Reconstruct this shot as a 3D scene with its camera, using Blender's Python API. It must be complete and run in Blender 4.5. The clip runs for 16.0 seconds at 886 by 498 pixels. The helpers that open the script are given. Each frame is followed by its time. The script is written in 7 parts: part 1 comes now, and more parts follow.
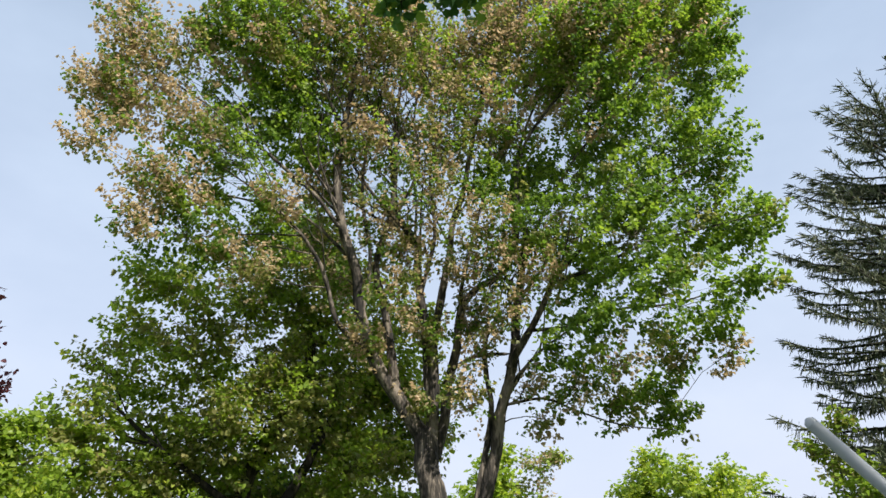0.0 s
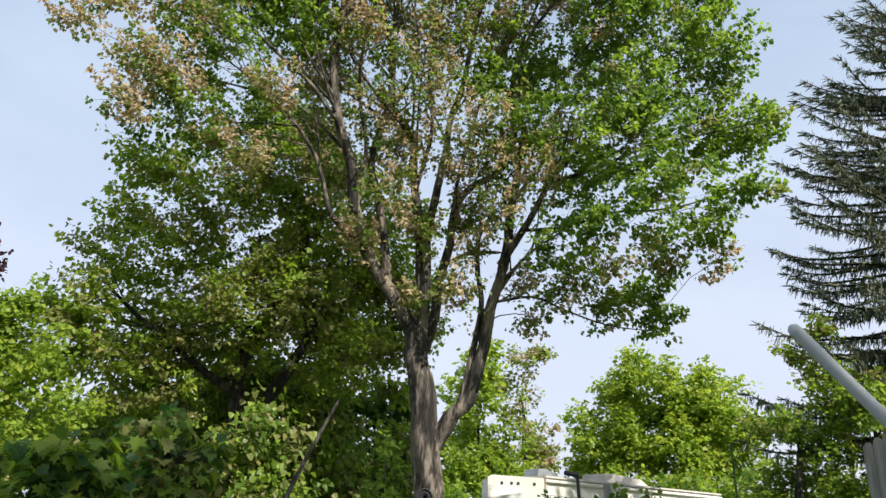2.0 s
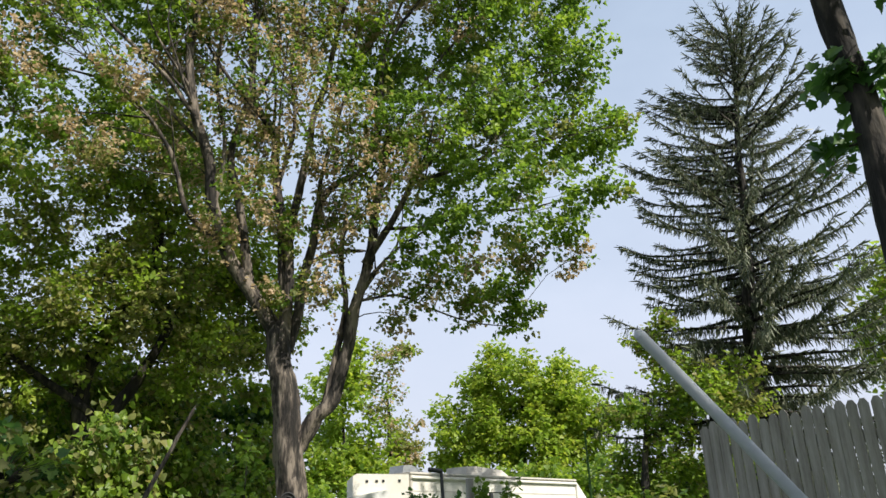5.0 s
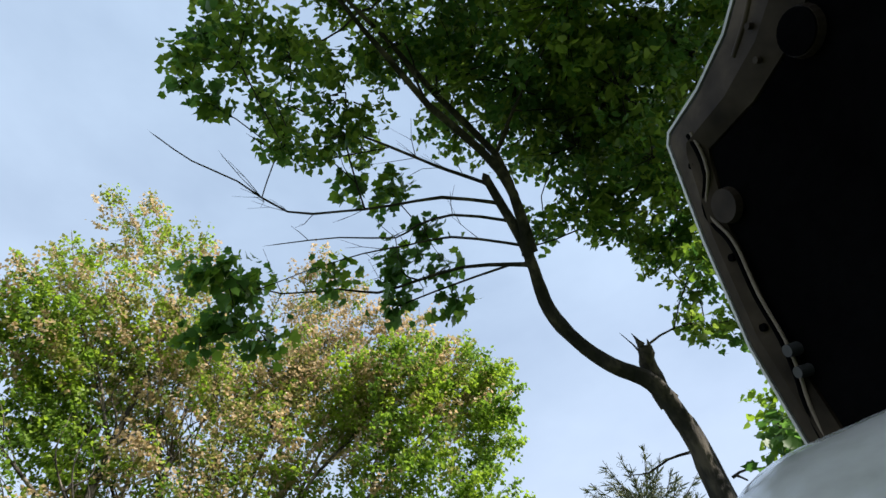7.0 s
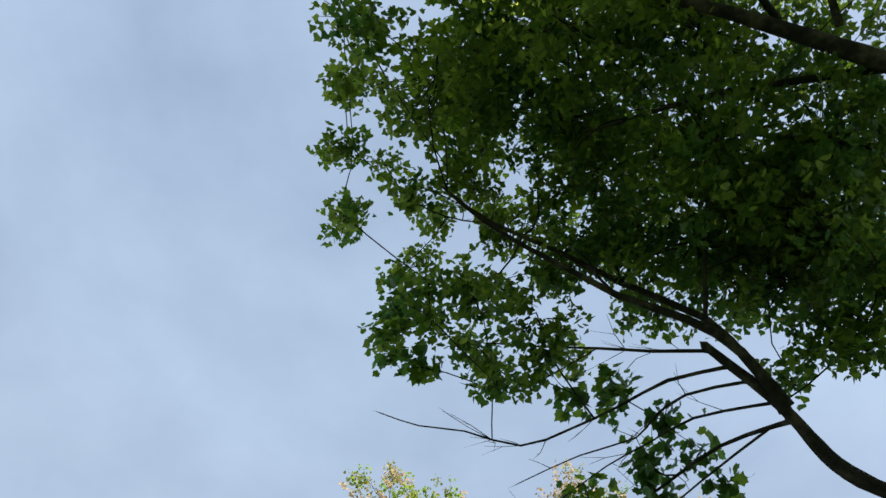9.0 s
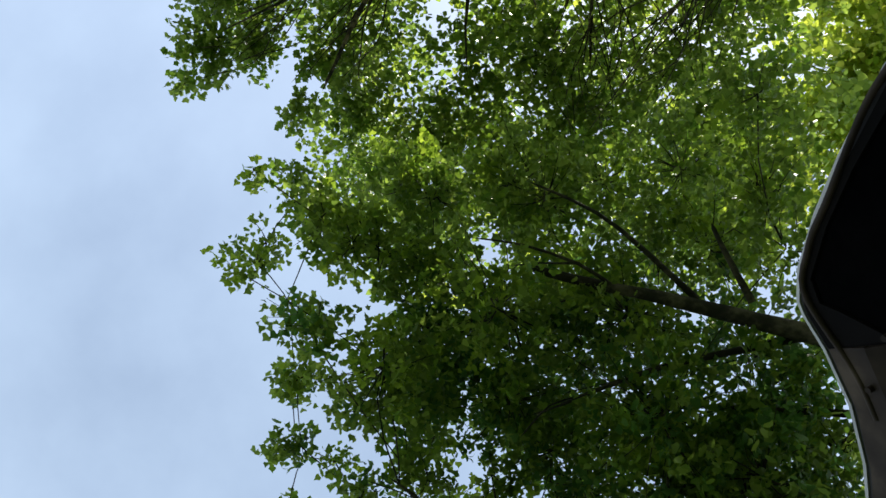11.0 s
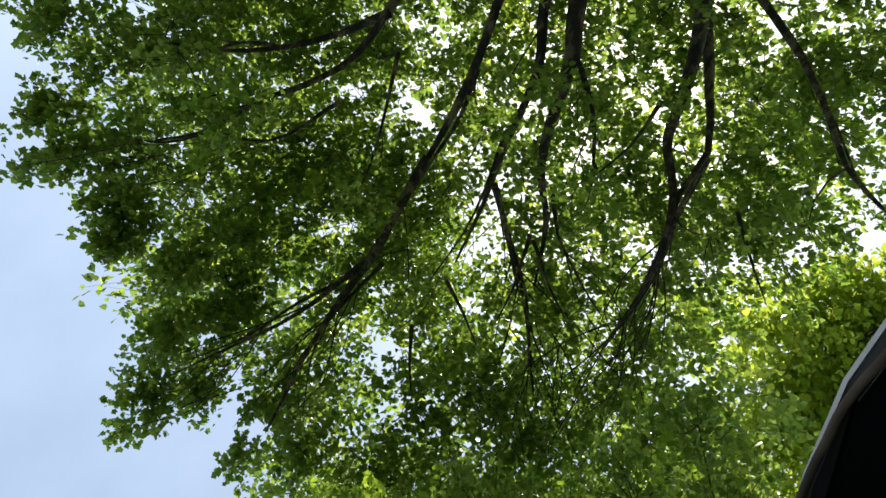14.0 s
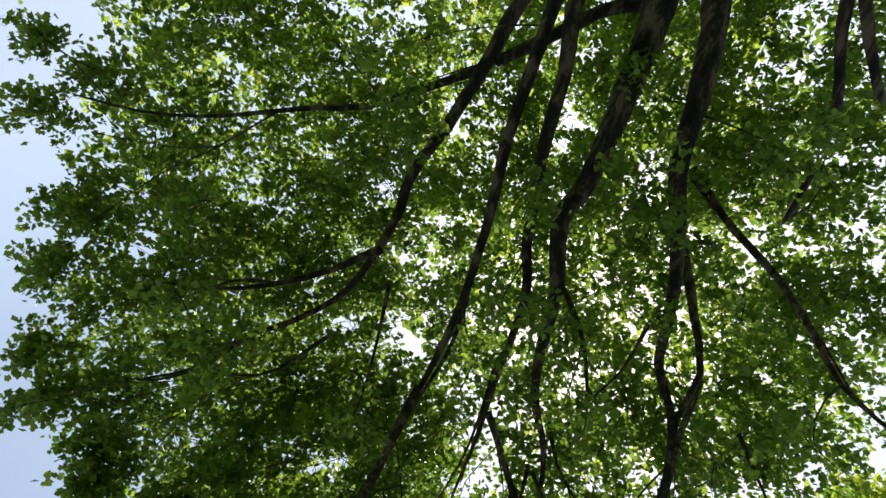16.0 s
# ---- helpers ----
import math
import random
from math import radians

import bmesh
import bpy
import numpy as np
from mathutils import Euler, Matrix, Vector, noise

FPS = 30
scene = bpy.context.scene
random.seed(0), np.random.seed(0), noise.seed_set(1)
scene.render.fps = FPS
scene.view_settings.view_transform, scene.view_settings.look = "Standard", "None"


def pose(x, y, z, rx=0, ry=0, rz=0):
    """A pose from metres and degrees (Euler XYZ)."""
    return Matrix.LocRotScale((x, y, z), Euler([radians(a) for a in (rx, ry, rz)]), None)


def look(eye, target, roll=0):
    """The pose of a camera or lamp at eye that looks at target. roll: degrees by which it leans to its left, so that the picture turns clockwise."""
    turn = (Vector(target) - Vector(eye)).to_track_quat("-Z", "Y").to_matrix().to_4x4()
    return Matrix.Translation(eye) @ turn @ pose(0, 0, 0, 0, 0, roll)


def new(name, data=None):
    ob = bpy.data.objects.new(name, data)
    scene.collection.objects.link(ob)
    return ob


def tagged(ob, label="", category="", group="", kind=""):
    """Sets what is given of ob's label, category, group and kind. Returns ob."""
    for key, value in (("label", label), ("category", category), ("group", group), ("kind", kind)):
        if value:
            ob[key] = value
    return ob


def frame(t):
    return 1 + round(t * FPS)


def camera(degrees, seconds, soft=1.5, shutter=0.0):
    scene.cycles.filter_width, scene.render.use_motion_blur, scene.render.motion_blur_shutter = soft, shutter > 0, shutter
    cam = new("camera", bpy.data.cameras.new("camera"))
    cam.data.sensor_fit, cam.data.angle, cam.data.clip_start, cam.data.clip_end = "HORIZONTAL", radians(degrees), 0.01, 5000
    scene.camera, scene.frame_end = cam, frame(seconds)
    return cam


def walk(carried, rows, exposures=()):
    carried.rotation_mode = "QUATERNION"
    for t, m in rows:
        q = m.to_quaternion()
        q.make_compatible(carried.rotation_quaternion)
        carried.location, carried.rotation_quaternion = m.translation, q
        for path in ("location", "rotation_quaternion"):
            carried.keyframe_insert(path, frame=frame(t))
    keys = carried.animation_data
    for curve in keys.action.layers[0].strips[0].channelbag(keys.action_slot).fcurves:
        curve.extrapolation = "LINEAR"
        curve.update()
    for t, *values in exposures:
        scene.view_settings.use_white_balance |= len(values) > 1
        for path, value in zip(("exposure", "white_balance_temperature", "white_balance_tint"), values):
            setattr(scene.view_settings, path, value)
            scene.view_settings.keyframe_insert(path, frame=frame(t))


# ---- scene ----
from math import cos, sin, pi

cam = camera(61.67, 16.0)
PATH = [
    (0.0, pose(0.008, 0.114, 0.738, 119.18, -0.32, -0.77)),
    (0.5, pose(0.007, 0.118, 0.739, 115.73, -0.70, -1.71)),
    (1.0, pose(0.007, 0.122, 0.741, 113.51, -1.35, -2.18)),
    (1.5, pose(0.011, 0.129, 0.742, 112.52, -1.80, -2.31)),
    (2.0, pose(0.013, 0.136, 0.743, 111.27, -2.11, -2.04)),
    (2.5, pose(0.016, 0.145, 0.744, 109.43, -2.29, -1.49)),
    (3.0, pose(0.018, 0.149, 0.745, 108.27, -2.06, -0.86)),
    (3.2, pose(0.021, 0.150, 0.751, 107.51, -2.00, -0.63)),
    (5.3, pose(0.028, 0.143, 0.793, 113.25, 1.93, -13.48)),
    (5.5, pose(0.029, 0.128, 0.807, 116.66, 1.77, -14.64)),
    (6.0, pose(0.020, 0.076, 0.830, 126.89, 0.20, -19.52)),
    (6.5, pose(0.033, 0.027, 0.849, 134.65, 1.26, -19.21)),
    (7.0, pose(0.044, 0.004, 0.855, 144.26, 3.70, -17.72)),
    (7.5, pose(0.043, 0.000, 0.867, 147.89, 2.65, -14.44)),
    (8.0, pose(0.029, 0.003, 0.876, 149.43, -4.46, -4.18)),
    (8.5, pose(0.027, -0.013, 0.881, 154.29, -3.02, 1.95)),
    (9.0, pose(0.028, -0.028, 0.879, 161.15, -1.11, 6.61)),
    (9.5, pose(0.018, -0.030, 0.857, 166.92, 0.49, 8.22)),
    (10.0, pose(-0.006, -0.024, 0.822, 172.66, 2.21, 8.36)),
    (10.2, pose(-0.010, -0.027, 0.826, 174.94, 2.51, 8.18)),
    (12.3, pose(0.006, -0.071, 0.819, -164.55, 5.26, 11.85)),
    (12.5, pose(0.006, -0.081, 0.825, -162.72, 5.58, 11.86)),
    (13.0, pose(0.018, -0.092, 0.843, -158.73, 6.12, 11.91)),
    (13.5, pose(0.036, -0.112, 0.844, -154.99, 6.43, 12.15)),
    (14.0, pose(0.052, -0.111, 0.843, -151.27, 6.66, 12.42)),
    (14.5, pose(0.060, -0.117, 0.842, -147.51, 6.78, 12.71)),
    (15.0, pose(0.061, -0.118, 0.838, -141.82, 6.41, 13.50)),
    (15.5, pose(0.060, -0.122, 0.834, -137.27, 6.16, 14.05)),
    (16.0, pose(0.062, -0.127, 0.833, -133.66, 6.11, 14.13)),
]
walk(cam, PATH, [(0.0,0.6),(1.0,0.48),(1.5,0.57),(3.0,0.6),(5.4,0.5),(6.0,0.64),(6.5,0.70),(7.0,0.85),(7.6,1.05),(8.3,0.57),(9.5,0.72),(12.5,0.9),(14.5,0.78),(16.0,0.58)])

# world: hazy sky with thin veils of cloud, sun high behind the first view
SUN_EL, SUN_AZ = radians(44.6), radians(141.1)
world = bpy.data.worlds.new("sky")
scene.world = world
world.use_nodes = True
wt = world.node_tree
wt.nodes.clear()
w_out = wt.nodes.new("ShaderNodeOutputWorld")
w_bg = wt.nodes.new("ShaderNodeBackground")
w_sky = wt.nodes.new("ShaderNodeTexSky")
w_sky.sky_type, w_sky.sun_disc = "NISHITA", False
w_sky.sun_elevation, w_sky.sun_rotation = SUN_EL, SUN_AZ
w_sky.air_density, w_sky.dust_density, w_sky.ozone_density = 1.0, 1.6, 1.0
w_co = wt.nodes.new("ShaderNodeTexCoord")
w_map = wt.nodes.new("ShaderNodeMapping")
w_map.inputs["Scale"].default_value = (1.0, 1.0, 2.2)
w_noise = wt.nodes.new("ShaderNodeTexNoise")
w_noise.inputs["Scale"].default_value = 1.7
w_noise.inputs["Detail"].default_value = 6.0
w_noise.inputs["Roughness"].default_value = 0.55
w_ramp = wt.nodes.new("ShaderNodeValToRGB")
w_ramp.color_ramp.elements[0].position, w_ramp.color_ramp.elements[0].color = 0.34, (0.20, 0.20, 0.20, 1)
w_ramp.color_ramp.elements[1].position, w_ramp.color_ramp.elements[1].color = 0.78, (0.46, 0.46, 0.46, 1)
w_mix = wt.nodes.new("ShaderNodeMixRGB")
w_veil = wt.nodes.new("ShaderNodeMixRGB")
w_veil.inputs["Color1"].default_value = (6.2, 7.7, 9.4, 1)
w_veil.inputs["Color2"].default_value = (5.6, 5.8, 6.8, 1)
wt.links.new(w_co.outputs["Generated"], w_map.inputs["Vector"])
wt.links.new(w_map.outputs["Vector"], w_noise.inputs["Vector"])
wt.links.new(w_noise.outputs["Fac"], w_ramp.inputs["Fac"])
w_sep = wt.nodes.new("ShaderNodeSeparateXYZ")
w_haze = wt.nodes.new("ShaderNodeMapRange")
w_haze.inputs["From Min"].default_value, w_haze.inputs["From Max"].default_value = 0.0, 0.95
w_haze.inputs["To Min"].default_value, w_haze.inputs["To Max"].default_value = 0.55, 0.0
w_add = wt.nodes.new("ShaderNodeMath")
w_add.use_clamp = True
wt.links.new(w_co.outputs["Generated"], w_sep.inputs[0])
wt.links.new(w_sep.outputs["Z"], w_haze.inputs["Value"])
wt.links.new(w_haze.outputs["Result"], w_add.inputs[0])
w_low = wt.nodes.new("ShaderNodeMapRange")
w_low.inputs["From Min"].default_value, w_low.inputs["From Max"].default_value = 0.1, 0.9
w_low.inputs["To Min"].default_value, w_low.inputs["To Max"].default_value = 1.0, 0.0
wt.links.new(w_sep.outputs["Z"], w_low.inputs["Value"])
wt.links.new(w_low.outputs["Result"], w_veil.inputs["Fac"])
wt.links.new(w_veil.outputs["Color"], w_mix.inputs["Color2"])
wt.links.new(w_ramp.outputs["Color"], w_add.inputs[1])
wt.links.new(w_add.outputs[0], w_mix.inputs["Fac"])
wt.links.new(w_sky.outputs["Color"], w_mix.inputs["Color1"])
wt.links.new(w_mix.outputs["Color"], w_bg.inputs["Color"])
wt.links.new(w_bg.outputs["Background"], w_out.inputs["Surface"])
w_bg.inputs["Strength"].default_value = 0.10

sun_data = bpy.data.lights.new("sun", "SUN")
sun_data.energy, sun_data.angle, sun_data.color = 5.0, radians(0.6), (1.0, 0.95, 0.86)
sun = new("sun", sun_data)
sun_way = Vector((sin(SUN_AZ) * cos(SUN_EL), cos(SUN_AZ) * cos(SUN_EL), sin(SUN_EL)))
sun.matrix_world = look(sun_way * 60, (0, 0, 0))


# ---- materials
def material(name):
    m = bpy.data.materials.new(name)
    m.use_nodes = True
    nt = m.node_tree
    nt.nodes.clear()
    out = nt.nodes.new("ShaderNodeOutputMaterial")
    return m, nt, out


def ramp_node(nt, stops):
    r = nt.nodes.new("ShaderNodeValToRGB")
    while len(r.color_ramp.elements) < len(stops):
        r.color_ramp.elements.new(0.5)
    for e, (p, c) in zip(r.color_ramp.elements, stops):
        e.position, e.color = p, (*c, 1)
    return r


def surface(name, stops, scale=4.0, rough=0.7, bump=0.2, bump_scale=30.0, metal=0.0, stretch=(1, 1, 1), coat=0.0, spec=0.5):
    """Noise-varied surface at two scales, in object space."""
    m, nt, out = material(name)
    co = nt.nodes.new("ShaderNodeTexCoord")
    mp = nt.nodes.new("ShaderNodeMapping")
    mp.inputs["Scale"].default_value = stretch
    nt.links.new(co.outputs["Object"], mp.inputs["Vector"])
    big, fine = nt.nodes.new("ShaderNodeTexNoise"), nt.nodes.new("ShaderNodeTexNoise")
    big.inputs["Scale"].default_value, big.inputs["Detail"].default_value = scale, 6
    fine.inputs["Scale"].default_value, fine.inputs["Detail"].default_value = bump_scale, 4
    for n in (big, fine):
        nt.links.new(mp.outputs["Vector"], n.inputs["Vector"])
    blend = nt.nodes.new("ShaderNodeMath")
    blend.operation = "MULTIPLY_ADD"
    blend.inputs[1].default_value, blend.inputs[2].default_value = 0.3, 0.0
    nt.links.new(fine.outputs["Fac"], blend.inputs[0])
    add = nt.nodes.new("ShaderNodeMath")
    add.operation = "MULTIPLY_ADD"
    add.inputs[1].default_value = 0.7
    nt.links.new(big.outputs["Fac"], add.inputs[0])
    nt.links.new(blend.outputs[0], add.inputs[2])
    r = ramp_node(nt, stops)
    nt.links.new(add.outputs[0], r.inputs["Fac"])
    b = nt.nodes.new("ShaderNodeBsdfPrincipled")
    b.inputs["Roughness"].default_value, b.inputs["Metallic"].default_value = rough, metal
    b.inputs["Coat Weight"].default_value = coat
    relief = 0.06 if name.startswith("bark") else 0.02
    b.inputs["Specular IOR Level"].default_value = spec
    nt.links.new(r.outputs["Color"], b.inputs["Base Color"])
    bp = nt.nodes.new("ShaderNodeBump")
    bp.inputs["Strength"].default_value, bp.inputs["Distance"].default_value = bump, relief
    nt.links.new(add.outputs[0], bp.inputs["Height"])
    nt.links.new(bp.outputs["Normal"], b.inputs["Normal"])
    nt.links.new(b.outputs["BSDF"], out.inputs["Surface"])
    return m


def leaf_material(name, stops, through_colour, amount=0.45):
    """Thin leaf: glossy diffuse top mixed with light that passes through."""
    m, nt, out = material(name)
    geo = nt.nodes.new("ShaderNodeNewGeometry")
    r = ramp_node(nt, stops)
    nt.links.new(geo.outputs["Random Per Island"], r.inputs["Fac"])
    b = nt.nodes.new("ShaderNodeBsdfPrincipled")
    b.inputs["Roughness"].default_value = 0.42
    b.inputs["Specular IOR Level"].default_value = 0.28
    nt.links.new(r.outputs["Color"], b.inputs["Base Color"])
    tr = nt.nodes.new("ShaderNodeBsdfTranslucent")
    tint = nt.nodes.new("ShaderNodeMixRGB")
    tint.blend_type = "MULTIPLY"
    tint.inputs["Fac"].default_value = 1.0
    tint.inputs["Color2"].default_value = (*through_colour, 1)
    nt.links.new(r.outputs["Color"], tint.inputs["Color1"])
    nt.links.new(tint.outputs["Color"], tr.inputs["Color"])
    mx = nt.nodes.new("ShaderNodeMixShader")
    mx.inputs["Fac"].default_value = amount
    nt.links.new(b.outputs["BSDF"], mx.inputs[1])
    nt.links.new(tr.outputs["BSDF"], mx.inputs[2])
    nt.links.new(mx.outputs["Shader"], out.inputs["Surface"])
    return m


LEAF_GREEN = leaf_material("leaf_green", [(0.0, (0.062, 0.116, 0.018)), (0.5, (0.100, 0.165, 0.025)), (1.0, (0.150, 0.215, 0.036))], (2.1, 2.2, 1.4))
LEAF_DEEP = leaf_material("leaf_deep", [(0.0, (0.036, 0.082, 0.022)), (0.6, (0.058, 0.120, 0.032)), (1.0, (0.090, 0.160, 0.044))], (2.0, 2.2, 1.4))
LEAF_LIME = leaf_material("leaf_lime", [(0.0, (0.130, 0.20, 0.026)), (0.6, (0.190, 0.275, 0.036)), (1.0, (0.250, 0.325, 0.052))], (2.0, 2.0, 1.2))
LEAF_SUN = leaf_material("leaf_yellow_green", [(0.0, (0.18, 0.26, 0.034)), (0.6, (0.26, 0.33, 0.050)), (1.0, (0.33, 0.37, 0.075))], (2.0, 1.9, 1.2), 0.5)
LEAF_THIN = leaf_material("leaf_thin", [(0.0, (0.076, 0.120, 0.026)), (0.5, (0.114, 0.170, 0.036)), (1.0, (0.178, 0.235, 0.050))], (2.2, 2.2, 1.5), 0.52)
LEAF_OLIVE = leaf_material("leaf_olive", [(0.0, (0.13, 0.16, 0.045)), (0.6, (0.20, 0.21, 0.065)), (1.0, (0.28, 0.25, 0.10))], (1.7, 1.7, 1.2))
LEAF_TAN = leaf_material("leaf_tan", [(0.0, (0.33, 0.26, 0.14)), (0.5, (0.44, 0.34, 0.20)), (1.0, (0.57, 0.45, 0.30))], (1.4, 1.3, 1.2), 0.45)
LEAF_PLUM = leaf_material("leaf_plum", [(0.0, (0.07, 0.03, 0.035)), (1.0, (0.16, 0.06, 0.07))], (1.8, 1.0, 1.0), 0.3)
NEEDLE = leaf_material("needle", [(0.0, (0.060, 0.078, 0.045)), (0.6, (0.110, 0.132, 0.078)), (1.0, (0.20, 0.205, 0.130))], (1.2, 1.2, 1.0), 0.2)
BARK = surface("bark", [(0.41, (0.010, 0.008, 0.006)), (0.49, (0.046, 0.037, 0.029)), (0.58, (0.185, 0.152, 0.120))], 5.0, 0.9, 1.0, 26, stretch=(1, 1, 0.22))
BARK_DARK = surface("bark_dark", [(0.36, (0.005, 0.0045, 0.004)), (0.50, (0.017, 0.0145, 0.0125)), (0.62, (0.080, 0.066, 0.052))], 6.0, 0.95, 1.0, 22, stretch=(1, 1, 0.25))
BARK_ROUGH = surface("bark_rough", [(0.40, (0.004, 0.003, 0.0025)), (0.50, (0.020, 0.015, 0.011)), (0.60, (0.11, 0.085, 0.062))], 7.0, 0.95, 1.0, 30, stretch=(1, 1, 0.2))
GRASS = surface("lawn", [(0.3, (0.05, 0.09, 0.02)), (0.5, (0.08, 0.13, 0.03)), (0.7, (0.14, 0.15, 0.06))], 0.6, 0.95, 0.6, 40)
WHITE_PAINT = surface("white_paint", [(0.36, (0.30, 0.31, 0.28)), (0.48, (0.43, 0.435, 0.41)), (0.62, (0.54, 0.545, 0.53))], 4.0, 0.2, 0.02, 36, coat=0.6)
RUST = surface("rust", [(0.35, (0.06, 0.025, 0.012)), (0.6, (0.15, 0.06, 0.028))], 30, 0.9, 0.6, 80)
PRIMER_LIGHT = surface("hood_lip_paint", [(0.36, (0.10, 0.08, 0.06)), (0.62, (0.22, 0.18, 0.14))], 9.0, 0.5, 0.1, 40, spec=0.2)
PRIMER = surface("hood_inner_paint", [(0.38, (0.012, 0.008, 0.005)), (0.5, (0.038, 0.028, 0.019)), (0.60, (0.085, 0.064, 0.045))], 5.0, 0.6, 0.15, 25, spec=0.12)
FELT = surface("black_felt", [(0.3, (0.0015, 0.0015, 0.0017)), (0.7, (0.004, 0.004, 0.0045))], 8.0, 1.0, 0.4, 60, spec=0.0)
RUBBER = surface("black_rubber", [(0.3, (0.01, 0.01, 0.01)), (0.7, (0.03, 0.03, 0.03))], 10.0, 0.7, 0.2, 60)
FRAME_BLACK = surface("frame_black", [(0.3, (0.004, 0.004, 0.004)), (0.7, (0.008, 0.007, 0.007))], 6.0, 0.7, 0.1, 40, spec=0.03)
STEEL = surface("dull_steel", [(0.3, (0.25, 0.24, 0.23)), (0.7, (0.45, 0.44, 0.42))], 12.0, 0.4, 0.2, 60, metal=0.9)
PIPE_GREY = surface("grey_plastic", [(0.35, (0.46, 0.48, 0.50)), (0.65, (0.60, 0.62, 0.64))], 3.0, 0.45, 0.05, 40)
TRAILER = surface("trailer_siding", [(0.3, (0.60, 0.57, 0.50)), (0.6, (0.72, 0.69, 0.62))], 1.2, 0.5, 0.05, 10)
TRAILER_TRIM = surface("trailer_trim", [(0.3, (0.42, 0.39, 0.34)), (0.7, (0.58, 0.55, 0.50))], 2.0, 0.6, 0.05, 10)
CANVAS = surface("canvas", [(0.3, (0.55, 0.55, 0.53)), (0.7, (0.74, 0.74, 0.72))], 2.0, 0.9, 0.4, 8)
MESH_DARK = surface("screen_mesh", [(0.3, (0.08, 0.075, 0.08)), (0.7, (0.17, 0.16, 0.165))], 3.0, 0.9, 0.2, 30)
DARK_GLASS = surface("dark_glass", [(0.3, (0.012, 0.012, 0.014)), (0.7, (0.03, 0.03, 0.03))], 2.0, 0.08, 0.0, 10)
WEATHERED = surface("weathered_wood", [(0.3, (0.16, 0.14, 0.12)), (0.5, (0.27, 0.25, 0.22)), (0.7, (0.38, 0.36, 0.33))], 3.0, 0.9, 0.5, 30, stretch=(6, 6, 0.5))
TERRACOTTA = surface("terracotta", [(0.3, (0.30, 0.13, 0.07)), (0.7, (0.42, 0.2, 0.11))], 6.0, 0.85, 0.2, 40)
DARK_METAL = surface("dark_metal", [(0.3, (0.02, 0.022, 0.022)), (0.7, (0.05, 0.05, 0.05))], 8.0, 0.5, 0.1, 60, metal=0.3)
GALVANISED = surface("galvanised_steel", [(0.3, (0.30, 0.31, 0.31)), (0.7, (0.46, 0.47, 0.47))], 8.0, 0.45, 0.1, 60, metal=0.7)
PINK = leaf_material("pink_petal", [(0.0, (0.26, 0.06, 0.12)), (1.0, (0.40, 0.14, 0.22))], (1.2, 1.0, 1.0), 0.3)


# ---- builders
def thing(name, place, label, category, group="", kind=""):
    ob = new(name)
    ob.location = place
    return tagged(ob, label, category, group, kind)


def link_mesh(name, me, mats, parent=None, label="", smooth=True):
    for m in mats:
        me.materials.append(m)
    if smooth:
        me.polygons.foreach_set("use_smooth", np.ones(len(me.polygons), dtype=bool))
    ob = new(name, me)
    if parent is not None:
        ob.parent = parent
        if parent.data is None:
            ob.matrix_parent_inverse = Matrix.Translation(-parent.location)
    if label:
        ob["label"] = label
    return ob


def part(name, bm, mat, parent=None, label="", smooth=False):
    me = bpy.data.meshes.new(name)
    bmesh.ops.recalc_face_normals(bm, faces=bm.faces)
    bm.to_mesh(me)
    bm.free()
    return link_mesh(name, me, [mat], parent, label, smooth)


def box_bm(bm, lo, hi, m=None, bevel=0.0):
    r = bmesh.ops.create_cube(bm, size=1.0)
    c = [(a + b) / 2 for a, b in zip(lo, hi)]
    s = [abs(b - a) for a, b in zip(lo, hi)]
    for v in r["verts"]:
        v.co = Vector((v.co.x * s[0] + c[0], v.co.y * s[1] + c[1], v.co.z * s[2] + c[2]))
    if bevel:
        es = list({e for v in r["verts"] for e in v.link_edges})
        bmesh.ops.bevel(bm, geom=es, offset=bevel, segments=2, affect="EDGES")
    if m is not None:
        bmesh.ops.transform(bm, matrix=m, verts=[v for v in bm.verts])
    return bm


def box(name, lo, hi, mat, parent=None, m=None, bevel=0.004, label=""):
    return part(name, box_bm(bmesh.new(), lo, hi, m, bevel), mat, parent, label)


def smooth_line(pts, step):
    """Catmull-Rom samples along control points."""
    p = np.array(pts, float)
    if len(p) == 2:
        p = np.array([p[0], (p[0] + p[1]) / 2, p[1]])
    q = np.vstack([2 * p[0] - p[1], p, 2 * p[-1] - p[-2]])
    res = []
    for i in range(1, len(q) - 2):
        n = max(2, int(np.linalg.norm(q[i + 1] - q[i]) / step))
        for k in range(n):
            t = k / n
            a, b, c, d = q[i - 1], q[i], q[i + 1], q[i + 2]
            res.append(0.5 * ((2 * b) + (c - a) * t + (2 * a - 5 * b + 4 * c - d) * t * t + (3 * b - a - 3 * c + d) * t ** 3))
    res.append(q[-2])
    return np.array(res)


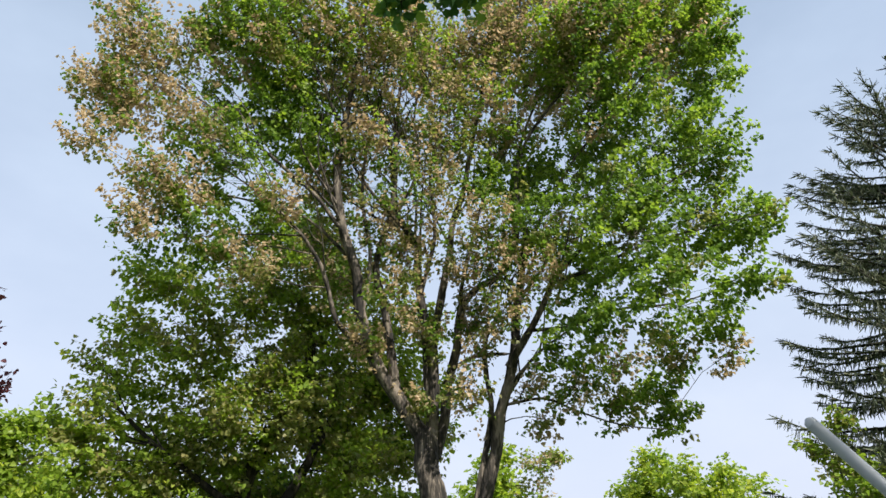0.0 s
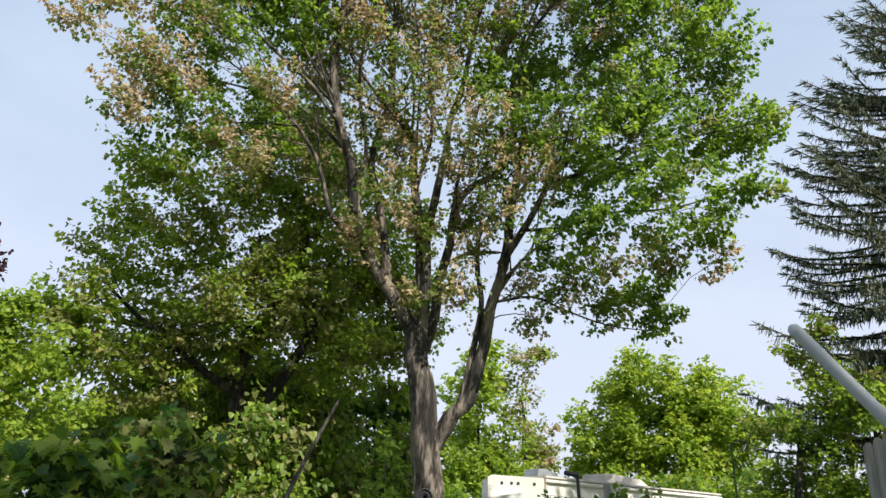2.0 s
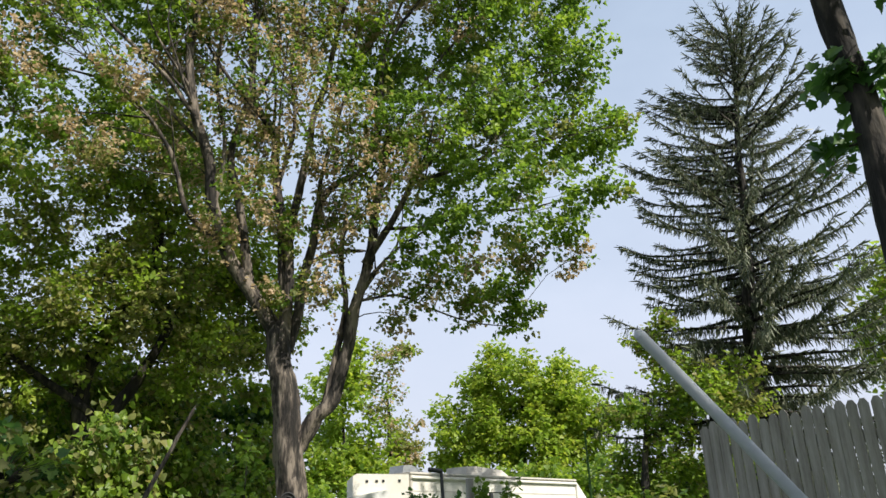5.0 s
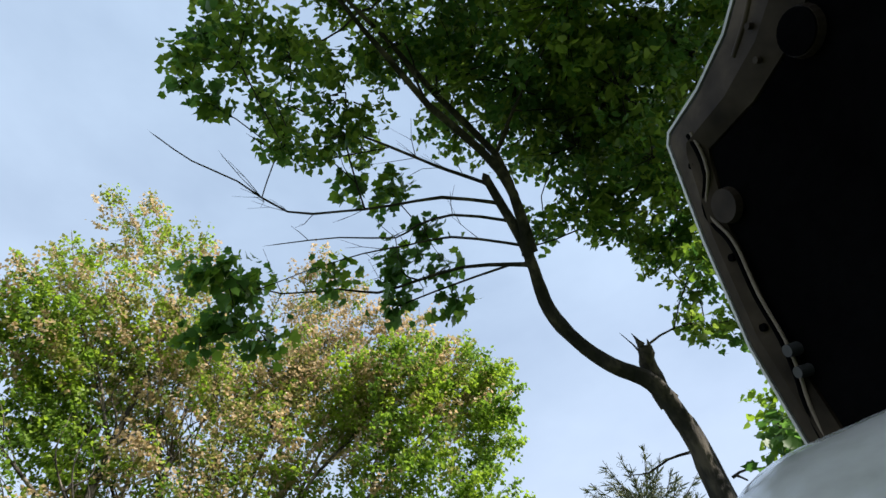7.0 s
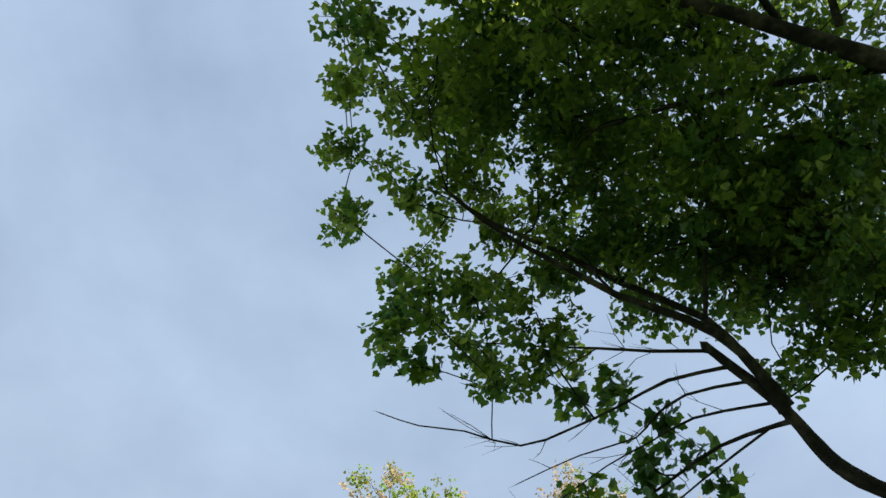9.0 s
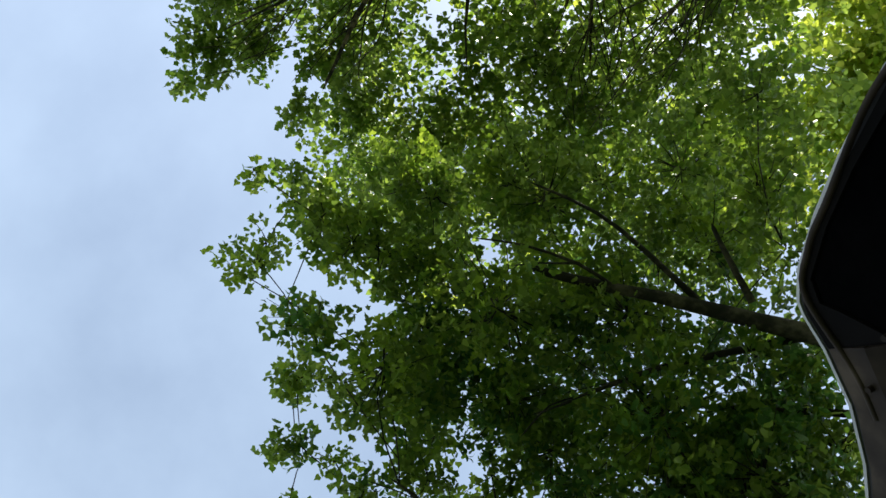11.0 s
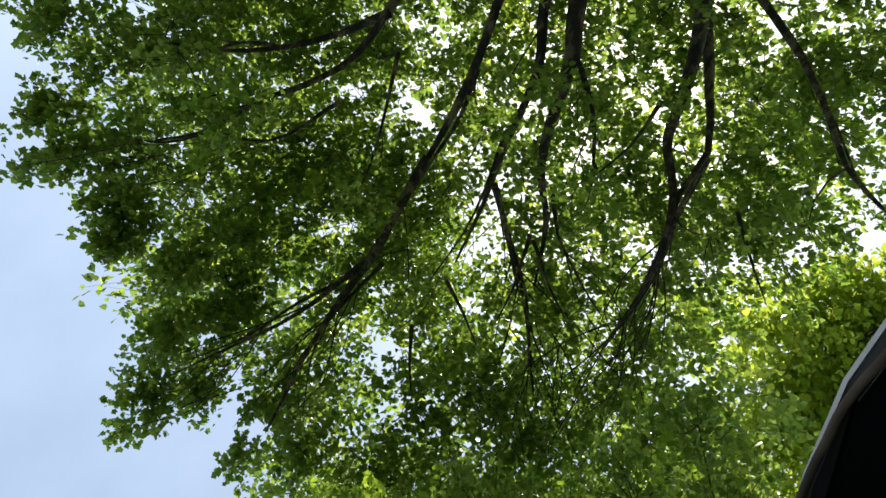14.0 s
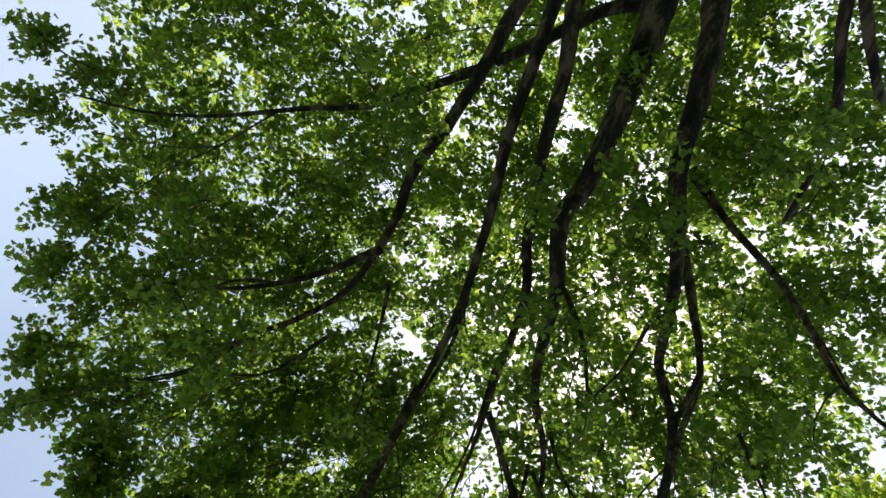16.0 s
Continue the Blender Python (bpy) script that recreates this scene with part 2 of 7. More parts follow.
def tube_data(line, radii, sides):
    """Vertices and faces of one tapered tube."""
    n = len(line)
    d = np.gradient(line, axis=0)
    d /= np.linalg.norm(d, axis=1)[:, None] + 1e-9
    ref = np.array([0.31, 0.87, 0.38])
    u = np.cross(d, ref)
    u /= np.linalg.norm(u, axis=1)[:, None] + 1e-9
    v = np.cross(d, u)
    ang = np.arange(sides) * 2 * pi / sides
    ring = np.cos(ang)[None, :, None] * u[:, None] + np.sin(ang)[None, :, None] * v[:, None]
    verts = (line[:, None] + ring * radii[:, None, None] if radii.ndim == 1 else line[:, None] + ring * radii[:, :, None]).reshape(-1, 3)
    i = np.arange(n - 1)[:, None] * sides
    j = np.arange(sides)[None]
    k = (j + 1) % sides
    faces = np.stack([i + j, i + k, i + k + sides, i + j + sides], -1).reshape(-1, 4)
    return verts, faces


def quads_mesh(name, verts, faces):
    me = bpy.data.meshes.new(name)
    me.vertices.add(len(verts))
    me.vertices.foreach_set("co", np.ascontiguousarray(verts, dtype=np.float32).ravel())
    k = faces.shape[1]
    me.loops.add(faces.size)
    me.loops.foreach_set("vertex_index", np.ascontiguousarray(faces, dtype=np.int32).ravel())
    me.polygons.add(len(faces))
    me.polygons.foreach_set("loop_start", np.arange(len(faces), dtype=np.int32) * k)
    me.update(calc_edges=True)
    return me


rng = np.random.default_rng(7)
SKELETON = {}
BARK_OF = {}


def limb(name, tree, pts, r0, r1, mat=None, step=0.22):
    line = smooth_line(pts, 0.07 if r0 > 0.095 else step)
    n = len(line)
    t = np.linspace(0, 1, n)
    rad = r0 + (r1 - r0) * t ** 0.75
    thick = r0 > 0.095
    sides = 26 if thick else 8 if r0 > 0.03 else 5
    if name == "trunk" and line[0][2] < 0.3:
        rad = rad * (1 + 0.5 * np.exp(-(line[:, 2] - line[0][2]) * 2.2))
    if not thick:
        line = line + rng.normal(0, 1, line.shape) * (rad * 0.07)[:, None]
    sway = rng.normal(0, 1, (max(3, n // (12 if thick else 4) + 2), 3))
    sway[0] = 0
    at = np.linspace(0, len(sway) - 1, n)
    line = line + np.column_stack([np.interp(at, np.arange(len(sway)), sway[:, k]) for k in range(3)]) * np.minimum(rad * 0.35, 0.03)[:, None]
    lump = 1 + rng.normal(0, 0.075, (n, sides))
    if thick:
        # plates of bark: long ridges that break off and start again
        rows = n // 5 + 2
        plate = rng.normal(0, 0.055, (rows, sides))
        row = np.linspace(0, rows - 1.001, n)[:, None] + rng.uniform(0, 0.9, sides)[None] * 0.5
        low = np.minimum(row.astype(int), rows - 1)
        lump = 1 + plate[low, np.arange(sides)[None]] + rng.normal(0, 0.012, (n, sides))
    verts, faces = tube_data(line, rad[:, None] * lump, sides)
    tip = len(verts)
    verts = np.vstack([verts, line[-1] + (line[-1] - line[-2]) * 0.5])
    base = (n - 1) * sides
    j = np.arange(sides)
    cap = np.stack([base + j, base + (j + 1) % sides, np.full(sides, tip), np.full(sides, tip)], -1)
    me = bpy.data.meshes.new(name)
    me.from_pydata(verts.tolist(), [], faces.tolist() + [c[:3] for c in cap.tolist()])
    ob = link_mesh(name, me, [mat or BARK_OF.get(tree.name.split(".")[0], BARK_DARK)], tree)
    SKELETON.setdefault(tree.name, []).append(np.column_stack([line, rad]))
    return ob


def side_branches(tree, each, length, thick=1.0, crown=()):
    """Curved side branches that leave a tree's limbs at acute angles and fork once."""
    for line in list(SKELETON[tree.name]):
        if len(line) < 8 or not 0.02 <= line[0][3] <= thick:
            continue
        for _ in range(each):
            k = int(rng.uniform(0.3, 0.9) * (len(line) - 2)) + 1
            a, r = line[k][:3], min(0.5 * line[k][3], 0.045)
            if a[2] < 2.5 or r < 0.005:
                continue
            d = line[k + 1][:3] - line[k - 1][:3]
            d = d / (np.linalg.norm(d) + 1e-9)
            side = rng.normal(0, 1, 3)
            side -= d * side.dot(d)
            side /= np.linalg.norm(side)
            ln = length * rng.uniform(0.6, 1.3)
            p1 = a + (d * 0.8 + side * 0.5) * ln * 0.4
            p2 = p1 + (d * 0.9 + side * 0.35 + rng.normal(0, 0.15, 3)) * ln * 0.4
            p3 = p2 + (d + rng.normal(0, 0.25, 3)) * ln * 0.35
            if crown and not any(np.linalg.norm(p3 - np.array(l[:3])) < l[3] * 1.1 for l in crown):
                continue
            limb("branch", tree, [a, p1, p2, p3], r, 0.006, step=0.15)
            limb("branch", tree, [p1, p1 + (d * 0.8 - side * 0.3 + rng.normal(0, 0.2, 3)) * ln * 0.3, p1 + (d - side * 0.3) * ln * 0.55], r * 0.6, 0.005, step=0.15)


def bare_twigs(tree, each):
    """Fine leafless side twigs along a tree's thin branches."""
    vs, fs, off = [], [], 0
    for line in SKELETON[tree.name]:
        if line[0][3] > 0.045 or len(line) < 8:
            continue
        for _ in range(each):
            k = int(rng.uniform(0.3, 0.98) * (len(line) - 1))
            a = line[k][:3]
            d = line[k + 1][:3] - line[k - 1][:3]
            d = d / (np.linalg.norm(d) + 1e-9)
            w = d * rng.uniform(0.4, 1.0) + rng.normal(0, 0.5, 3)
            w /= np.linalg.norm(w)
            ln = rng.uniform(0.12, 0.42)
            b = a + w * ln
            mid = (a + b) / 2 + rng.normal(0, 0.02, 3)
            side = mid + (w + rng.normal(0, 0.5, 3)) * ln * 0.4
            for p, r in (((a, mid, b), 0.0035), ((mid, (mid + side) / 2, side), 0.0022)):
                v, f = tube_data(np.array(p), np.array((r, r * 0.7, r * 0.35)), 4)
                vs.append(v)
                fs.append(f + off)
                off += len(v)
    ob = link_mesh("twigwork", quads_mesh("twigwork", np.vstack(vs), np.vstack(fs)), [BARK_DARK], tree)
    ob["kind"] = "stuff"


HALF_BIG = np.array([(0, 0), (0.36, -0.08), (0.38, 0.14), (0.60, 0.30), (0.45, 0.44), (0.42, 0.62), (0.20, 0.68), (0, 1.0)])
HALF_MAPLE = np.array([(0, 0), (0.24, -0.16), (0.30, 0.02), (0.60, 0.04), (0.44, 0.22), (0.68, 0.50), (0.38, 0.46), (0.24, 0.54), (0.30, 0.74), (0.13, 0.72), (0, 1.0)])
HALF_SIX = np.array([(0, 0), (0.44, -0.04), (0.60, 0.30), (0.42, 0.50), (0.20, 0.66), (0, 1.0)])
HALF_MID = np.array([(0, 0), (0.42, 0.0), (0.28, 0.24), (0.54, 0.48), (0, 1.0)])
HALF_SMALL = np.array([(0, 0), (0.50, 0.18), (0.34, 0.62), (0, 1.0)])


def leaf_mesh(name, at, tip_way, up, size, half, kinds):
    """One mesh of many leaves: two halves folded a little along the midrib."""
    n = len(at)
    tip_way = tip_way / (np.linalg.norm(tip_way, axis=1)[:, None] + 1e-9)
    side = np.cross(tip_way, up)
    side /= np.linalg.norm(side, axis=1)[:, None] + 1e-9
    nor = np.cross(side, tip_way)
    k = len(half)
    inner = half[1:-1]
    shape_x = np.concatenate([[0], inner[:, 0], [0], -inner[::-1, 0]])
    shape_y = np.concatenate([[0], inner[:, 1], [1.0], inner[::-1, 1]])
    fold = rng.uniform(0.05, 0.45, n)
    x = shape_x[None] * rng.uniform(0.8, 1.15, n)[:, None]
    bend = rng.uniform(-0.25, 0.1, n)
    z = np.abs(x) * fold[:, None] + bend[:, None] * shape_y[None] ** 2
    s = size[:, None, None]
    verts = at[:, None] + s * (x[:, :, None] * side[:, None] + shape_y[None, :, None] * tip_way[:, None] + z[:, :, None] * nor[:, None])
    m = len(shape_x)
    base = np.arange(n)[:, None] * m
    right = np.arange(0, k)[None]
    left = np.concatenate([[0], np.arange(k - 1, m)])[None]
    faces = np.concatenate([(base + right)[:, None], (base + left)[:, None]], 1).reshape(-1, k)
    me = quads_mesh(name, verts.reshape(-1, 3), faces)
    me.polygons.foreach_set("material_index", np.repeat(kinds, 2).astype(np.int32))
    return me


def foliage(tree, lobes, cover, size, mats, second, big=False, droop=0.5, lift=0.5, long=4.0, hollow=0.42, per=12, flat=0.45):
    """Flat leafy sprays filling the lobes of a crown, and the twigs that carry them back to the limbs.
    cover: how many times the leaves of a lobe cover its outline; second: share of the second leaf colour, then of the third."""
    bones = np.vstack(SKELETON[tree.name])
    shares = np.atleast_1d(second)
    leaf_at, leaf_tip, kinds = [], [], []
    tv, tf, off = [], [], 0
    root = np.array(tree.location)

    def twig(a, b, r0, r1, bow, sides=4):
        nonlocal off
        k = np.array((0.0, 0.3, 0.65, 1.0))[:, None]
        line = a + (b - a) * k + bow * (4 * k * (1 - k))
        v, f = tube_data(line, np.linspace(r0, r1, 4), sides)
        tv.append(v)
        tf.append(f + off)
        off += len(v)
        return line

    gap = [np.min(np.linalg.norm(bones[:, :3] - np.array(l[:3]), axis=1)) for l in lobes]
    for which in np.argsort(gap):
        x, y, z, r = lobes[which]
        c = np.array((x, y, z))
        way = (c - root) * np.array((1, 1, 0))
        way = way / (np.linalg.norm(way) + 0.5) + np.array((0, 0, lift))
        way /= np.linalg.norm(way) + 0.05
        dist = np.linalg.norm(bones[:, :3] - c + way * r * 0.6, axis=1)
        near = bones[np.argmin(dist + (bones[:, 2] > z + r * 0.3) * 0.8)]
        start = near[:3]
        if np.linalg.norm(start - c) > 0.12:
            r0 = min(near[3] * 0.7, 0.010 + 0.012 * r)
            line = twig(start, c, r0, 0.006, rng.normal(0, 0.13 * r, 3) + np.array((0, 0, 0.08 * r)))
            fine = smooth_line(line, 0.2)
            bones = np.vstack([bones, np.column_stack([fine, np.linspace(r0, 0.006, len(fine))])])
        total = cover * pi * r * r / (0.35 * size * size)
        sprays = max(4, int(total / per))
        d = rng.normal(0, 1, (sprays, 3))
        d /= np.linalg.norm(d, axis=1)[:, None]
        rad = max(r - 0.3 * long * size, 0.5 * r) * rng.uniform(0.03, 1.0, sprays) ** hollow * rng.choice([0.9, 1.0, 1.05, 1.2], sprays)
        p = d * rad[:, None]
        centre = c + p + way * ((p @ way) * 0.3)[:, None]
        axis = way * 0.9 + d * 0.55 + rng.normal(0, 0.22, d.shape)
        axis /= np.linalg.norm(axis, axis=1)[:, None]
        reach = size * long * rng.uniform(0.7, 1.3, sprays)
        for q in range(0, sprays, 2):
            base = centre[q] - axis[q] * reach[q] * 0.5
            twig(c + (base - c) * rng.uniform(0.0, 0.35), centre[q] + axis[q] * reach[q] * 0.45, 0.007, 0.002, (base - centre[q]) * 0.15 + rng.normal(0, 0.05 * r, 3), 3)
        side = np.cross(axis, np.array((0, 0, 1.0)) + rng.normal(0, 0.35, axis.shape))
        side /= np.linalg.norm(side, axis=1)[:, None] + 1e-9
        m = rng.integers(int(per * 0.5), int(per * 1.5) + 1, sprays)
        idx = np.repeat(np.arange(sprays), m)
        t = rng.uniform(-0.55, 0.55, len(idx))
        wide = rng.uniform(-1, 1, len(idx)) * (1.9 - 1.9 * np.abs(t + 0.1)) * size
        thick = rng.normal(0, 1, (len(idx), 3)) * size * np.array((0.45, 0.45, flat))
        leaf_at.append(centre[idx] + axis[idx] * (t * reach[idx])[:, None] + side[idx] * wide[:, None] + thick)
        leaf_tip.append(axis[idx] * 0.55 + side[idx] * (wide / size)[:, None] * 0.55)
        u = rng.random(sprays)
        kinds.append(np.where(u < shares[0], 1, np.where(u < shares.sum(), 2, 0))[idx])
    at = np.vstack(leaf_at)
    n = len(at)
    tip = np.vstack(leaf_tip) + rng.normal(0, 0.45, (n, 3)) - np.array((0, 0, droop))
    up = np.array((0, 0, 1.0)) + rng.normal(0, 0.5, (n, 3))
    s = size * rng.uniform(0.6, 1.25, n)
    me = leaf_mesh("crown", at, tip, up, s, HALF_SMALL if not big else HALF_BIG if big == 1 else HALF_SIX if big == 3 else HALF_MID, np.concatenate(kinds).astype(int))
    crown = link_mesh("crown", me, mats, tree, smooth=False)
    crown["kind"] = "stuff"
    if tv:
        me = quads_mesh("twigwork", np.vstack(tv), np.vstack(tf))
        tw = link_mesh("twigwork", me, [BARK_OF.get(tree.name.split(".")[0], BARK_DARK)], tree)
        tw["kind"] = "stuff"
    return crown


def leaf_pieces(tree, lobes, count, size, mats):
    """Large leaves as pieces of their own, in drooping layers, on shared meshes; each hangs on a thin stalk."""
    bones = np.vstack(SKELETON[tree.name])[:, :3]
    shapes = []
    for k in range(6):
        me = leaf_mesh("leaf", np.zeros((1, 3)), np.array([[0, 1.0, -0.1]]), np.array([[0, 0, 1.0]]), np.array([1.0]), HALF_MAPLE, np.zeros(1, int))
        me.materials.append(mats[k % len(mats)])
        shapes.append(me)
    weight = np.array([l[3] ** 2 for l in lobes])
    pick = rng.choice(len(lobes), count, p=weight / weight.sum())
    tv, tf, off = [], [], 0
    for k in pick:
        x, y, z, r = lobes[k]
        d = rng.normal(0, 1, 3)
        d[2] = abs(d[2]) * 0.9 - 0.25
        d = d / np.linalg.norm(d) * r * rng.uniform(0.55, 1.05)
        p = np.array((x, y, z)) + d
        ob = new("leaf", shapes[int(rng.integers(6))])
        ob.parent = tree
        ob.matrix_parent_inverse = Matrix.Translation(-tree.location)
        s = size * rng.uniform(0.7, 1.25)
        turn = Euler((radians(rng.uniform(-62, -18)), radians(rng.uniform(-18, 18)), math.atan2(-d[0], d[1]) + rng.uniform(-0.6, 0.6)))
        ob.matrix_basis = Matrix.LocRotScale(Vector(p), turn, Vector((s, s, s)))
        a = bones[np.argmin(np.linalg.norm(bones - p, axis=1) + rng.uniform(0, 0.3, len(bones)))]
        v, f = tube_data(np.array([a, (a + p) / 2 + np.array((0, 0, 0.06)), p]), np.array((0.006, 0.004, 0.002)), 4)
        tv.append(v)
        tf.append(f + off)
        off += len(v)
    ob = link_mesh("stalkwork", quads_mesh("stalkwork", np.vstack(tv), np.vstack(tf)), [BARK_DARK], tree)
    ob["kind"] = "stuff"


def clumps(lobes, each, share):
    """Breaks large lobes of a crown into smaller clumps over and inside them."""
    res = []
    for x, y, z, r in lobes:
        for _ in range(each):
            d = rng.normal(0, 1, 3)
            d = d / np.linalg.norm(d) * r * rng.uniform(0.35, 0.95)
            res.append((x + d[0], y + d[1], z + d[2], r * share * rng.uniform(0.75, 1.25)))
    return res


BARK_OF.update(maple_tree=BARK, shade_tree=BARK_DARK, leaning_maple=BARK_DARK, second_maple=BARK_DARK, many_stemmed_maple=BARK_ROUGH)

# ---- ground
g = bmesh.new()
bmesh.ops.create_grid(g, x_segments=60, y_segments=60, size=600)
for v in g.verts:
    k = min(1.0, max(0.0, (v.co.xy.length - 30) / 40))
    v.co.z = 0.25 * k * noise.noise(v.co * 0.02)
ground = part("ground", g, GRASS)
tagged(ground, "mown lawn with bare patches reaching to the distance", "ground", kind="structure")

# big maple in front
maple = thing('maple_tree', (0.6, 15.5, 0), 'tall maple with grey bark, fresh green and tan spring leaves', 'tree')
green, mixed, tan, sparse = [], [], [], []
limb("trunk", maple, [(0.41, 15.75, -0.10), (0.35, 15.75, 0.60), (0.23, 15.75, 1.80), (0.06, 15.75, 3.19), (-0.11, 15.75, 4.53), (-0.18, 15.75, 5.03)], 0.340, 0.240)
limb("limb", maple, [(-0.09, 15.71, 4.71), (-0.83, 15.58, 5.76), (-1.32, 15.43, 6.47), (-1.64, 15.29, 7.47), (-1.82, 15.16, 8.54), (-2.20, 14.99, 9.64), (-2.36, 14.86, 11.14), (-2.22, 14.77, 13.18), (-2.06, 14.68, 15.44), (-1.90, 14.59, 18.45)], 0.178, 0.022)
limb("limb", maple, [(-0.81, 15.59, 5.76), (-0.93, 15.54, 6.78), (-1.16, 15.48, 7.85), (-1.39, 15.42, 8.68), (-1.12, 15.40, 10.21), (-1.03, 15.36, 11.52), (-1.04, 15.32, 13.67), (-0.74, 15.30, 16.53)], 0.111, 0.022)
limb("limb", maple, [(-1.32, 15.46, 6.48), (-1.72, 15.22, 6.84), (-2.14, 14.96, 7.19), (-2.44, 14.71, 8.16), (-2.84, 14.43, 8.85), (-3.66, 14.04, 9.63), (-4.62, 13.54, 10.17)], 0.081, 0.015)
limb("limb", maple, [(-0.03, 15.71, 4.59), (-0.11, 15.79, 5.96), (-0.19, 15.86, 7.18), (-0.42, 15.93, 8.80), (-0.51, 16.01, 9.78), (-1.04, 16.05, 10.79), (-1.26, 16.11, 12.78), (-1.84, 16.13, 15.17), (-2.32, 16.15, 17.85)], 0.148, 0.022)
limb("limb", maple, [(-0.04, 15.71, 4.48), (-0.00, 15.69, 5.55), (0.03, 15.66, 7.38), (0.23, 15.64, 8.81), (0.38, 15.61, 10.04), (0.74, 15.57, 11.52), (1.14, 15.52, 13.88), (1.52, 15.46, 16.75), (1.74, 15.42, 19.05)], 0.126, 0.018)
limb("limb", maple, [(0.03, 15.81, 4.50), (0.21, 15.85, 5.35), (0.39, 15.88, 6.52), (0.55, 15.90, 7.77), (0.93, 15.92, 8.51), (1.61, 15.90, 8.97), (1.99, 15.89, 9.90), (1.91, 15.93, 11.26), (2.36, 15.91, 13.25), (3.25, 15.78, 15.36)], 0.126, 0.022)
limb("limb", maple, [(0.32, 15.75, 2.49), (0.60, 15.68, 3.02), (1.00, 15.60, 3.44), (1.22, 15.53, 4.40), (1.50, 15.45, 5.64), (1.79, 15.36, 6.94), (1.97, 15.28, 8.70), (2.16, 15.20, 9.82)], 0.165, 0.075)
limb("limb", maple, [(0.36, 15.75, 2.49), (0.72, 15.70, 2.97), (0.97, 15.65, 3.69), (1.07, 15.61, 4.66), (1.23, 15.57, 5.54), (1.09, 15.55, 6.58), (1.23, 15.50, 7.79)], 0.105, 0.030)
limb("limb", maple, [(2.04, 15.18, 9.65), (1.97, 15.25, 10.98), (2.25, 15.27, 12.38), (3.37, 15.12, 14.15), (4.29, 14.95, 16.27), (4.99, 14.79, 18.85)], 0.067, 0.015)
limb("limb", maple, [(1.60, 15.33, 6.33), (2.11, 15.12, 7.17), (2.63, 14.88, 8.17), (3.14, 14.63, 8.75), (3.89, 14.29, 9.30), (4.86, 13.83, 9.91), (5.90, 13.25, 10.43)], 0.096, 0.015)
limb("limb", maple, [(2.06, 15.28, 7.17), (2.95, 14.97, 7.14), (3.87, 14.59, 7.38), (4.72, 14.16, 7.30), (5.52, 13.70, 7.35), (6.30, 13.18, 7.61)], 0.044, 0.011)
limb("limb", maple, [(1.34, 15.46, 5.49), (2.28, 15.24, 5.62), (2.93, 15.03, 5.28), (3.75, 14.74, 4.93), (4.65, 14.38, 4.74)], 0.037, 0.009)
limb("limb", maple, [(0.38, 15.51, 6.32), (0.88, 15.49, 6.64), (1.53, 15.44, 6.67)], 0.044, 0.037)
limb("limb", maple, [(-2.26, 14.94, 9.60), (-3.10, 14.69, 10.52), (-4.05, 14.35, 11.24), (-5.12, 13.89, 12.04), (-6.23, 13.31, 12.55), (-7.22, 12.69, 13.33)], 0.059, 0.011)
limb("limb", maple, [(-2.28, 14.74, 12.07), (-3.11, 14.48, 14.03), (-4.10, 14.12, 15.65), (-5.08, 13.69, 18.19)], 0.052, 0.011)
limb("limb", maple, [(-1.64, 15.32, 7.49), (-1.53, 15.28, 9.05), (-1.81, 15.18, 10.55), (-1.65, 15.14, 12.76), (-1.31, 15.12, 15.06), (-1.25, 15.06, 17.62)], 0.060, 0.012)
limb("limb", maple, [(-0.33, 15.41, 8.10), (-0.02, 15.34, 9.56), (-0.18, 15.26, 11.12), (0.08, 15.19, 13.20), (0.22, 15.11, 15.93)], 0.060, 0.012)
limb("limb", maple, [(0.53, 15.40, 7.55), (0.78, 15.33, 9.26), (1.21, 15.25, 10.96), (1.39, 15.17, 12.83), (1.90, 15.05, 15.06), (2.62, 14.88, 17.50)], 0.055, 0.012)
limb("limb", maple, [(2.01, 15.28, 8.80), (2.53, 15.14, 10.10), (3.28, 14.94, 11.45), (4.32, 14.61, 12.79), (5.36, 14.19, 13.92), (6.14, 13.80, 15.11)], 0.060, 0.012)
limb("limb", maple, [(-0.49, 15.41, 9.44), (-1.70, 15.24, 10.92), (-2.77, 15.01, 12.63), (-3.75, 14.71, 14.24), (-4.62, 14.38, 15.92)], 0.050, 0.012)
limb("limb", maple, [(2.69, 15.18, 8.31), (3.69, 14.89, 8.61), (4.79, 14.49, 8.99), (6.02, 13.94, 9.11), (6.84, 13.47, 9.12)], 0.050, 0.012)
limb("limb", maple, [(-1.11, 15.37, 9.88), (-0.47, 15.33, 11.51), (-0.58, 15.25, 13.24), (-0.24, 15.19, 15.36), (-0.11, 15.11, 17.24)], 0.045, 0.012)
limb("limb", maple, [(-1.84, 15.30, 8.76), (-2.81, 15.09, 9.68), (-3.60, 14.86, 10.00), (-4.59, 14.52, 10.08), (-5.63, 14.08, 10.08), (-6.39, 13.68, 10.10)], 0.050, 0.012)
mixed += [(-5.1, 13.0, 15.0, 0.74), (-4.8, 14.2, 17.1, 1.06), (-3.7, 14.4, 19.8, 1.25), (-1.9, 14.0, 18.5, 1.09), (-3.6, 14.0, 16.0, 1.55), (-1.8, 14.3, 16.6, 1.50), (-4.8, 13.9, 14.2, 1.25), (-2.7, 14.7, 14.6, 1.65), (-0.8, 13.9, 14.6, 1.16)]
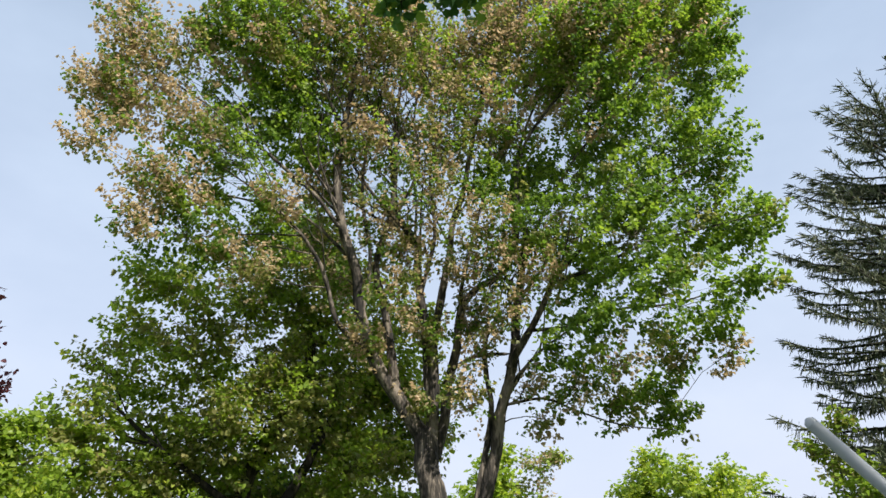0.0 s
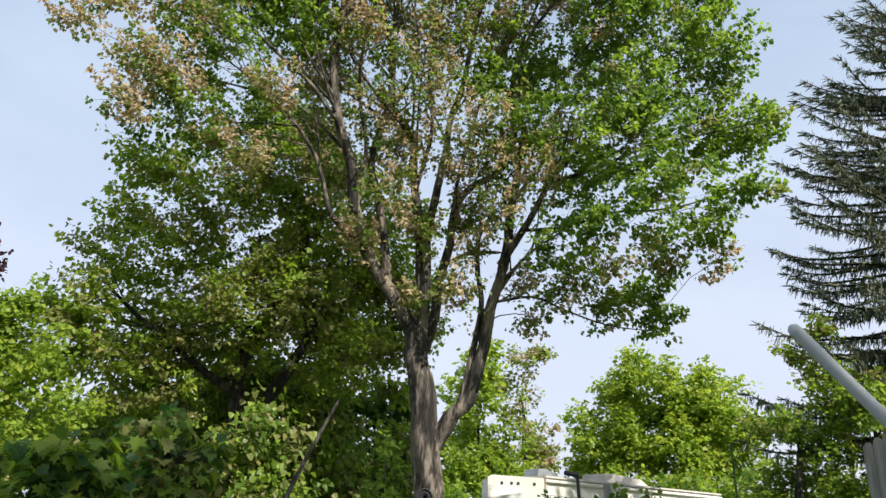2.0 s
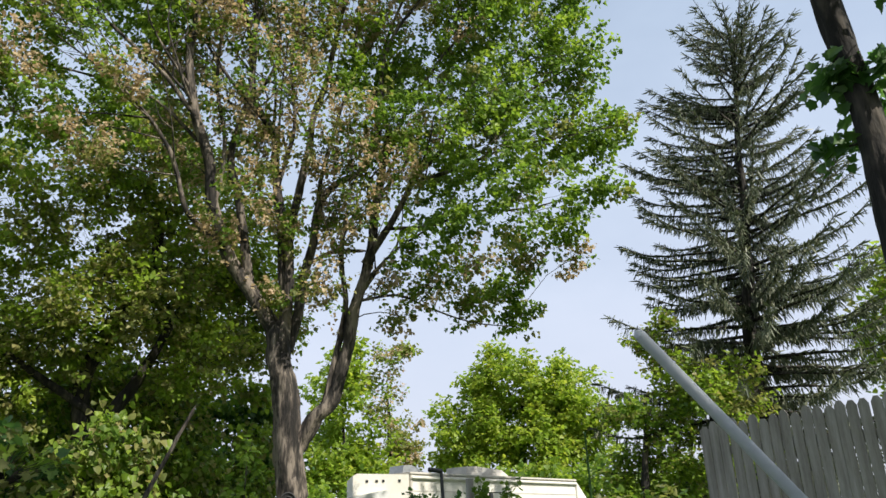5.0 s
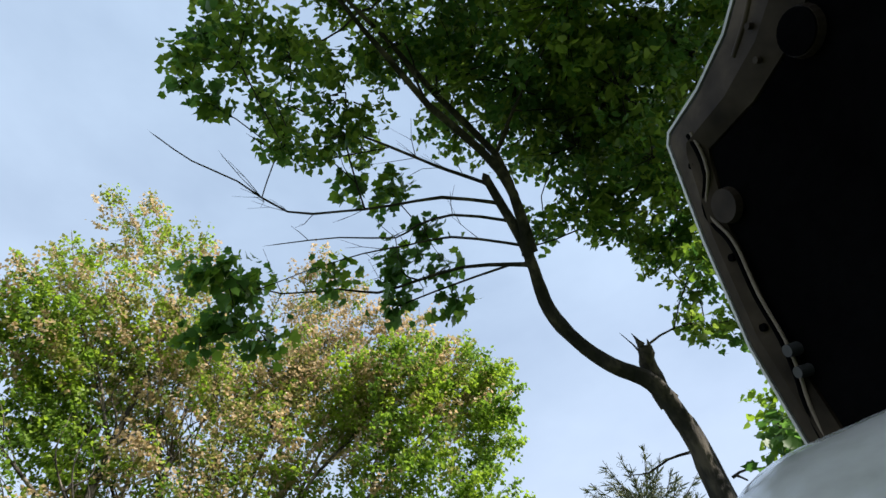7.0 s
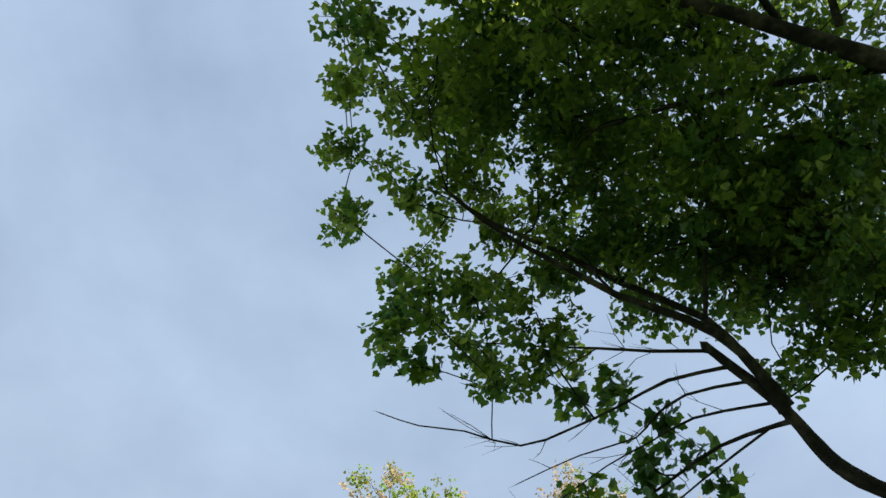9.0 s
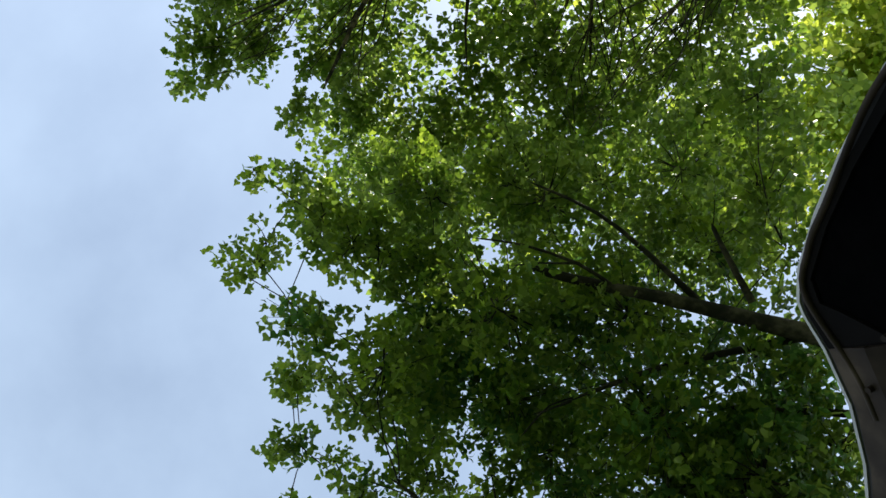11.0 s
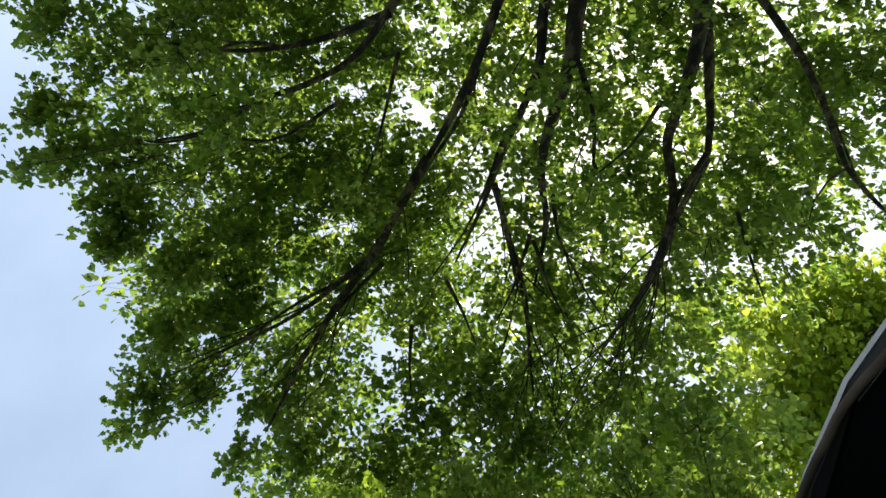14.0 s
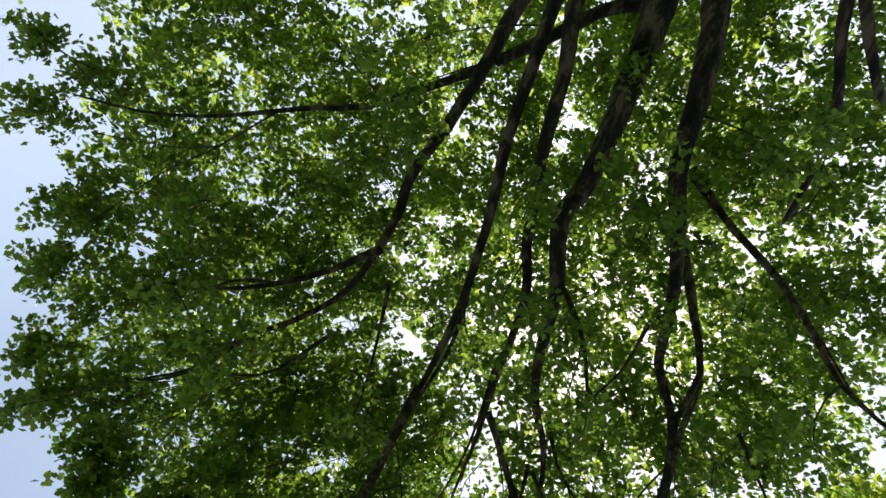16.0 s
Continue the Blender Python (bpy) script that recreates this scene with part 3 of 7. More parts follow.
tan += [(-6.9, 12.3, 15.0, 0.59), (-7.4, 12.9, 14.5, 0.67), (-6.9, 13.0, 13.3, 0.79), (-7.1, 12.4, 11.6, 0.73), (-6.0, 13.2, 13.4, 0.92), (-6.8, 12.7, 11.2, 0.79)]
tan += [(1.8, 14.5, 20.0, 0.80), (1.5, 15.4, 18.8, 1.14), (2.3, 15.2, 16.9, 1.40), (3.3, 14.3, 17.6, 0.91), (4.5, 14.3, 17.8, 0.92), (1.1, 14.9, 15.4, 1.16), (2.8, 14.9, 19.6, 0.71)]
mixed += [(4.3, 13.9, 15.3, 1.37), (5.7, 14.4, 16.6, 1.06), (6.1, 14.1, 15.2, 1.32), (3.2, 14.4, 14.8, 1.35), (4.8, 14.2, 14.3, 1.34)]
green += [(6.6, 13.5, 15.5, 0.78), (6.7, 13.4, 14.1, 0.67)]
tan += [(-6.8, 12.2, 12.9, 0.89), (-7.4, 12.7, 11.8, 0.82), (-6.6, 13.1, 12.3, 1.03), (-7.1, 12.3, 10.1, 0.56), (-6.0, 13.1, 9.7, 0.87), (-6.1, 13.0, 8.6, 0.66), (-5.5, 13.5, 11.3, 1.00), (-5.6, 13.6, 9.8, 0.95), (-3.8, 13.5, 7.8, 0.69), (-3.3, 13.5, 9.5, 0.67), (-4.6, 14.0, 8.6, 0.62)]
green += [(-4.6, 13.7, 14.4, 1.32), (-4.7, 15.0, 13.3, 1.49), (-3.6, 15.2, 15.1, 1.48), (-4.8, 13.9, 10.9, 1.12), (-3.0, 14.8, 12.1, 1.12), (-5.4, 14.0, 8.7, 1.07), (-4.2, 14.8, 9.5, 1.11), (-3.7, 15.2, 13.5, 1.19), (-5.5, 13.3, 13.9, 0.58)]
sparse += [(-1.7, 14.6, 14.2, 1.32), (-0.3, 16.1, 16.5, 1.41), (-1.1, 15.9, 13.0, 1.33), (0.4, 14.9, 13.0, 1.14), (1.6, 15.3, 15.3, 1.33), (2.8, 15.0, 15.5, 1.33), (3.4, 15.3, 14.3, 1.07), (-2.2, 15.8, 11.5, 1.28), (-0.2, 14.6, 10.3, 1.03), (1.1, 14.4, 9.3, 0.87), (-2.9, 15.8, 9.6, 1.08), (-0.7, 15.3, 9.2, 0.90), (-2.3, 15.8, 8.6, 0.92)]
mixed += [(1.2, 14.8, 13.2, 1.07), (2.0, 15.8, 17.1, 1.18), (-0.2, 15.8, 14.7, 0.93), (3.7, 14.5, 12.7, 0.99), (-1.5, 15.3, 16.1, 0.96), (0.4, 15.3, 15.1, 1.08), (2.8, 15.4, 14.2, 0.91), (1.9, 15.8, 12.9, 1.03), (3.3, 14.4, 15.2, 0.92), (-1.8, 14.5, 11.9, 0.68), (-3.0, 15.7, 11.2, 0.84)]
green += [(4.0, 13.7, 14.5, 1.46), (6.2, 14.7, 15.6, 1.53), (6.5, 14.3, 13.7, 1.20), (4.3, 13.9, 12.7, 1.18), (5.0, 14.2, 11.5, 1.43), (6.2, 13.7, 11.2, 1.01), (5.9, 14.3, 9.6, 1.45), (6.8, 14.3, 9.3, 0.86), (6.0, 12.8, 7.2, 0.63), (4.1, 13.4, 8.5, 1.24), (3.3, 15.6, 11.7, 1.36), (2.3, 14.8, 9.6, 1.09), (3.5, 15.3, 8.4, 1.10), (4.5, 13.2, 7.1, 1.01), (5.6, 13.9, 6.9, 0.66), (2.0, 15.5, 11.7, 1.06), (2.8, 14.2, 6.4, 0.69), (4.6, 15.5, 5.8, 0.75), (5.0, 15.3, 5.2, 0.55), (4.0, 13.4, 9.6, 0.98)]
green += [(3.2, 13.6, 6.4, 0.56), (1.2, 15.2, 10.9, 0.74)]
sparse += [(-0.9, 14.4, 7.6, 0.71), (-0.1, 15.3, 7.0, 0.61), (-1.2, 15.2, 9.8, 0.91), (0.6, 14.6, 8.6, 0.73), (0.1, 14.9, 11.9, 0.96), (-1.5, 14.8, 6.7, 0.59), (0.9, 15.1, 6.6, 0.48), (-0.3, 15.3, 5.7, 0.47), (1.5, 14.3, 7.1, 0.58), (2.3, 14.2, 8.1, 0.71), (3.0, 15.0, 9.4, 0.78)]
sparse += [(1.4, 14.9, 8.4, 0.93), (3.8, 15.2, 6.3, 0.74), (3.9, 15.1, 5.4, 0.60), (2.9, 14.8, 5.7, 0.70), (5.0, 14.5, 6.2, 0.48), (5.9, 14.1, 6.2, 0.48), (2.3, 15.3, 5.2, 0.48), (0.9, 15.6, 7.6, 0.75), (0.7, 14.9, 5.7, 0.70), (4.7, 14.1, 6.4, 0.59), (2.1, 15.5, 6.0, 0.55)]
side_branches(maple, 9, 2.3, 0.2, crown=green + mixed + tan + sparse)
foliage(maple, green, 1.75, 0.098, [LEAF_GREEN, LEAF_LIME, LEAF_OLIVE], (0.3, 0.06), lift=0.5, long=4.8, per=34, droop=0.8)
foliage(maple, mixed, 1.25, 0.094, [LEAF_LIME, LEAF_OLIVE, LEAF_TAN], (0.25, 0.35), lift=1.0, long=5.5, per=28, droop=0.8)
foliage(maple, tan, 1.1, 0.085, [LEAF_OLIVE, LEAF_TAN, LEAF_GREEN], (0.55, 0.2), lift=0.8, long=6.5, per=22, droop=0.8)
foliage(maple, sparse, 1.2, 0.088, [LEAF_OLIVE, LEAF_TAN, LEAF_GREEN], (0.32, 0.33), lift=1.0, long=6.0, per=20, droop=0.8)

# dense tree behind the maple
left_tree = thing('shade_tree', (-5, 18.5, 0), 'broad dense green tree with a dark forked trunk', 'tree')
dense, olive, dark = [], [], []
limb("trunk", left_tree, [(-4.24, 17.64, -0.10), (-4.22, 17.64, 1.27), (-4.17, 17.66, 2.54), (-3.69, 17.76, 3.50), (-3.24, 17.85, 4.22), (-2.56, 17.96, 5.84)], 0.300, 0.080)
limb("limb", left_tree, [(-4.22, 17.85, 2.56), (-4.35, 17.82, 3.89), (-4.14, 17.87, 5.03), (-3.23, 18.06, 6.89), (-3.16, 18.07, 8.15)], 0.200, 0.120)
limb("limb", left_tree, [(-3.98, 17.90, 3.38), (-5.28, 17.32, 4.30), (-6.50, 16.64, 5.17), (-7.17, 16.10, 5.79)], 0.120, 0.030)
dense += [(-6.4, 16.2, 8.7, 1.13), (-7.4, 17.3, 7.8, 0.96), (-7.5, 17.1, 6.6, 1.01), (-5.9, 16.6, 7.4, 1.32), (-5.0, 17.4, 8.7, 1.39), (-3.6, 17.7, 9.1, 1.17), (-4.5, 17.8, 7.2, 1.44), (-6.0, 17.7, 6.1, 1.43), (-7.2, 15.7, 5.2, 0.92), (-7.8, 15.3, 4.8, 0.78), (-6.6, 17.6, 4.6, 1.42), (-4.5, 17.4, 5.0, 1.23), (-2.1, 18.5, 5.5, 1.14), (-1.5, 17.0, 7.7, 0.95), (-8.3, 16.0, 4.0, 0.94), (-3.1, 18.3, 8.1, 1.03), (-7.4, 15.9, 4.3, 1.06), (-2.2, 18.9, 7.1, 1.18), (-3.7, 18.5, 11.2, 1.12)]
dense += [(-2.1, 19.6, 10.1, 1.21), (-1.2, 20.5, 9.1, 1.06), (-0.8, 20.4, 7.3, 1.03), (-1.3, 19.8, 6.5, 1.14), (-1.9, 20.0, 5.1, 1.21), (-0.7, 20.0, 5.4, 0.91), (-0.5, 20.3, 9.7, 0.82), (-3.0, 20.2, 11.2, 1.02), (-1.2, 19.6, 7.7, 0.92), (-2.9, 19.3, 6.0, 1.20), (0.2, 20.5, 6.1, 0.63)]
olive += [(-2.8, 17.1, 6.5, 1.08), (-3.5, 17.0, 5.5, 1.19), (-3.8, 16.9, 6.2, 0.80), (-4.8, 16.6, 5.3, 0.92)]
dense += [(-1.9, 17.9, 4.6, 1.22), (-2.4, 18.9, 6.0, 1.17), (-3.1, 18.7, 3.8, 0.99), (-5.8, 17.2, 3.7, 1.22), (-6.1, 17.5, 5.1, 1.27), (-6.9, 17.1, 4.2, 0.97)]
dark += [(-3.7, 16.3, 2.5, 0.68), (-4.2, 16.6, 1.9, 0.70), (-3.0, 16.8, 2.5, 0.63), (-3.2, 16.5, 1.5, 0.74), (-3.9, 16.5, 0.9, 0.75), (-2.5, 16.7, 1.3, 0.62), (-3.5, 16.7, 3.2, 0.51)]
dark += [(-4.5, 20.9, 2.6, 1.27), (-3.3, 21.7, 1.8, 1.30), (-2.0, 21.8, 0.9, 1.29), (-5.3, 20.8, 1.6, 1.27), (-1.0, 21.6, 0.6, 1.12), (-4.1, 21.2, 0.5, 1.28), (-2.5, 21.6, 3.7, 0.97), (-1.3, 21.8, 2.2, 1.13), (-7.6, 19.9, 1.8, 1.26), (-8.9, 19.3, 2.6, 1.26), (-10.3, 19.3, 2.8, 1.14), (-6.5, 20.6, 0.6, 1.28)]
dark += [(-5.0, 19.5, 4.2, 0.90), (-4.5, 20.0, 4.5, 0.93), (-3.8, 20.1, 4.8, 0.77), (-5.2, 19.5, 4.8, 0.76), (-1.0, 20.3, 6.1, 0.78), (-0.6, 20.3, 4.5, 0.61), (-0.7, 20.4, 3.3, 0.68), (-0.5, 20.5, 2.1, 0.68), (-0.4, 20.1, 0.8, 0.67)]
dark += [(-2.4, 18.8, 2.7, 1.13), (-3.3, 19.4, 2.2, 1.17), (-5.3, 18.9, 2.9, 1.17), (-4.1, 18.7, 1.3, 1.27), (-1.8, 19.3, 1.7, 1.00), (-2.9, 19.1, 0.8, 1.00), (-6.1, 18.5, 2.8, 1.01), (-9.1, 17.4, 1.8, 1.16), (-7.1, 17.5, 2.6, 0.98), (-4.6, 18.3, 0.8, 1.11), (-9.2, 17.4, 0.7, 1.02)]
dense += [(-3.3, 18.7, 8.8, 1.0), (-1.9, 19.4, 7.5, 1.0), (-4.4, 18.4, 10.0, 1.0), (-0.8, 19.6, 7.2, 0.9), (-3.5, 18.3, 10.7, 0.9), (0.1, 20.4, 7.6, 0.7), (-3.5, 18.7, 7.3, 1.0)]
side_branches(left_tree, 8, 2.4, 0.3, crown=dense + olive + dark)
foliage(left_tree, dense, 1.65, 0.115, [LEAF_LIME, LEAF_OLIVE, LEAF_SUN], (0.3, 0.25), lift=0.1, long=8.0, per=30, droop=0.6, flat=0.4)
foliage(left_tree, olive, 1.7, 0.11, [LEAF_OLIVE, LEAF_LIME], 0.4, long=6.0, per=18, flat=0.3)
foliage(left_tree, dark, 1.8, 0.15, [LEAF_LIME, LEAF_OLIVE, LEAF_GREEN], (0.3, 0.3), droop=1.1, flat=0.8)

round_tree = thing('round_tree', (13.6, 43.0, 0), 'distant rounded bright green broadleaf tree', 'tree')
spread = []
limb("trunk", round_tree, [(13.53, 43.04, -0.10), (13.64, 43.04, 1.07), (13.84, 42.98, 4.74), (13.91, 42.95, 8.60)], 0.300, 0.050)
spread += [(13.6, 42.0, 9.1, 2.49), (12.0, 44.5, 8.5, 2.42), (16.2, 42.9, 8.7, 2.58), (10.6, 43.2, 6.2, 2.15), (17.5, 41.6, 6.9, 2.02), (13.7, 42.9, 6.3, 3.35), (16.4, 42.5, 5.4, 2.71), (9.6, 44.9, 5.4, 1.36), (11.9, 42.4, 3.4, 2.61), (14.6, 41.4, 3.1, 2.60)]
foliage(round_tree, clumps(spread, 20, 0.38), 1.2, 0.24, [LEAF_LIME, LEAF_SUN], 0.4, lift=0.2, droop=0.3, flat=0.4, per=18)

bright_tree = thing('bright_tree', (3.1, 38.0, 0), 'distant sunlit lime green tree', 'tree')
spread = []
limb("trunk", bright_tree, [(3.10, 38.03, -0.10), (3.08, 38.03, 0.46), (3.05, 38.03, 3.40), (2.86, 38.04, 6.77)], 0.258, 0.050)
spread += [(2.4, 37.2, 7.2, 1.54), (3.4, 38.8, 5.2, 1.88), (4.5, 38.5, 4.0, 1.44), (1.6, 37.6, 3.9, 1.67), (2.8, 38.0, 2.6, 1.97), (3.0, 37.9, 9.1, 1.15)]
foliage(bright_tree, clumps(spread, 20, 0.38), 1.2, 0.24, [LEAF_LIME, LEAF_SUN], 0.3, flat=0.4)

olive_tree = thing('olive_tree', (5.5, 39.8, 0), 'distant olive tree with thin young leaves', 'tree')
spread = []
limb("trunk", olive_tree, [(5.52, 39.77, -0.10), (5.52, 39.77, 0.53), (5.54, 39.77, 3.61), (5.42, 39.78, 8.36)], 0.270, 0.050)
spread += [(5.1, 38.9, 7.0, 1.32), (6.3, 40.5, 6.1, 1.37), (6.8, 40.2, 4.9, 1.21), (5.2, 39.2, 9.5, 1.20), (6.3, 39.6, 10.1, 0.76), (4.3, 39.8, 8.6, 1.21), (5.6, 40.1, 4.8, 1.50)]
foliage(olive_tree, clumps(spread, 9, 0.4), 0.8, 0.19, [LEAF_OLIVE, LEAF_LIME, LEAF_TAN], (0.3, 0.15))

edge_tree = thing('edge_tree', (-7.3, 13.8, 0), 'bright green tree at the edge of the yard', 'tree')
spread = []
limb("trunk", edge_tree, [(-7.28, 13.79, -0.10), (-7.34, 13.79, 0.45), (-7.45, 13.73, 1.40), (-7.73, 13.57, 3.39)], 0.123, 0.050)
spread += [(-7.6, 13.2, 4.2, 0.64), (-7.6, 14.0, 3.7, 0.84), (-7.9, 13.8, 3.1, 0.83), (-7.3, 13.6, 4.3, 0.41), (-7.4, 13.7, 2.4, 0.81), (-7.9, 13.4, 3.8, 0.59), (-8.3, 13.4, 3.3, 0.94), (-8.3, 13.5, 2.1, 1.06), (-6.8, 13.6, 3.4, 0.57), (-6.7, 13.6, 2.6, 0.68), (-6.5, 14.6, 2.7, 0.53)]
foliage(edge_tree, clumps(spread, 6, 0.45), 1.3, 0.10, [LEAF_LIME, LEAF_SUN], 0.25, flat=0.4)

plum_tree = thing('plum_tree', (-10.0, 16.3, 0), 'purple-leaved tree at the edge of the yard', 'tree')
spread = []
limb("trunk", plum_tree, [(-9.74, 16.31, -0.10), (-9.97, 16.31, 0.34), (-10.43, 16.02, 3.33), (-10.55, 15.93, 6.54)], 0.144, 0.050)
spread += [(-10.3, 15.6, 8.4, 0.45), (-10.8, 16.2, 7.6, 0.69), (-10.0, 16.6, 6.1, 0.52), (-10.1, 15.9, 6.0, 0.65), (-10.7, 15.8, 6.6, 0.89), (-10.2, 16.1, 7.3, 0.30)]
foliage(plum_tree, spread, 0.6, 0.13, [LEAF_PLUM, LEAF_PLUM], 0.35)

hedge_tree = thing('scrub_tree', (7.3, 15.0, 0), 'scrubby green trees beside the fence', 'tree')
spread = []
limb("trunk", hedge_tree, [(7.22, 14.98, -0.10), (7.26, 14.98, 0.85), (7.35, 14.93, 1.79), (7.53, 14.84, 2.76)], 0.129, 0.050)
spread += [(6.9, 14.7, 2.7, 0.67), (7.5, 15.2, 2.3, 0.88), (8.0, 14.9, 2.9, 0.75), (8.2, 14.2, 3.2, 0.61), (7.1, 15.1, 1.7, 0.68), (7.5, 14.8, 1.4, 0.86), (8.3, 14.6, 2.0, 0.87), (7.5, 15.2, 3.1, 0.44), (8.5, 13.8, 2.4, 0.96)]
foliage(hedge_tree, clumps(spread, 7, 0.42), 1.3, 0.09, [LEAF_LIME, LEAF_GREEN, LEAF_OLIVE], (0.3, 0.2), flat=0.4)

fence_tree = thing('young_tree', (8.9, 14.6, 0), 'young lime green tree growing in front of the spruce', 'tree')
spread = []
limb("trunk", fence_tree, [(8.92, 14.60, -0.10), (8.94, 14.60, 2.76), (8.99, 14.57, 3.10), (9.07, 14.52, 3.67)], 0.132, 0.050)
spread += [(8.8, 14.3, 3.5, 0.69), (9.6, 14.6, 3.9, 0.52), (9.2, 14.7, 3.1, 0.91), (8.2, 14.7, 3.5, 0.63), (8.6, 14.8, 4.1, 0.39), (8.2, 15.0, 5.0, 0.45), (8.0, 15.3, 4.5, 0.52), (9.8, 14.4, 3.2, 0.52)]
foliage(fence_tree, clumps(spread, 7, 0.42), 1.1, 0.10, [LEAF_LIME, LEAF_OLIVE], 0.35)

right_tree = thing('right_tree', (17.8, 19.1, 0), 'sunlit green tree behind the leaning maple', 'tree')
spread = []
limb("trunk", right_tree, [(17.65, 19.14, -0.10), (17.76, 19.14, 4.20), (17.97, 18.94, 5.67), (18.16, 18.76, 7.04)], 0.186, 0.050)
spread += [(17.7, 18.4, 7.6, 1.17), (18.5, 19.2, 6.4, 1.21), (18.0, 19.5, 6.3, 1.00), (18.4, 18.0, 7.2, 0.98), (18.0, 18.9, 5.0, 0.98)]
foliage(right_tree, spread, 1.7, 0.16, [LEAF_LIME, LEAF_OLIVE], 0.35)

back_tree = thing('back_tree', (8.6, 6.9, 0), 'green tree behind the white vehicle', 'tree')
spread = []
limb("trunk", back_tree, [(8.53, 6.94, -0.10), (8.58, 6.94, 6.92), (8.69, 6.81, 7.43), (8.72, 6.77, 8.25)], 0.096, 0.050)
spread += [(8.4, 6.8, 8.6, 0.39), (8.7, 7.1, 8.4, 0.45), (8.9, 6.8, 8.8, 0.41), (8.6, 6.7, 7.8, 0.57), (8.4, 7.2, 8.2, 0.25)]
foliage(back_tree, spread, 1.6, 0.13, [LEAF_GREEN, LEAF_LIME], 0.3)

thicket = thing('thicket', (-6.4, 21.7, 0), 'dark tangled thicket under the trees', 'tree')
spread = []
limb("trunk", thicket, [(-6.43, 21.70, -0.10), (-6.44, 21.70, 0.01), (-6.46, 21.70, 1.35), (-6.57, 21.66, 2.90)], 0.165, 0.050)
spread += [(-8.4, 20.5, 3.6, 1.02), (-8.6, 21.4, 2.3, 1.06), (-8.3, 21.4, 1.0, 1.05), (-8.0, 20.8, -0.0, 1.02), (-7.3, 21.4, 3.8, 1.05), (-7.1, 21.4, 2.4, 1.04), (-7.0, 21.7, 1.0, 1.05), (-6.9, 22.0, -0.0, 1.06), (-5.7, 21.3, 3.9, 1.02), (-5.5, 21.3, 2.4, 1.01), (-5.7, 22.4, 1.1, 1.06), (-5.4, 21.9, 0.0, 1.03), (-4.4, 22.6, 4.1, 1.06), (-4.1, 21.6, 2.5, 1.01), (-4.1, 22.2, 1.1, 1.03), (-4.1, 22.6, 0.1, 1.05), (-2.8, 22.1, 4.1, 1.03), (-2.8, 23.1, 2.7, 1.07), (-2.7, 23.0, 1.2, 1.06), (-2.4, 21.9, 0.1, 1.01)]
spread += [(-1.2, 22.0, 4.1, 1.02), (-1.1, 22.7, 2.7, 1.04), (-1.1, 23.2, 1.3, 1.06), (-1.0, 22.5, 0.2, 1.03), (-4.4, 21.8, 4.8, 0.84), (-3.7, 22.2, 4.7, 0.85), (-0.3, 22.0, 4.2, 0.66), (-0.3, 22.3, 2.9, 0.74), (-0.1, 22.6, 1.6, 0.75), (0.0, 22.6, 0.5, 0.67)]
foliage(thicket, spread, 2.8, 0.19, [LEAF_DEEP, LEAF_GREEN], 0.4, lift=-0.4, droop=1.2, flat=0.9)

back_hedge = thing('back_hedge', (9.1, 32.9, 0), 'sunlit green hedge behind the trailer', 'tree')
spread = []
limb("trunk", back_hedge, [(9.05, 32.92, -0.10), (9.08, 32.92, 0.27), (9.12, 32.91, 1.18), (9.28, 32.86, 2.34)], 0.234, 0.050)
spread += [(1.7, 33.4, 2.1, 1.23), (1.8, 34.8, 0.4, 1.29), (3.9, 34.5, 2.2, 1.28), (3.8, 33.4, 0.5, 1.24), (5.9, 33.6, 2.2, 1.26), (5.9, 33.5, 0.6, 1.26), (8.0, 33.5, 2.3, 1.27), (8.0, 33.8, 0.7, 1.28), (9.6, 31.9, 2.3, 1.23), (9.5, 31.8, 0.7, 1.23), (11.9, 32.7, 2.4, 1.29), (11.5, 32.0, 0.8, 1.26), (13.6, 31.9, 2.5, 1.28), (12.9, 30.5, 0.9, 1.22), (14.9, 30.6, 2.4, 1.26), (15.1, 31.2, 0.9, 1.28), (16.2, 29.4, 2.4, 1.24), (16.8, 30.8, 1.0, 1.29), (18.3, 29.8, 2.5, 1.29), (17.2, 28.4, 1.1, 1.23)]
foliage(back_hedge, spread, 2.6, 0.24, [LEAF_GREEN, LEAF_LIME], 0.4)

sapling = thing('maple_sapling', (-3.3, 7.4, 0), 'young maple with large bright green leaves', 'shrub')
spread = []
limb("stem", sapling, [(-3.27, 7.43, -0.10), (-3.30, 7.43, 0.41), (-3.36, 7.40, 0.81), (-3.40, 7.38, 1.22)], 0.020, 0.010)
spread += [(-3.3, 7.2, 1.3, 0.26), (-3.8, 7.4, 1.2, 0.25), (-3.2, 7.7, 1.3, 0.28), (-3.4, 7.2, 0.9, 0.29), (-3.1, 7.5, 0.9, 0.30), (-3.3, 7.4, 0.6, 0.36), (-3.0, 7.7, 1.1, 0.18)]
leaf_pieces(sapling, spread, 270, 0.17, [LEAF_LIME, LEAF_SUN, LEAF_LIME])
foliage(sapling, spread, 0.5, 0.13, [LEAF_DEEP, LEAF_GREEN], 0.4, big=True)

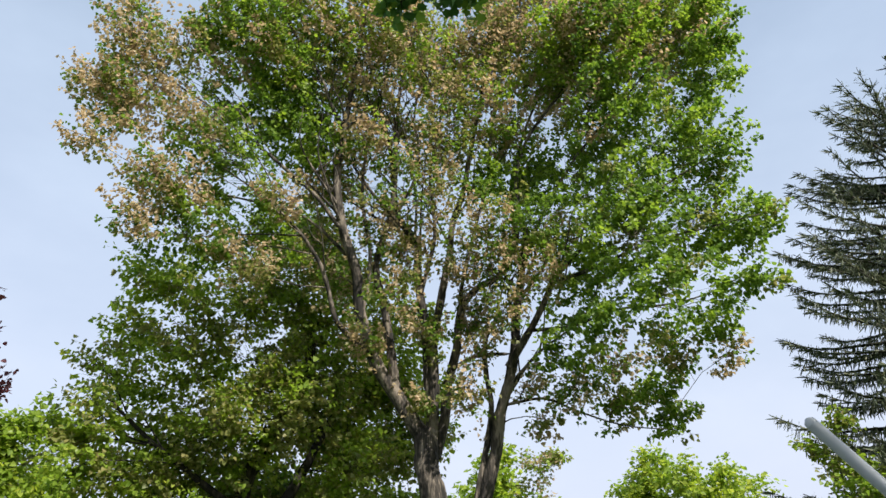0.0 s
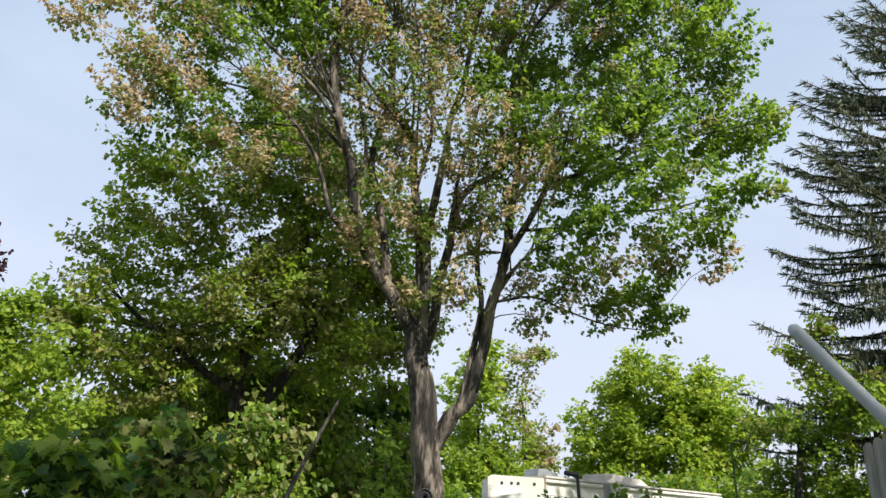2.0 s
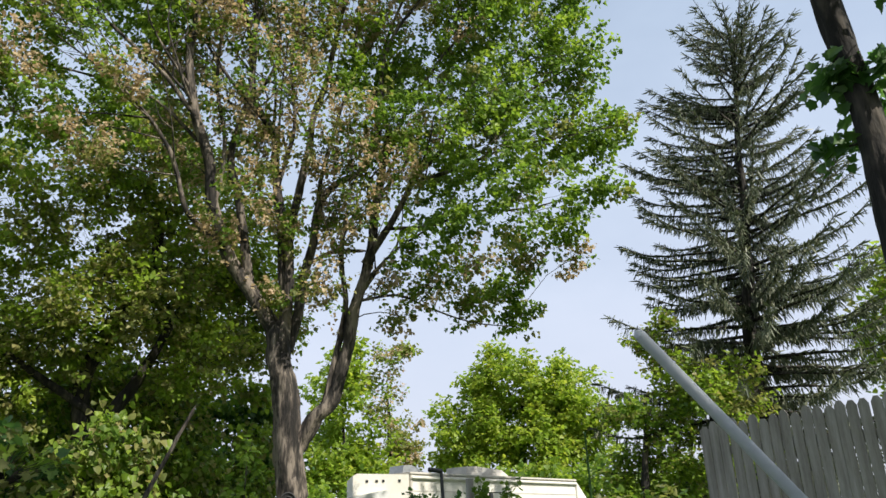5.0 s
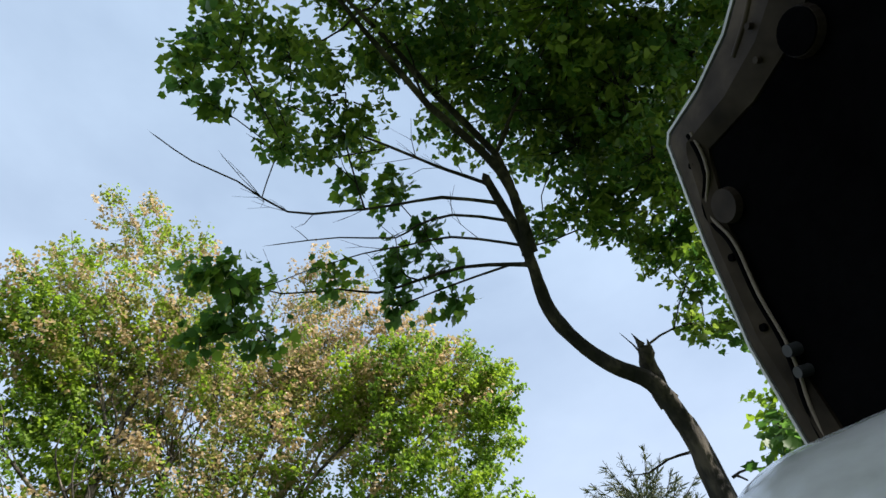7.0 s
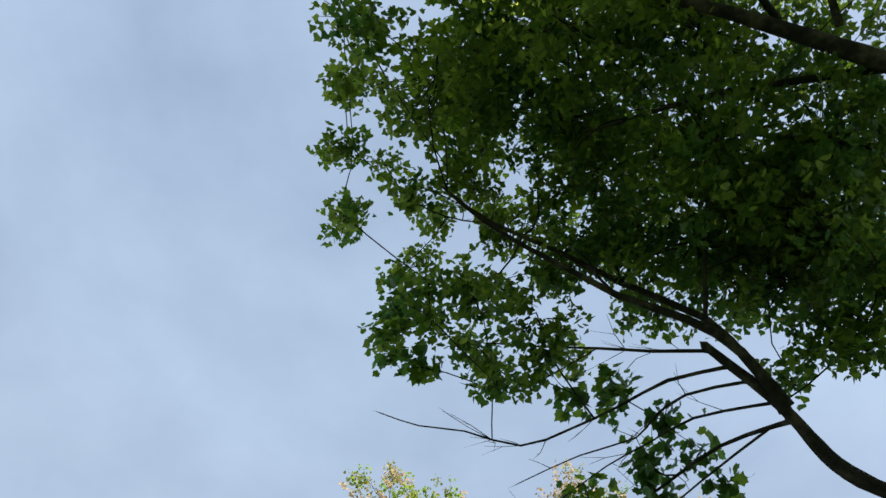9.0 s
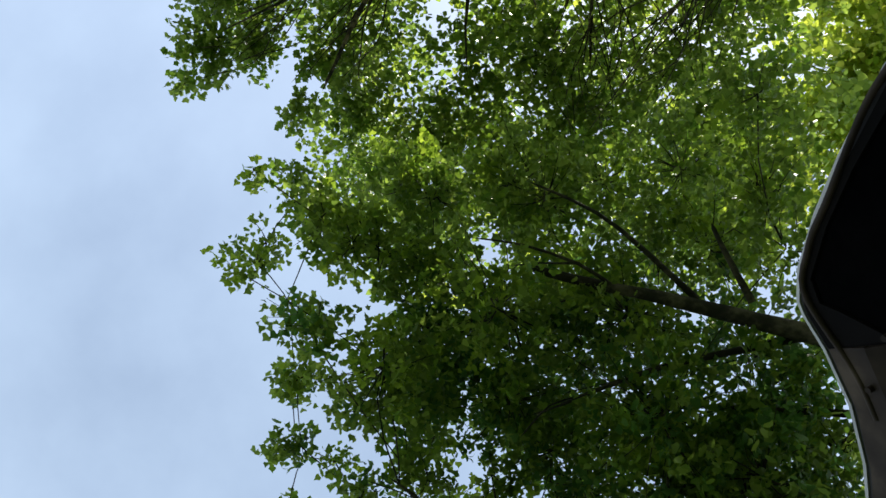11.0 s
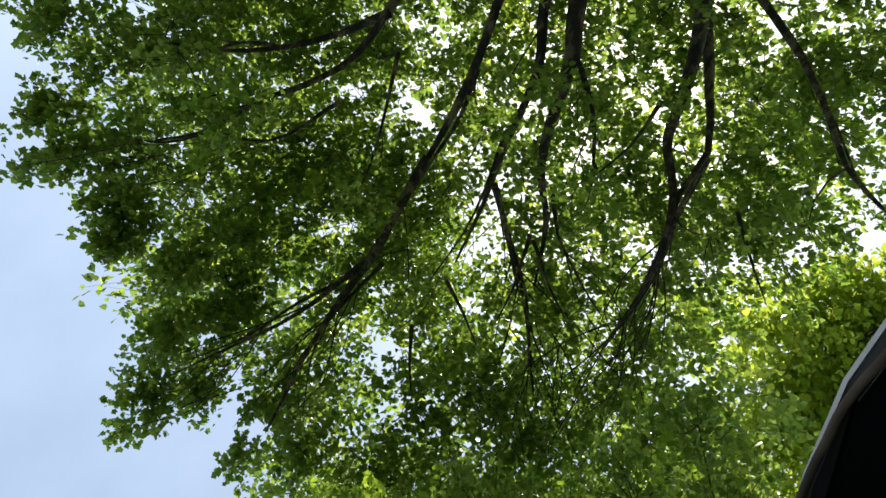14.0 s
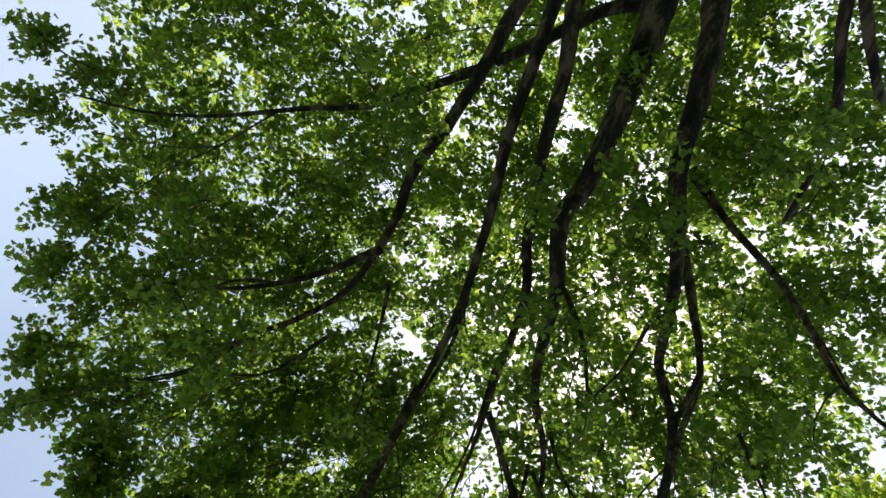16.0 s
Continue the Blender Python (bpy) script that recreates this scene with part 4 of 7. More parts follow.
bush = thing('yellow_bush', (-2.6, 8.7, 0), 'yellowish-green bush with broad leaves', 'shrub')
spread = []
limb("stem", bush, [(-2.61, 8.75, -0.10), (-2.64, 8.75, 0.39), (-2.70, 8.73, 0.86), (-2.76, 8.71, 1.35)], 0.030, 0.010)
spread += [(-2.9, 8.4, 1.6, 0.26), (-2.8, 8.9, 1.7, 0.28), (-2.4, 9.0, 1.5, 0.24), (-2.9, 8.5, 1.2, 0.33), (-2.5, 8.8, 1.2, 0.30), (-2.7, 8.7, 0.9, 0.40), (-2.3, 8.9, 0.8, 0.31), (-3.1, 8.8, 0.8, 0.27)]
leaf_pieces(bush, spread, 230, 0.15, [LEAF_OLIVE, LEAF_LIME, LEAF_GREEN])
foliage(bush, spread, 0.6, 0.12, [LEAF_DEEP, LEAF_OLIVE], 0.4, big=True)

low_bush = thing('low_bush', (-0.7, 9.1, 0), 'leafy green bush below the big maple', 'shrub')
spread = []
limb("stem", low_bush, [(-0.72, 9.12, -0.10), (-0.73, 9.12, 0.33), (-0.74, 9.12, 0.57), (-0.75, 9.12, 0.75)], 0.030, 0.010)
spread += [(-0.8, 8.9, 0.7, 0.21), (-1.1, 9.3, 0.6, 0.23), (-0.5, 9.3, 0.8, 0.18), (-1.3, 8.9, 0.6, 0.20), (-0.3, 9.1, 0.6, 0.19), (-0.6, 9.1, 0.5, 0.27), (-0.9, 9.2, 0.5, 0.24)]
foliage(low_bush, spread, 1.7, 0.14, [LEAF_GREEN, LEAF_LIME], 0.3, big=True)

vine = thing('climbing_plant', (-0.5, 13.1, 0), 'bright green plant climbing beside the trunk', 'shrub')
spread = []
limb("stem", vine, [(-0.43, 13.14, -0.10), (-0.47, 13.14, 0.33), (-0.54, 13.14, 1.23), (-0.54, 13.14, 1.98)], 0.030, 0.010)
spread += [(-0.5, 12.9, 1.8, 0.21), (-0.5, 13.3, 2.2, 0.16), (-0.7, 13.3, 1.5, 0.22), (-0.4, 13.0, 1.3, 0.21), (-0.5, 13.1, 1.0, 0.24)]
foliage(vine, spread, 1.5, 0.12, [LEAF_GREEN, LEAF_LIME], 0.3)

pot_plant = thing('potted_shrub', (1.7, 10.0, 0), 'dark green shrub in a clay planter', 'shrub')
spread = []
limb("stem", pot_plant, [(1.67, 10.01, -0.10), (1.68, 10.01, 0.64), (1.70, 10.01, 0.77), (1.72, 10.00, 0.98)], 0.020, 0.010)
spread += [(1.6, 9.8, 1.0, 0.22), (1.9, 10.2, 1.1, 0.19), (1.5, 10.2, 0.9, 0.17), (1.8, 9.8, 0.8, 0.18), (1.7, 10.0, 1.2, 0.11)]
foliage(pot_plant, spread, 1.4, 0.06, [LEAF_DEEP, LEAF_DEEP], 0.4, big=2)

fence_weed = thing('fence_weed', (2.3, 9.1, 0), 'thin green sapling by the fence', 'shrub')
spread = []
limb("stem", fence_weed, [(2.30, 9.06, -0.10), (2.32, 9.06, 0.49), (2.35, 9.05, 0.80), (2.33, 9.06, 1.17)], 0.012, 0.010)
spread += [(2.3, 8.8, 1.2, 0.09), (2.5, 9.2, 0.9, 0.13), (2.2, 9.2, 1.0, 0.08), (2.6, 8.8, 1.2, 0.07), (2.3, 9.1, 0.7, 0.11)]
foliage(fence_weed, spread, 0.7, 0.07, [LEAF_GREEN, LEAF_DEEP], 0.3, big=2)

right_weeds = thing('weeds', (4.9, 10.0, 0), 'tall pale weeds in front of the scrub', 'shrub')
spread = []
limb("stem", right_weeds, [(4.85, 10.02, -0.10), (4.88, 10.02, 0.55), (4.94, 9.99, 0.82), (4.99, 9.96, 1.10)], 0.012, 0.010)
spread += [(5.0, 9.7, 1.1, 0.24), (5.0, 10.2, 1.0, 0.25), (4.7, 10.3, 0.9, 0.25), (4.5, 10.1, 1.1, 0.16), (5.3, 9.8, 0.9, 0.25)]
foliage(right_weeds, spread, 1.4, 0.10, [LEAF_OLIVE, LEAF_GREEN], 0.4)

# second maple behind the raised hood
second = thing('second_maple', (5.5, 1.3, 0), 'maple with a long side limb over the vehicle', 'tree')
limb("trunk", second, [(5.50, 1.30, -0.10), (5.30, 1.30, 1.40), (4.75, 1.27, 3.10), (4.05, 1.20, 4.20), (3.52, 1.12, 4.75)], 0.17, 0.105)
limb("limb", second, [(3.52, 1.12, 4.75), (2.94, 0.83, 5.31), (2.61, 0.65, 5.58), (2.15, 0.45, 5.86), (1.65, 0.24, 6.09), (1.30, 0.08, 6.23), (1.04, -0.05, 6.32)], 0.100, 0.030)
limb("branch", second, [(2.67, 0.70, 5.69), (2.32, 0.74, 5.86), (1.79, 0.79, 6.06), (1.39, 0.88, 6.17), (1.06, 0.97, 6.23)], 0.035, 0.012)
limb("branch", second, [(2.13, 0.38, 6.09), (1.85, -0.05, 6.21), (1.57, -0.38, 6.29), (1.20, -0.64, 6.36)], 0.030, 0.010)
limb("branch", second, [(2.92, 1.26, 5.54), (2.46, 1.19, 5.82), (1.96, 1.11, 6.05), (1.39, 1.06, 6.24)], 0.030, 0.010)
limb("branch", second, [(2.42, 0.44, 5.85), (2.32, 0.08, 5.91), (2.27, -0.12, 5.94)], 0.030, 0.015)

# leaning maple beside the vehicle
leaning = thing('leaning_maple', (3.6, 3.2, 0), 'leaning maple with dark bark and a broken stub', 'tree')
over, light, hang = [], [], []
limb("trunk", leaning, [(3.05, 3.16, -0.10), (3.07, 3.17, 1.27), (3.10, 3.18, 1.66), (3.13, 3.18, 2.02), (3.15, 3.20, 2.49), (3.16, 3.22, 2.98), (3.15, 3.26, 3.45), (3.10, 3.24, 3.85), (2.98, 3.16, 4.17), (2.81, 3.08, 4.38), (2.56, 3.11, 4.53), (2.32, 3.09, 4.70), (2.08, 2.99, 4.89), (1.89, 2.78, 5.12), (1.73, 2.63, 5.27), (1.58, 2.52, 5.39), (1.43, 2.40, 5.49)], 0.155, 0.030)
limb("stub", leaning, [(2.95, 3.16, 4.30), (2.85, 3.06, 4.46), (2.79, 2.99, 4.57), (2.74, 2.95, 4.64)], 0.080, 0.056)
limb("branch", leaning, [(1.61, 2.53, 5.36), (1.54, 2.55, 5.41), (1.19, 2.65, 5.48), (0.85, 2.82, 5.48), (0.50, 2.96, 5.47), (0.14, 3.05, 5.46), (-0.25, 2.95, 5.55), (-0.58, 2.89, 5.58), (-0.85, 2.79, 5.63)], 0.018, 0.004)
limb("branch", leaning, [(1.73, 2.61, 5.27), (1.65, 2.63, 5.33), (1.30, 2.74, 5.42), (1.08, 2.89, 5.42), (0.95, 3.03, 5.40), (0.55, 3.15, 5.42), (0.12, 3.30, 5.38)], 0.016, 0.004)
limb("branch", leaning, [(1.83, 2.71, 5.18), (1.72, 2.79, 5.29), (1.36, 2.94, 5.44), (1.07, 3.14, 5.50), (0.76, 3.34, 5.54), (0.38, 3.60, 5.52)], 0.015, 0.004)
limb("branch", leaning, [(1.93, 2.79, 5.08), (1.80, 2.92, 5.21), (1.51, 3.13, 5.34), (1.23, 3.38, 5.40), (0.97, 3.62, 5.45), (0.68, 3.74, 5.56), (0.25, 3.94, 5.61), (-0.07, 4.00, 5.72)], 0.020, 0.006)
limb("branch", leaning, [(1.50, 2.45, 5.45), (1.45, 2.45, 5.50), (1.14, 2.48, 5.62), (0.76, 2.48, 5.74), (0.37, 2.47, 5.83), (0.02, 2.44, 5.90)], 0.020, 0.006)
limb("limb", leaning, [(1.86, 2.75, 5.14), (1.67, 2.45, 5.37), (1.36, 2.25, 5.55), (0.93, 2.07, 5.71), (0.54, 1.84, 5.84), (0.16, 1.60, 5.93), (-0.12, 1.36, 5.98)], 0.046, 0.012)
limb("limb", leaning, [(1.89, 2.72, 5.14), (1.73, 2.50, 5.38), (1.50, 2.26, 5.62), (0.98, 2.05, 5.88), (0.54, 1.81, 6.07), (0.10, 1.60, 6.20), (-0.21, 1.35, 6.30)], 0.040, 0.010)
limb("branch", leaning, [(3.11, 3.34, 4.06), (3.00, 3.44, 4.06), (2.88, 3.54, 4.00), (2.79, 3.61, 4.02)], 0.012, 0.004)
limb("branch", leaning, [(3.21, 3.17, 3.74), (3.29, 3.08, 3.76), (3.41, 2.95, 3.68)], 0.012, 0.004)
limb("branch", leaning, [(3.22, 3.15, 3.75), (3.26, 3.11, 3.69)], 0.010, 0.006)
side_branches(leaning, 1, 0.8, 0.09)
side_branches(second, 2, 0.8)
bare_twigs(leaning, 9)
for dx, dy, dz, ln, r in ((-0.025, 0.0, 0.0, 0.085, 0.034), (0.015, 0.015, -0.01, 0.055, 0.034), (0.01, -0.02, -0.02, 0.045, 0.030), (-0.05, 0.02, -0.03, 0.13, 0.009)):
    base = np.array((2.745 + dx, 2.955 + dy, 4.62 + dz))
    limb("splinter", leaning, [base, base + np.array((-0.35, -0.25, 0.7)) * ln * 0.5 + np.array((dx, dy, 0)) * 0.3, base + np.array((-0.5, -0.35, 0.8)) * ln + np.array((dx, dy, 0))], r, 0.003, step=0.04)
over += [(-0.4, 2.1, 5.7, 0.20), (-0.1, 2.3, 6.5, 0.29), (-0.0, 2.8, 6.1, 0.22), (0.3, 2.2, 5.8, 0.31), (0.6, 1.9, 6.2, 0.32), (1.1, 1.9, 6.1, 0.38), (1.6, 1.9, 6.2, 0.48), (1.9, 1.6, 6.3, 0.54), (2.1, 1.5, 5.5, 0.46), (2.4, 1.8, 5.2, 0.39), (2.2, 2.2, 6.0, 0.45), (2.3, 2.4, 5.4, 0.32), (2.9, 2.6, 5.4, 0.24), (2.8, 2.2, 4.7, 0.21), (3.1, 2.8, 4.8, 0.15), (2.1, 2.8, 5.6, 0.18), (-0.4, 1.9, 5.9, 0.16), (1.3, 2.5, 6.4, 0.28), (0.6, 2.8, 6.2, 0.20), (0.2, 2.5, 5.5, 0.16)]
over += [(2.9, 2.4, 5.3, 0.20), (3.3, 2.8, 5.2, 0.18), (3.4, 3.0, 5.0, 0.14), (2.5, 1.9, 5.9, 0.26), (2.9, 2.2, 5.6, 0.18)]
over += [(3.1, 2.5, 5.3, 0.31), (3.7, 2.6, 5.4, 0.38), (3.8, 2.9, 5.1, 0.28), (3.9, 2.7, 4.6, 0.25), (4.1, 3.0, 4.4, 0.16), (4.0, 2.4, 5.0, 0.28), (3.1, 2.7, 5.7, 0.23), (4.3, 2.8, 4.7, 0.19)]
hang += [(-0.2, 3.6, 5.3, 0.19), (0.0, 3.9, 5.5, 0.20), (-0.1, 4.1, 5.3, 0.20), (0.2, 4.0, 5.1, 0.17), (-0.4, 3.7, 5.4, 0.11), (0.6, 3.6, 5.5, 0.15), (1.1, 3.4, 5.6, 0.20), (1.5, 3.4, 5.7, 0.14), (1.5, 3.4, 5.2, 0.15), (1.1, 3.5, 5.2, 0.11), (-0.3, 4.2, 5.2, 0.11), (1.2, 3.1, 5.7, 0.11), (-0.8, 2.6, 6.2, 0.11), (-0.5, 2.6, 5.9, 0.13), (-0.7, 2.2, 6.2, 0.13), (0.9, 3.0, 6.0, 0.18), (0.6, 2.9, 5.8, 0.13)]
over += [(-0.7, 0.1, 6.3, 0.27), (-1.0, 0.6, 7.1, 0.19), (-1.0, 1.0, 6.9, 0.19), (-1.0, 1.4, 6.2, 0.19), (-0.5, 1.4, 6.6, 0.22), (-0.2, 0.8, 6.7, 0.44), (-0.6, 2.4, 6.4, 0.29), (-0.1, 2.8, 6.5, 0.23), (0.0, 2.6, 5.6, 0.12), (0.4, 2.4, 5.6, 0.20), (0.4, 0.4, 7.2, 0.57), (0.7, 0.9, 6.6, 0.57), (1.2, 1.7, 6.7, 0.65), (1.6, 1.1, 5.8, 0.56), (2.2, 1.8, 6.0, 0.61), (1.9, 2.3, 6.3, 0.51), (2.3, 2.4, 5.3, 0.33), (2.7, 0.9, 6.7, 0.67), (1.7, 0.5, 7.0, 0.62), (-0.7, 2.2, 5.7, 0.14)]
light += [(-0.9, -1.1, 6.3, 0.15), (-1.2, -0.5, 7.4, 0.20), (-0.9, -0.0, 7.3, 0.19), (-0.5, -0.7, 6.6, 0.33), (-0.1, -0.4, 7.0, 0.46), (-0.9, 0.5, 6.9, 0.23), (-1.1, 1.1, 7.0, 0.17), (-1.2, 1.7, 7.1, 0.22), (-0.2, 0.5, 6.4, 0.50), (0.7, 0.2, 6.3, 0.57), (0.2, -1.0, 7.4, 0.47), (1.3, -0.6, 6.8, 0.57), (2.6, 0.0, 6.8, 0.58), (1.7, 1.1, 5.9, 0.53), (1.0, 1.4, 6.7, 0.54), (2.5, 2.1, 6.5, 0.53), (1.7, 0.4, 6.4, 0.52)]
light += [(-0.1, 1.4, 6.7, 0.25), (-0.4, 1.7, 7.1, 0.19), (0.2, 1.8, 7.0, 0.26), (-0.7, 1.2, 6.8, 0.16), (0.1, 1.2, 7.0, 0.26), (0.5, 1.9, 6.8, 0.23), (-0.5, 2.1, 6.8, 0.21), (-0.1, 2.4, 6.8, 0.29), (-0.7, 2.0, 6.5, 0.13)]
light += [(0.0, 1.4, 6.5, 0.22), (0.2, 1.9, 6.8, 0.23), (0.5, 2.2, 6.6, 0.21), (0.0, 2.1, 6.3, 0.15), (0.5, 1.5, 6.7, 0.25), (-0.3, 1.7, 6.6, 0.13), (1.1, 2.0, 6.5, 0.23)]
hang += [(3.1, 3.2, 3.2, 0.10), (3.1, 3.3, 3.2, 0.06), (3.3, 3.3, 3.0, 0.08), (3.1, 3.4, 2.8, 0.04), (3.3, 2.6, 3.6, 0.15), (3.3, 2.8, 3.5, 0.08), (3.3, 3.1, 3.2, 0.08), (3.3, 2.7, 3.8, 0.10), (3.4, 3.1, 2.7, 0.05)]
light += [(-1.2, -0.4, 6.6, 0.15), (-1.1, -0.7, 7.6, 0.23), (-0.7, -1.0, 7.5, 0.33), (-0.3, -0.5, 6.9, 0.36), (0.4, -0.8, 7.2, 0.38), (1.1, -0.8, 7.0, 0.42), (1.9, -0.7, 7.1, 0.44), (2.6, -0.7, 7.1, 0.51), (2.7, -0.3, 6.0, 0.39), (2.7, -1.0, 5.8, 0.34), (2.3, -0.0, 7.3, 0.46), (0.3, -0.2, 7.1, 0.42), (1.3, -0.2, 7.5, 0.40), (2.7, 0.1, 5.8, 0.34)]
over += [(0.2, 0.4, 7.2, 0.4), (0.7, 0.3, 7.4, 0.4), (1.1, 0.7, 7.5, 0.4), (0.3, 0.9, 7.1, 0.4), (0.8, 1.2, 7.3, 0.4), (1.3, 1.1, 7.5, 0.4), (1.3, 0.3, 7.0, 0.4), (1.5, 0.7, 7.2, 0.4), (2.4, 1.1, 5.8, 0.34), (2.8, 1.5, 5.8, 0.34), (2.9, 2.0, 5.9, 0.34), (2.6, 0.9, 5.8, 0.34), (2.9, 2.1, 5.5, 0.34), (1.9, 1.6, 6.3, 0.36), (2.4, 1.6, 6.4, 0.36), (2.8, 1.9, 6.4, 0.36), (2.4, 2.1, 5.9, 0.36), (2.9, 1.5, 6.2, 0.36), (2.9, 2.2, 6.3, 0.36)]
foliage(leaning, over, 1.35, 0.056, [LEAF_DEEP, LEAF_THIN, LEAF_GREEN], (0.35, 0.25), big=3, lift=0.0, long=3.5, flat=0.8, per=20)
foliage(leaning, hang, 2.2, 0.085, [LEAF_DEEP, LEAF_GREEN], 0.25, big=True, lift=-0.6, long=2.5)
foliage(leaning, light, 1.2, 0.052, [LEAF_THIN, LEAF_LIME, LEAF_GREEN], (0.25, 0.25), big=3, lift=0.0, long=4.0, flat=0.9, per=20)

# large many-stemmed maple behind the camera
stems = thing('many_stemmed_maple', (5.2, -9.0, 0), 'large maple with several dark rising stems', 'tree')
canopy, edge, sunny, upper, near = [], [], [], [], []
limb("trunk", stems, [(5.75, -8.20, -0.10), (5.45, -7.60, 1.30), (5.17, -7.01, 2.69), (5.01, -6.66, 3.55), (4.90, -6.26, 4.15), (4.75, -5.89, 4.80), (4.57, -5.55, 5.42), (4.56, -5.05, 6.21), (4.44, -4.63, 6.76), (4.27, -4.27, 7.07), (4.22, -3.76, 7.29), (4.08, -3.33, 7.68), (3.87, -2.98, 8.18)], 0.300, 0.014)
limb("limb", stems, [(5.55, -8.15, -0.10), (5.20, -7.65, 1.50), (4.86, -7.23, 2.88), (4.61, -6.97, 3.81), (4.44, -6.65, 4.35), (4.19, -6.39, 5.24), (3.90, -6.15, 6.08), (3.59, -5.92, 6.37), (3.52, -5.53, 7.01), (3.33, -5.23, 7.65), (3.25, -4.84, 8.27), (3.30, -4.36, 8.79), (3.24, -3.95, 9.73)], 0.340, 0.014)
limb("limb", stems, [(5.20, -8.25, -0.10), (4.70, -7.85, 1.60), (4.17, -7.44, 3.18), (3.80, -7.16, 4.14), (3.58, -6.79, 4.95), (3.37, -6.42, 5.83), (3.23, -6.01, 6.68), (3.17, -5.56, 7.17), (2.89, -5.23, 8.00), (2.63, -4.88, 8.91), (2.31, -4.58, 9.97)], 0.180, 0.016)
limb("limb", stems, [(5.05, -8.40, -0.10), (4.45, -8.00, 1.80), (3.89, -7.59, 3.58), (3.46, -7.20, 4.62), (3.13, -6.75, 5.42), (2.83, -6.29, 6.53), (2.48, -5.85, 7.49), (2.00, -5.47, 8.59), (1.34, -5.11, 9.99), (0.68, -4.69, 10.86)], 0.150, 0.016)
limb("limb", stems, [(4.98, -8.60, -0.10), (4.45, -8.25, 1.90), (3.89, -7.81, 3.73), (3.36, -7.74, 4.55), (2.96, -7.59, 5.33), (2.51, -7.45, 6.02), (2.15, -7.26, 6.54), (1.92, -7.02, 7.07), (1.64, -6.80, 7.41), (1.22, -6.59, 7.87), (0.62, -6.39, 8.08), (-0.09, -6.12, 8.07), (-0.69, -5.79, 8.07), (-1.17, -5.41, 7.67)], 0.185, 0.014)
limb("branch", stems, [(1.58, -6.55, 7.17), (1.00, -6.57, 7.50), (0.37, -6.53, 7.57), (-0.29, -6.44, 7.48), (-0.87, -6.28, 7.12)], 0.060, 0.012)
limb("branch", stems, [(4.86, -5.72, 5.58), (5.14, -5.06, 5.87), (5.38, -4.37, 6.07), (5.46, -3.77, 6.22), (5.47, -3.22, 6.34), (5.44, -2.66, 6.17)], 0.070, 0.020)
limb("branch", stems, [(3.03, -7.76, 5.43), (2.30, -7.89, 5.78), (1.61, -7.95, 6.03), (0.98, -7.94, 6.01), (0.29, -7.88, 6.01), (-0.41, -7.76, 5.93), (-0.99, -7.59, 5.71), (-1.48, -7.40, 5.38)], 0.070, 0.012)
limb("branch", stems, [(4.77, -5.26, 6.26), (4.76, -4.60, 6.77), (4.62, -4.03, 7.04), (4.27, -3.70, 7.32), (4.06, -3.19, 7.77), (3.73, -2.83, 8.19)], 0.070, 0.012)
limb("branch", stems, [(2.61, -4.64, 8.28), (2.79, -4.17, 8.97), (2.86, -3.74, 9.31)], 0.040, 0.020)
limb("branch", stems, [(5.71, -5.00, 5.09), (5.74, -4.97, 5.44), (5.72, -4.99, 5.79)], 0.050, 0.030)
limb("branch", stems, [(5.56, -5.61, 3.21), (5.69, -5.48, 3.82), (5.87, -5.27, 4.52)], 0.070, 0.050)
limb("branch", stems, [(5.62, -5.55, 3.18), (5.87, -5.28, 3.77), (6.09, -5.01, 4.23)], 0.070, 0.050)
limb("branch", stems, [(3.18, -7.81, 5.38), (3.72, -7.56, 4.88), (4.31, -7.23, 4.38), (4.60, -7.05, 4.22)], 0.070, 0.090)
limb("branch", stems, [(2.97, -5.41, 9.37), (3.18, -4.07, 10.00), (3.05, -2.76, 10.51)], 0.050, 0.020)
limb("branch", stems, [(5.42, -4.65, 8.17), (4.99, -4.12, 8.75), (4.56, -3.50, 9.29), (3.94, -2.93, 9.79)], 0.050, 0.020)
limb("branch", stems, [(1.94, -5.42, 8.57), (1.17, -4.57, 9.23), (0.30, -3.74, 9.69), (-0.45, -2.76, 10.03)], 0.070, 0.020)
limb("branch", stems, [(1.09, -4.50, 9.28), (0.05, -3.98, 9.60), (-0.84, -3.70, 9.68), (-1.42, -3.50, 9.68)], 0.045, 0.012)
limb("branch", stems, [(2.72, -4.94, 8.69), (2.83, -4.37, 8.98), (2.94, -3.68, 9.26), (2.86, -3.02, 9.54), (2.74, -2.56, 9.72)], 0.032, 0.009)
limb("branch", stems, [(5.12, -4.41, 7.74), (4.77, -3.97, 8.23), (4.50, -3.45, 8.65), (4.05, -3.01, 9.06), (3.68, -2.78, 9.30), (3.23, -2.57, 9.55)], 0.032, 0.009)
limb("branch", stems, [(4.71, -5.15, 7.53), (4.34, -4.86, 7.98), (3.89, -4.68, 8.35)], 0.032, 0.009)
limb("branch", stems, [(3.12, -4.23, 8.94), (3.24, -3.60, 9.19), (3.39, -3.08, 9.33)], 0.032, 0.009)
limb("branch", stems, [(1.23, -4.40, 9.35), (0.58, -3.99, 9.62), (0.15, -3.58, 9.80), (-0.20, -3.16, 9.95)], 0.032, 0.009)
limb("branch", stems, [(0.85, -4.34, 9.43), (0.09, -4.12, 9.57), (-0.59, -3.82, 9.69), (-1.29, -3.63, 9.69)], 0.032, 0.009)
limb("branch", stems, [(5.34, -3.73, 7.96), (5.37, -3.29, 8.15), (5.43, -2.75, 8.31)], 0.032, 0.009)
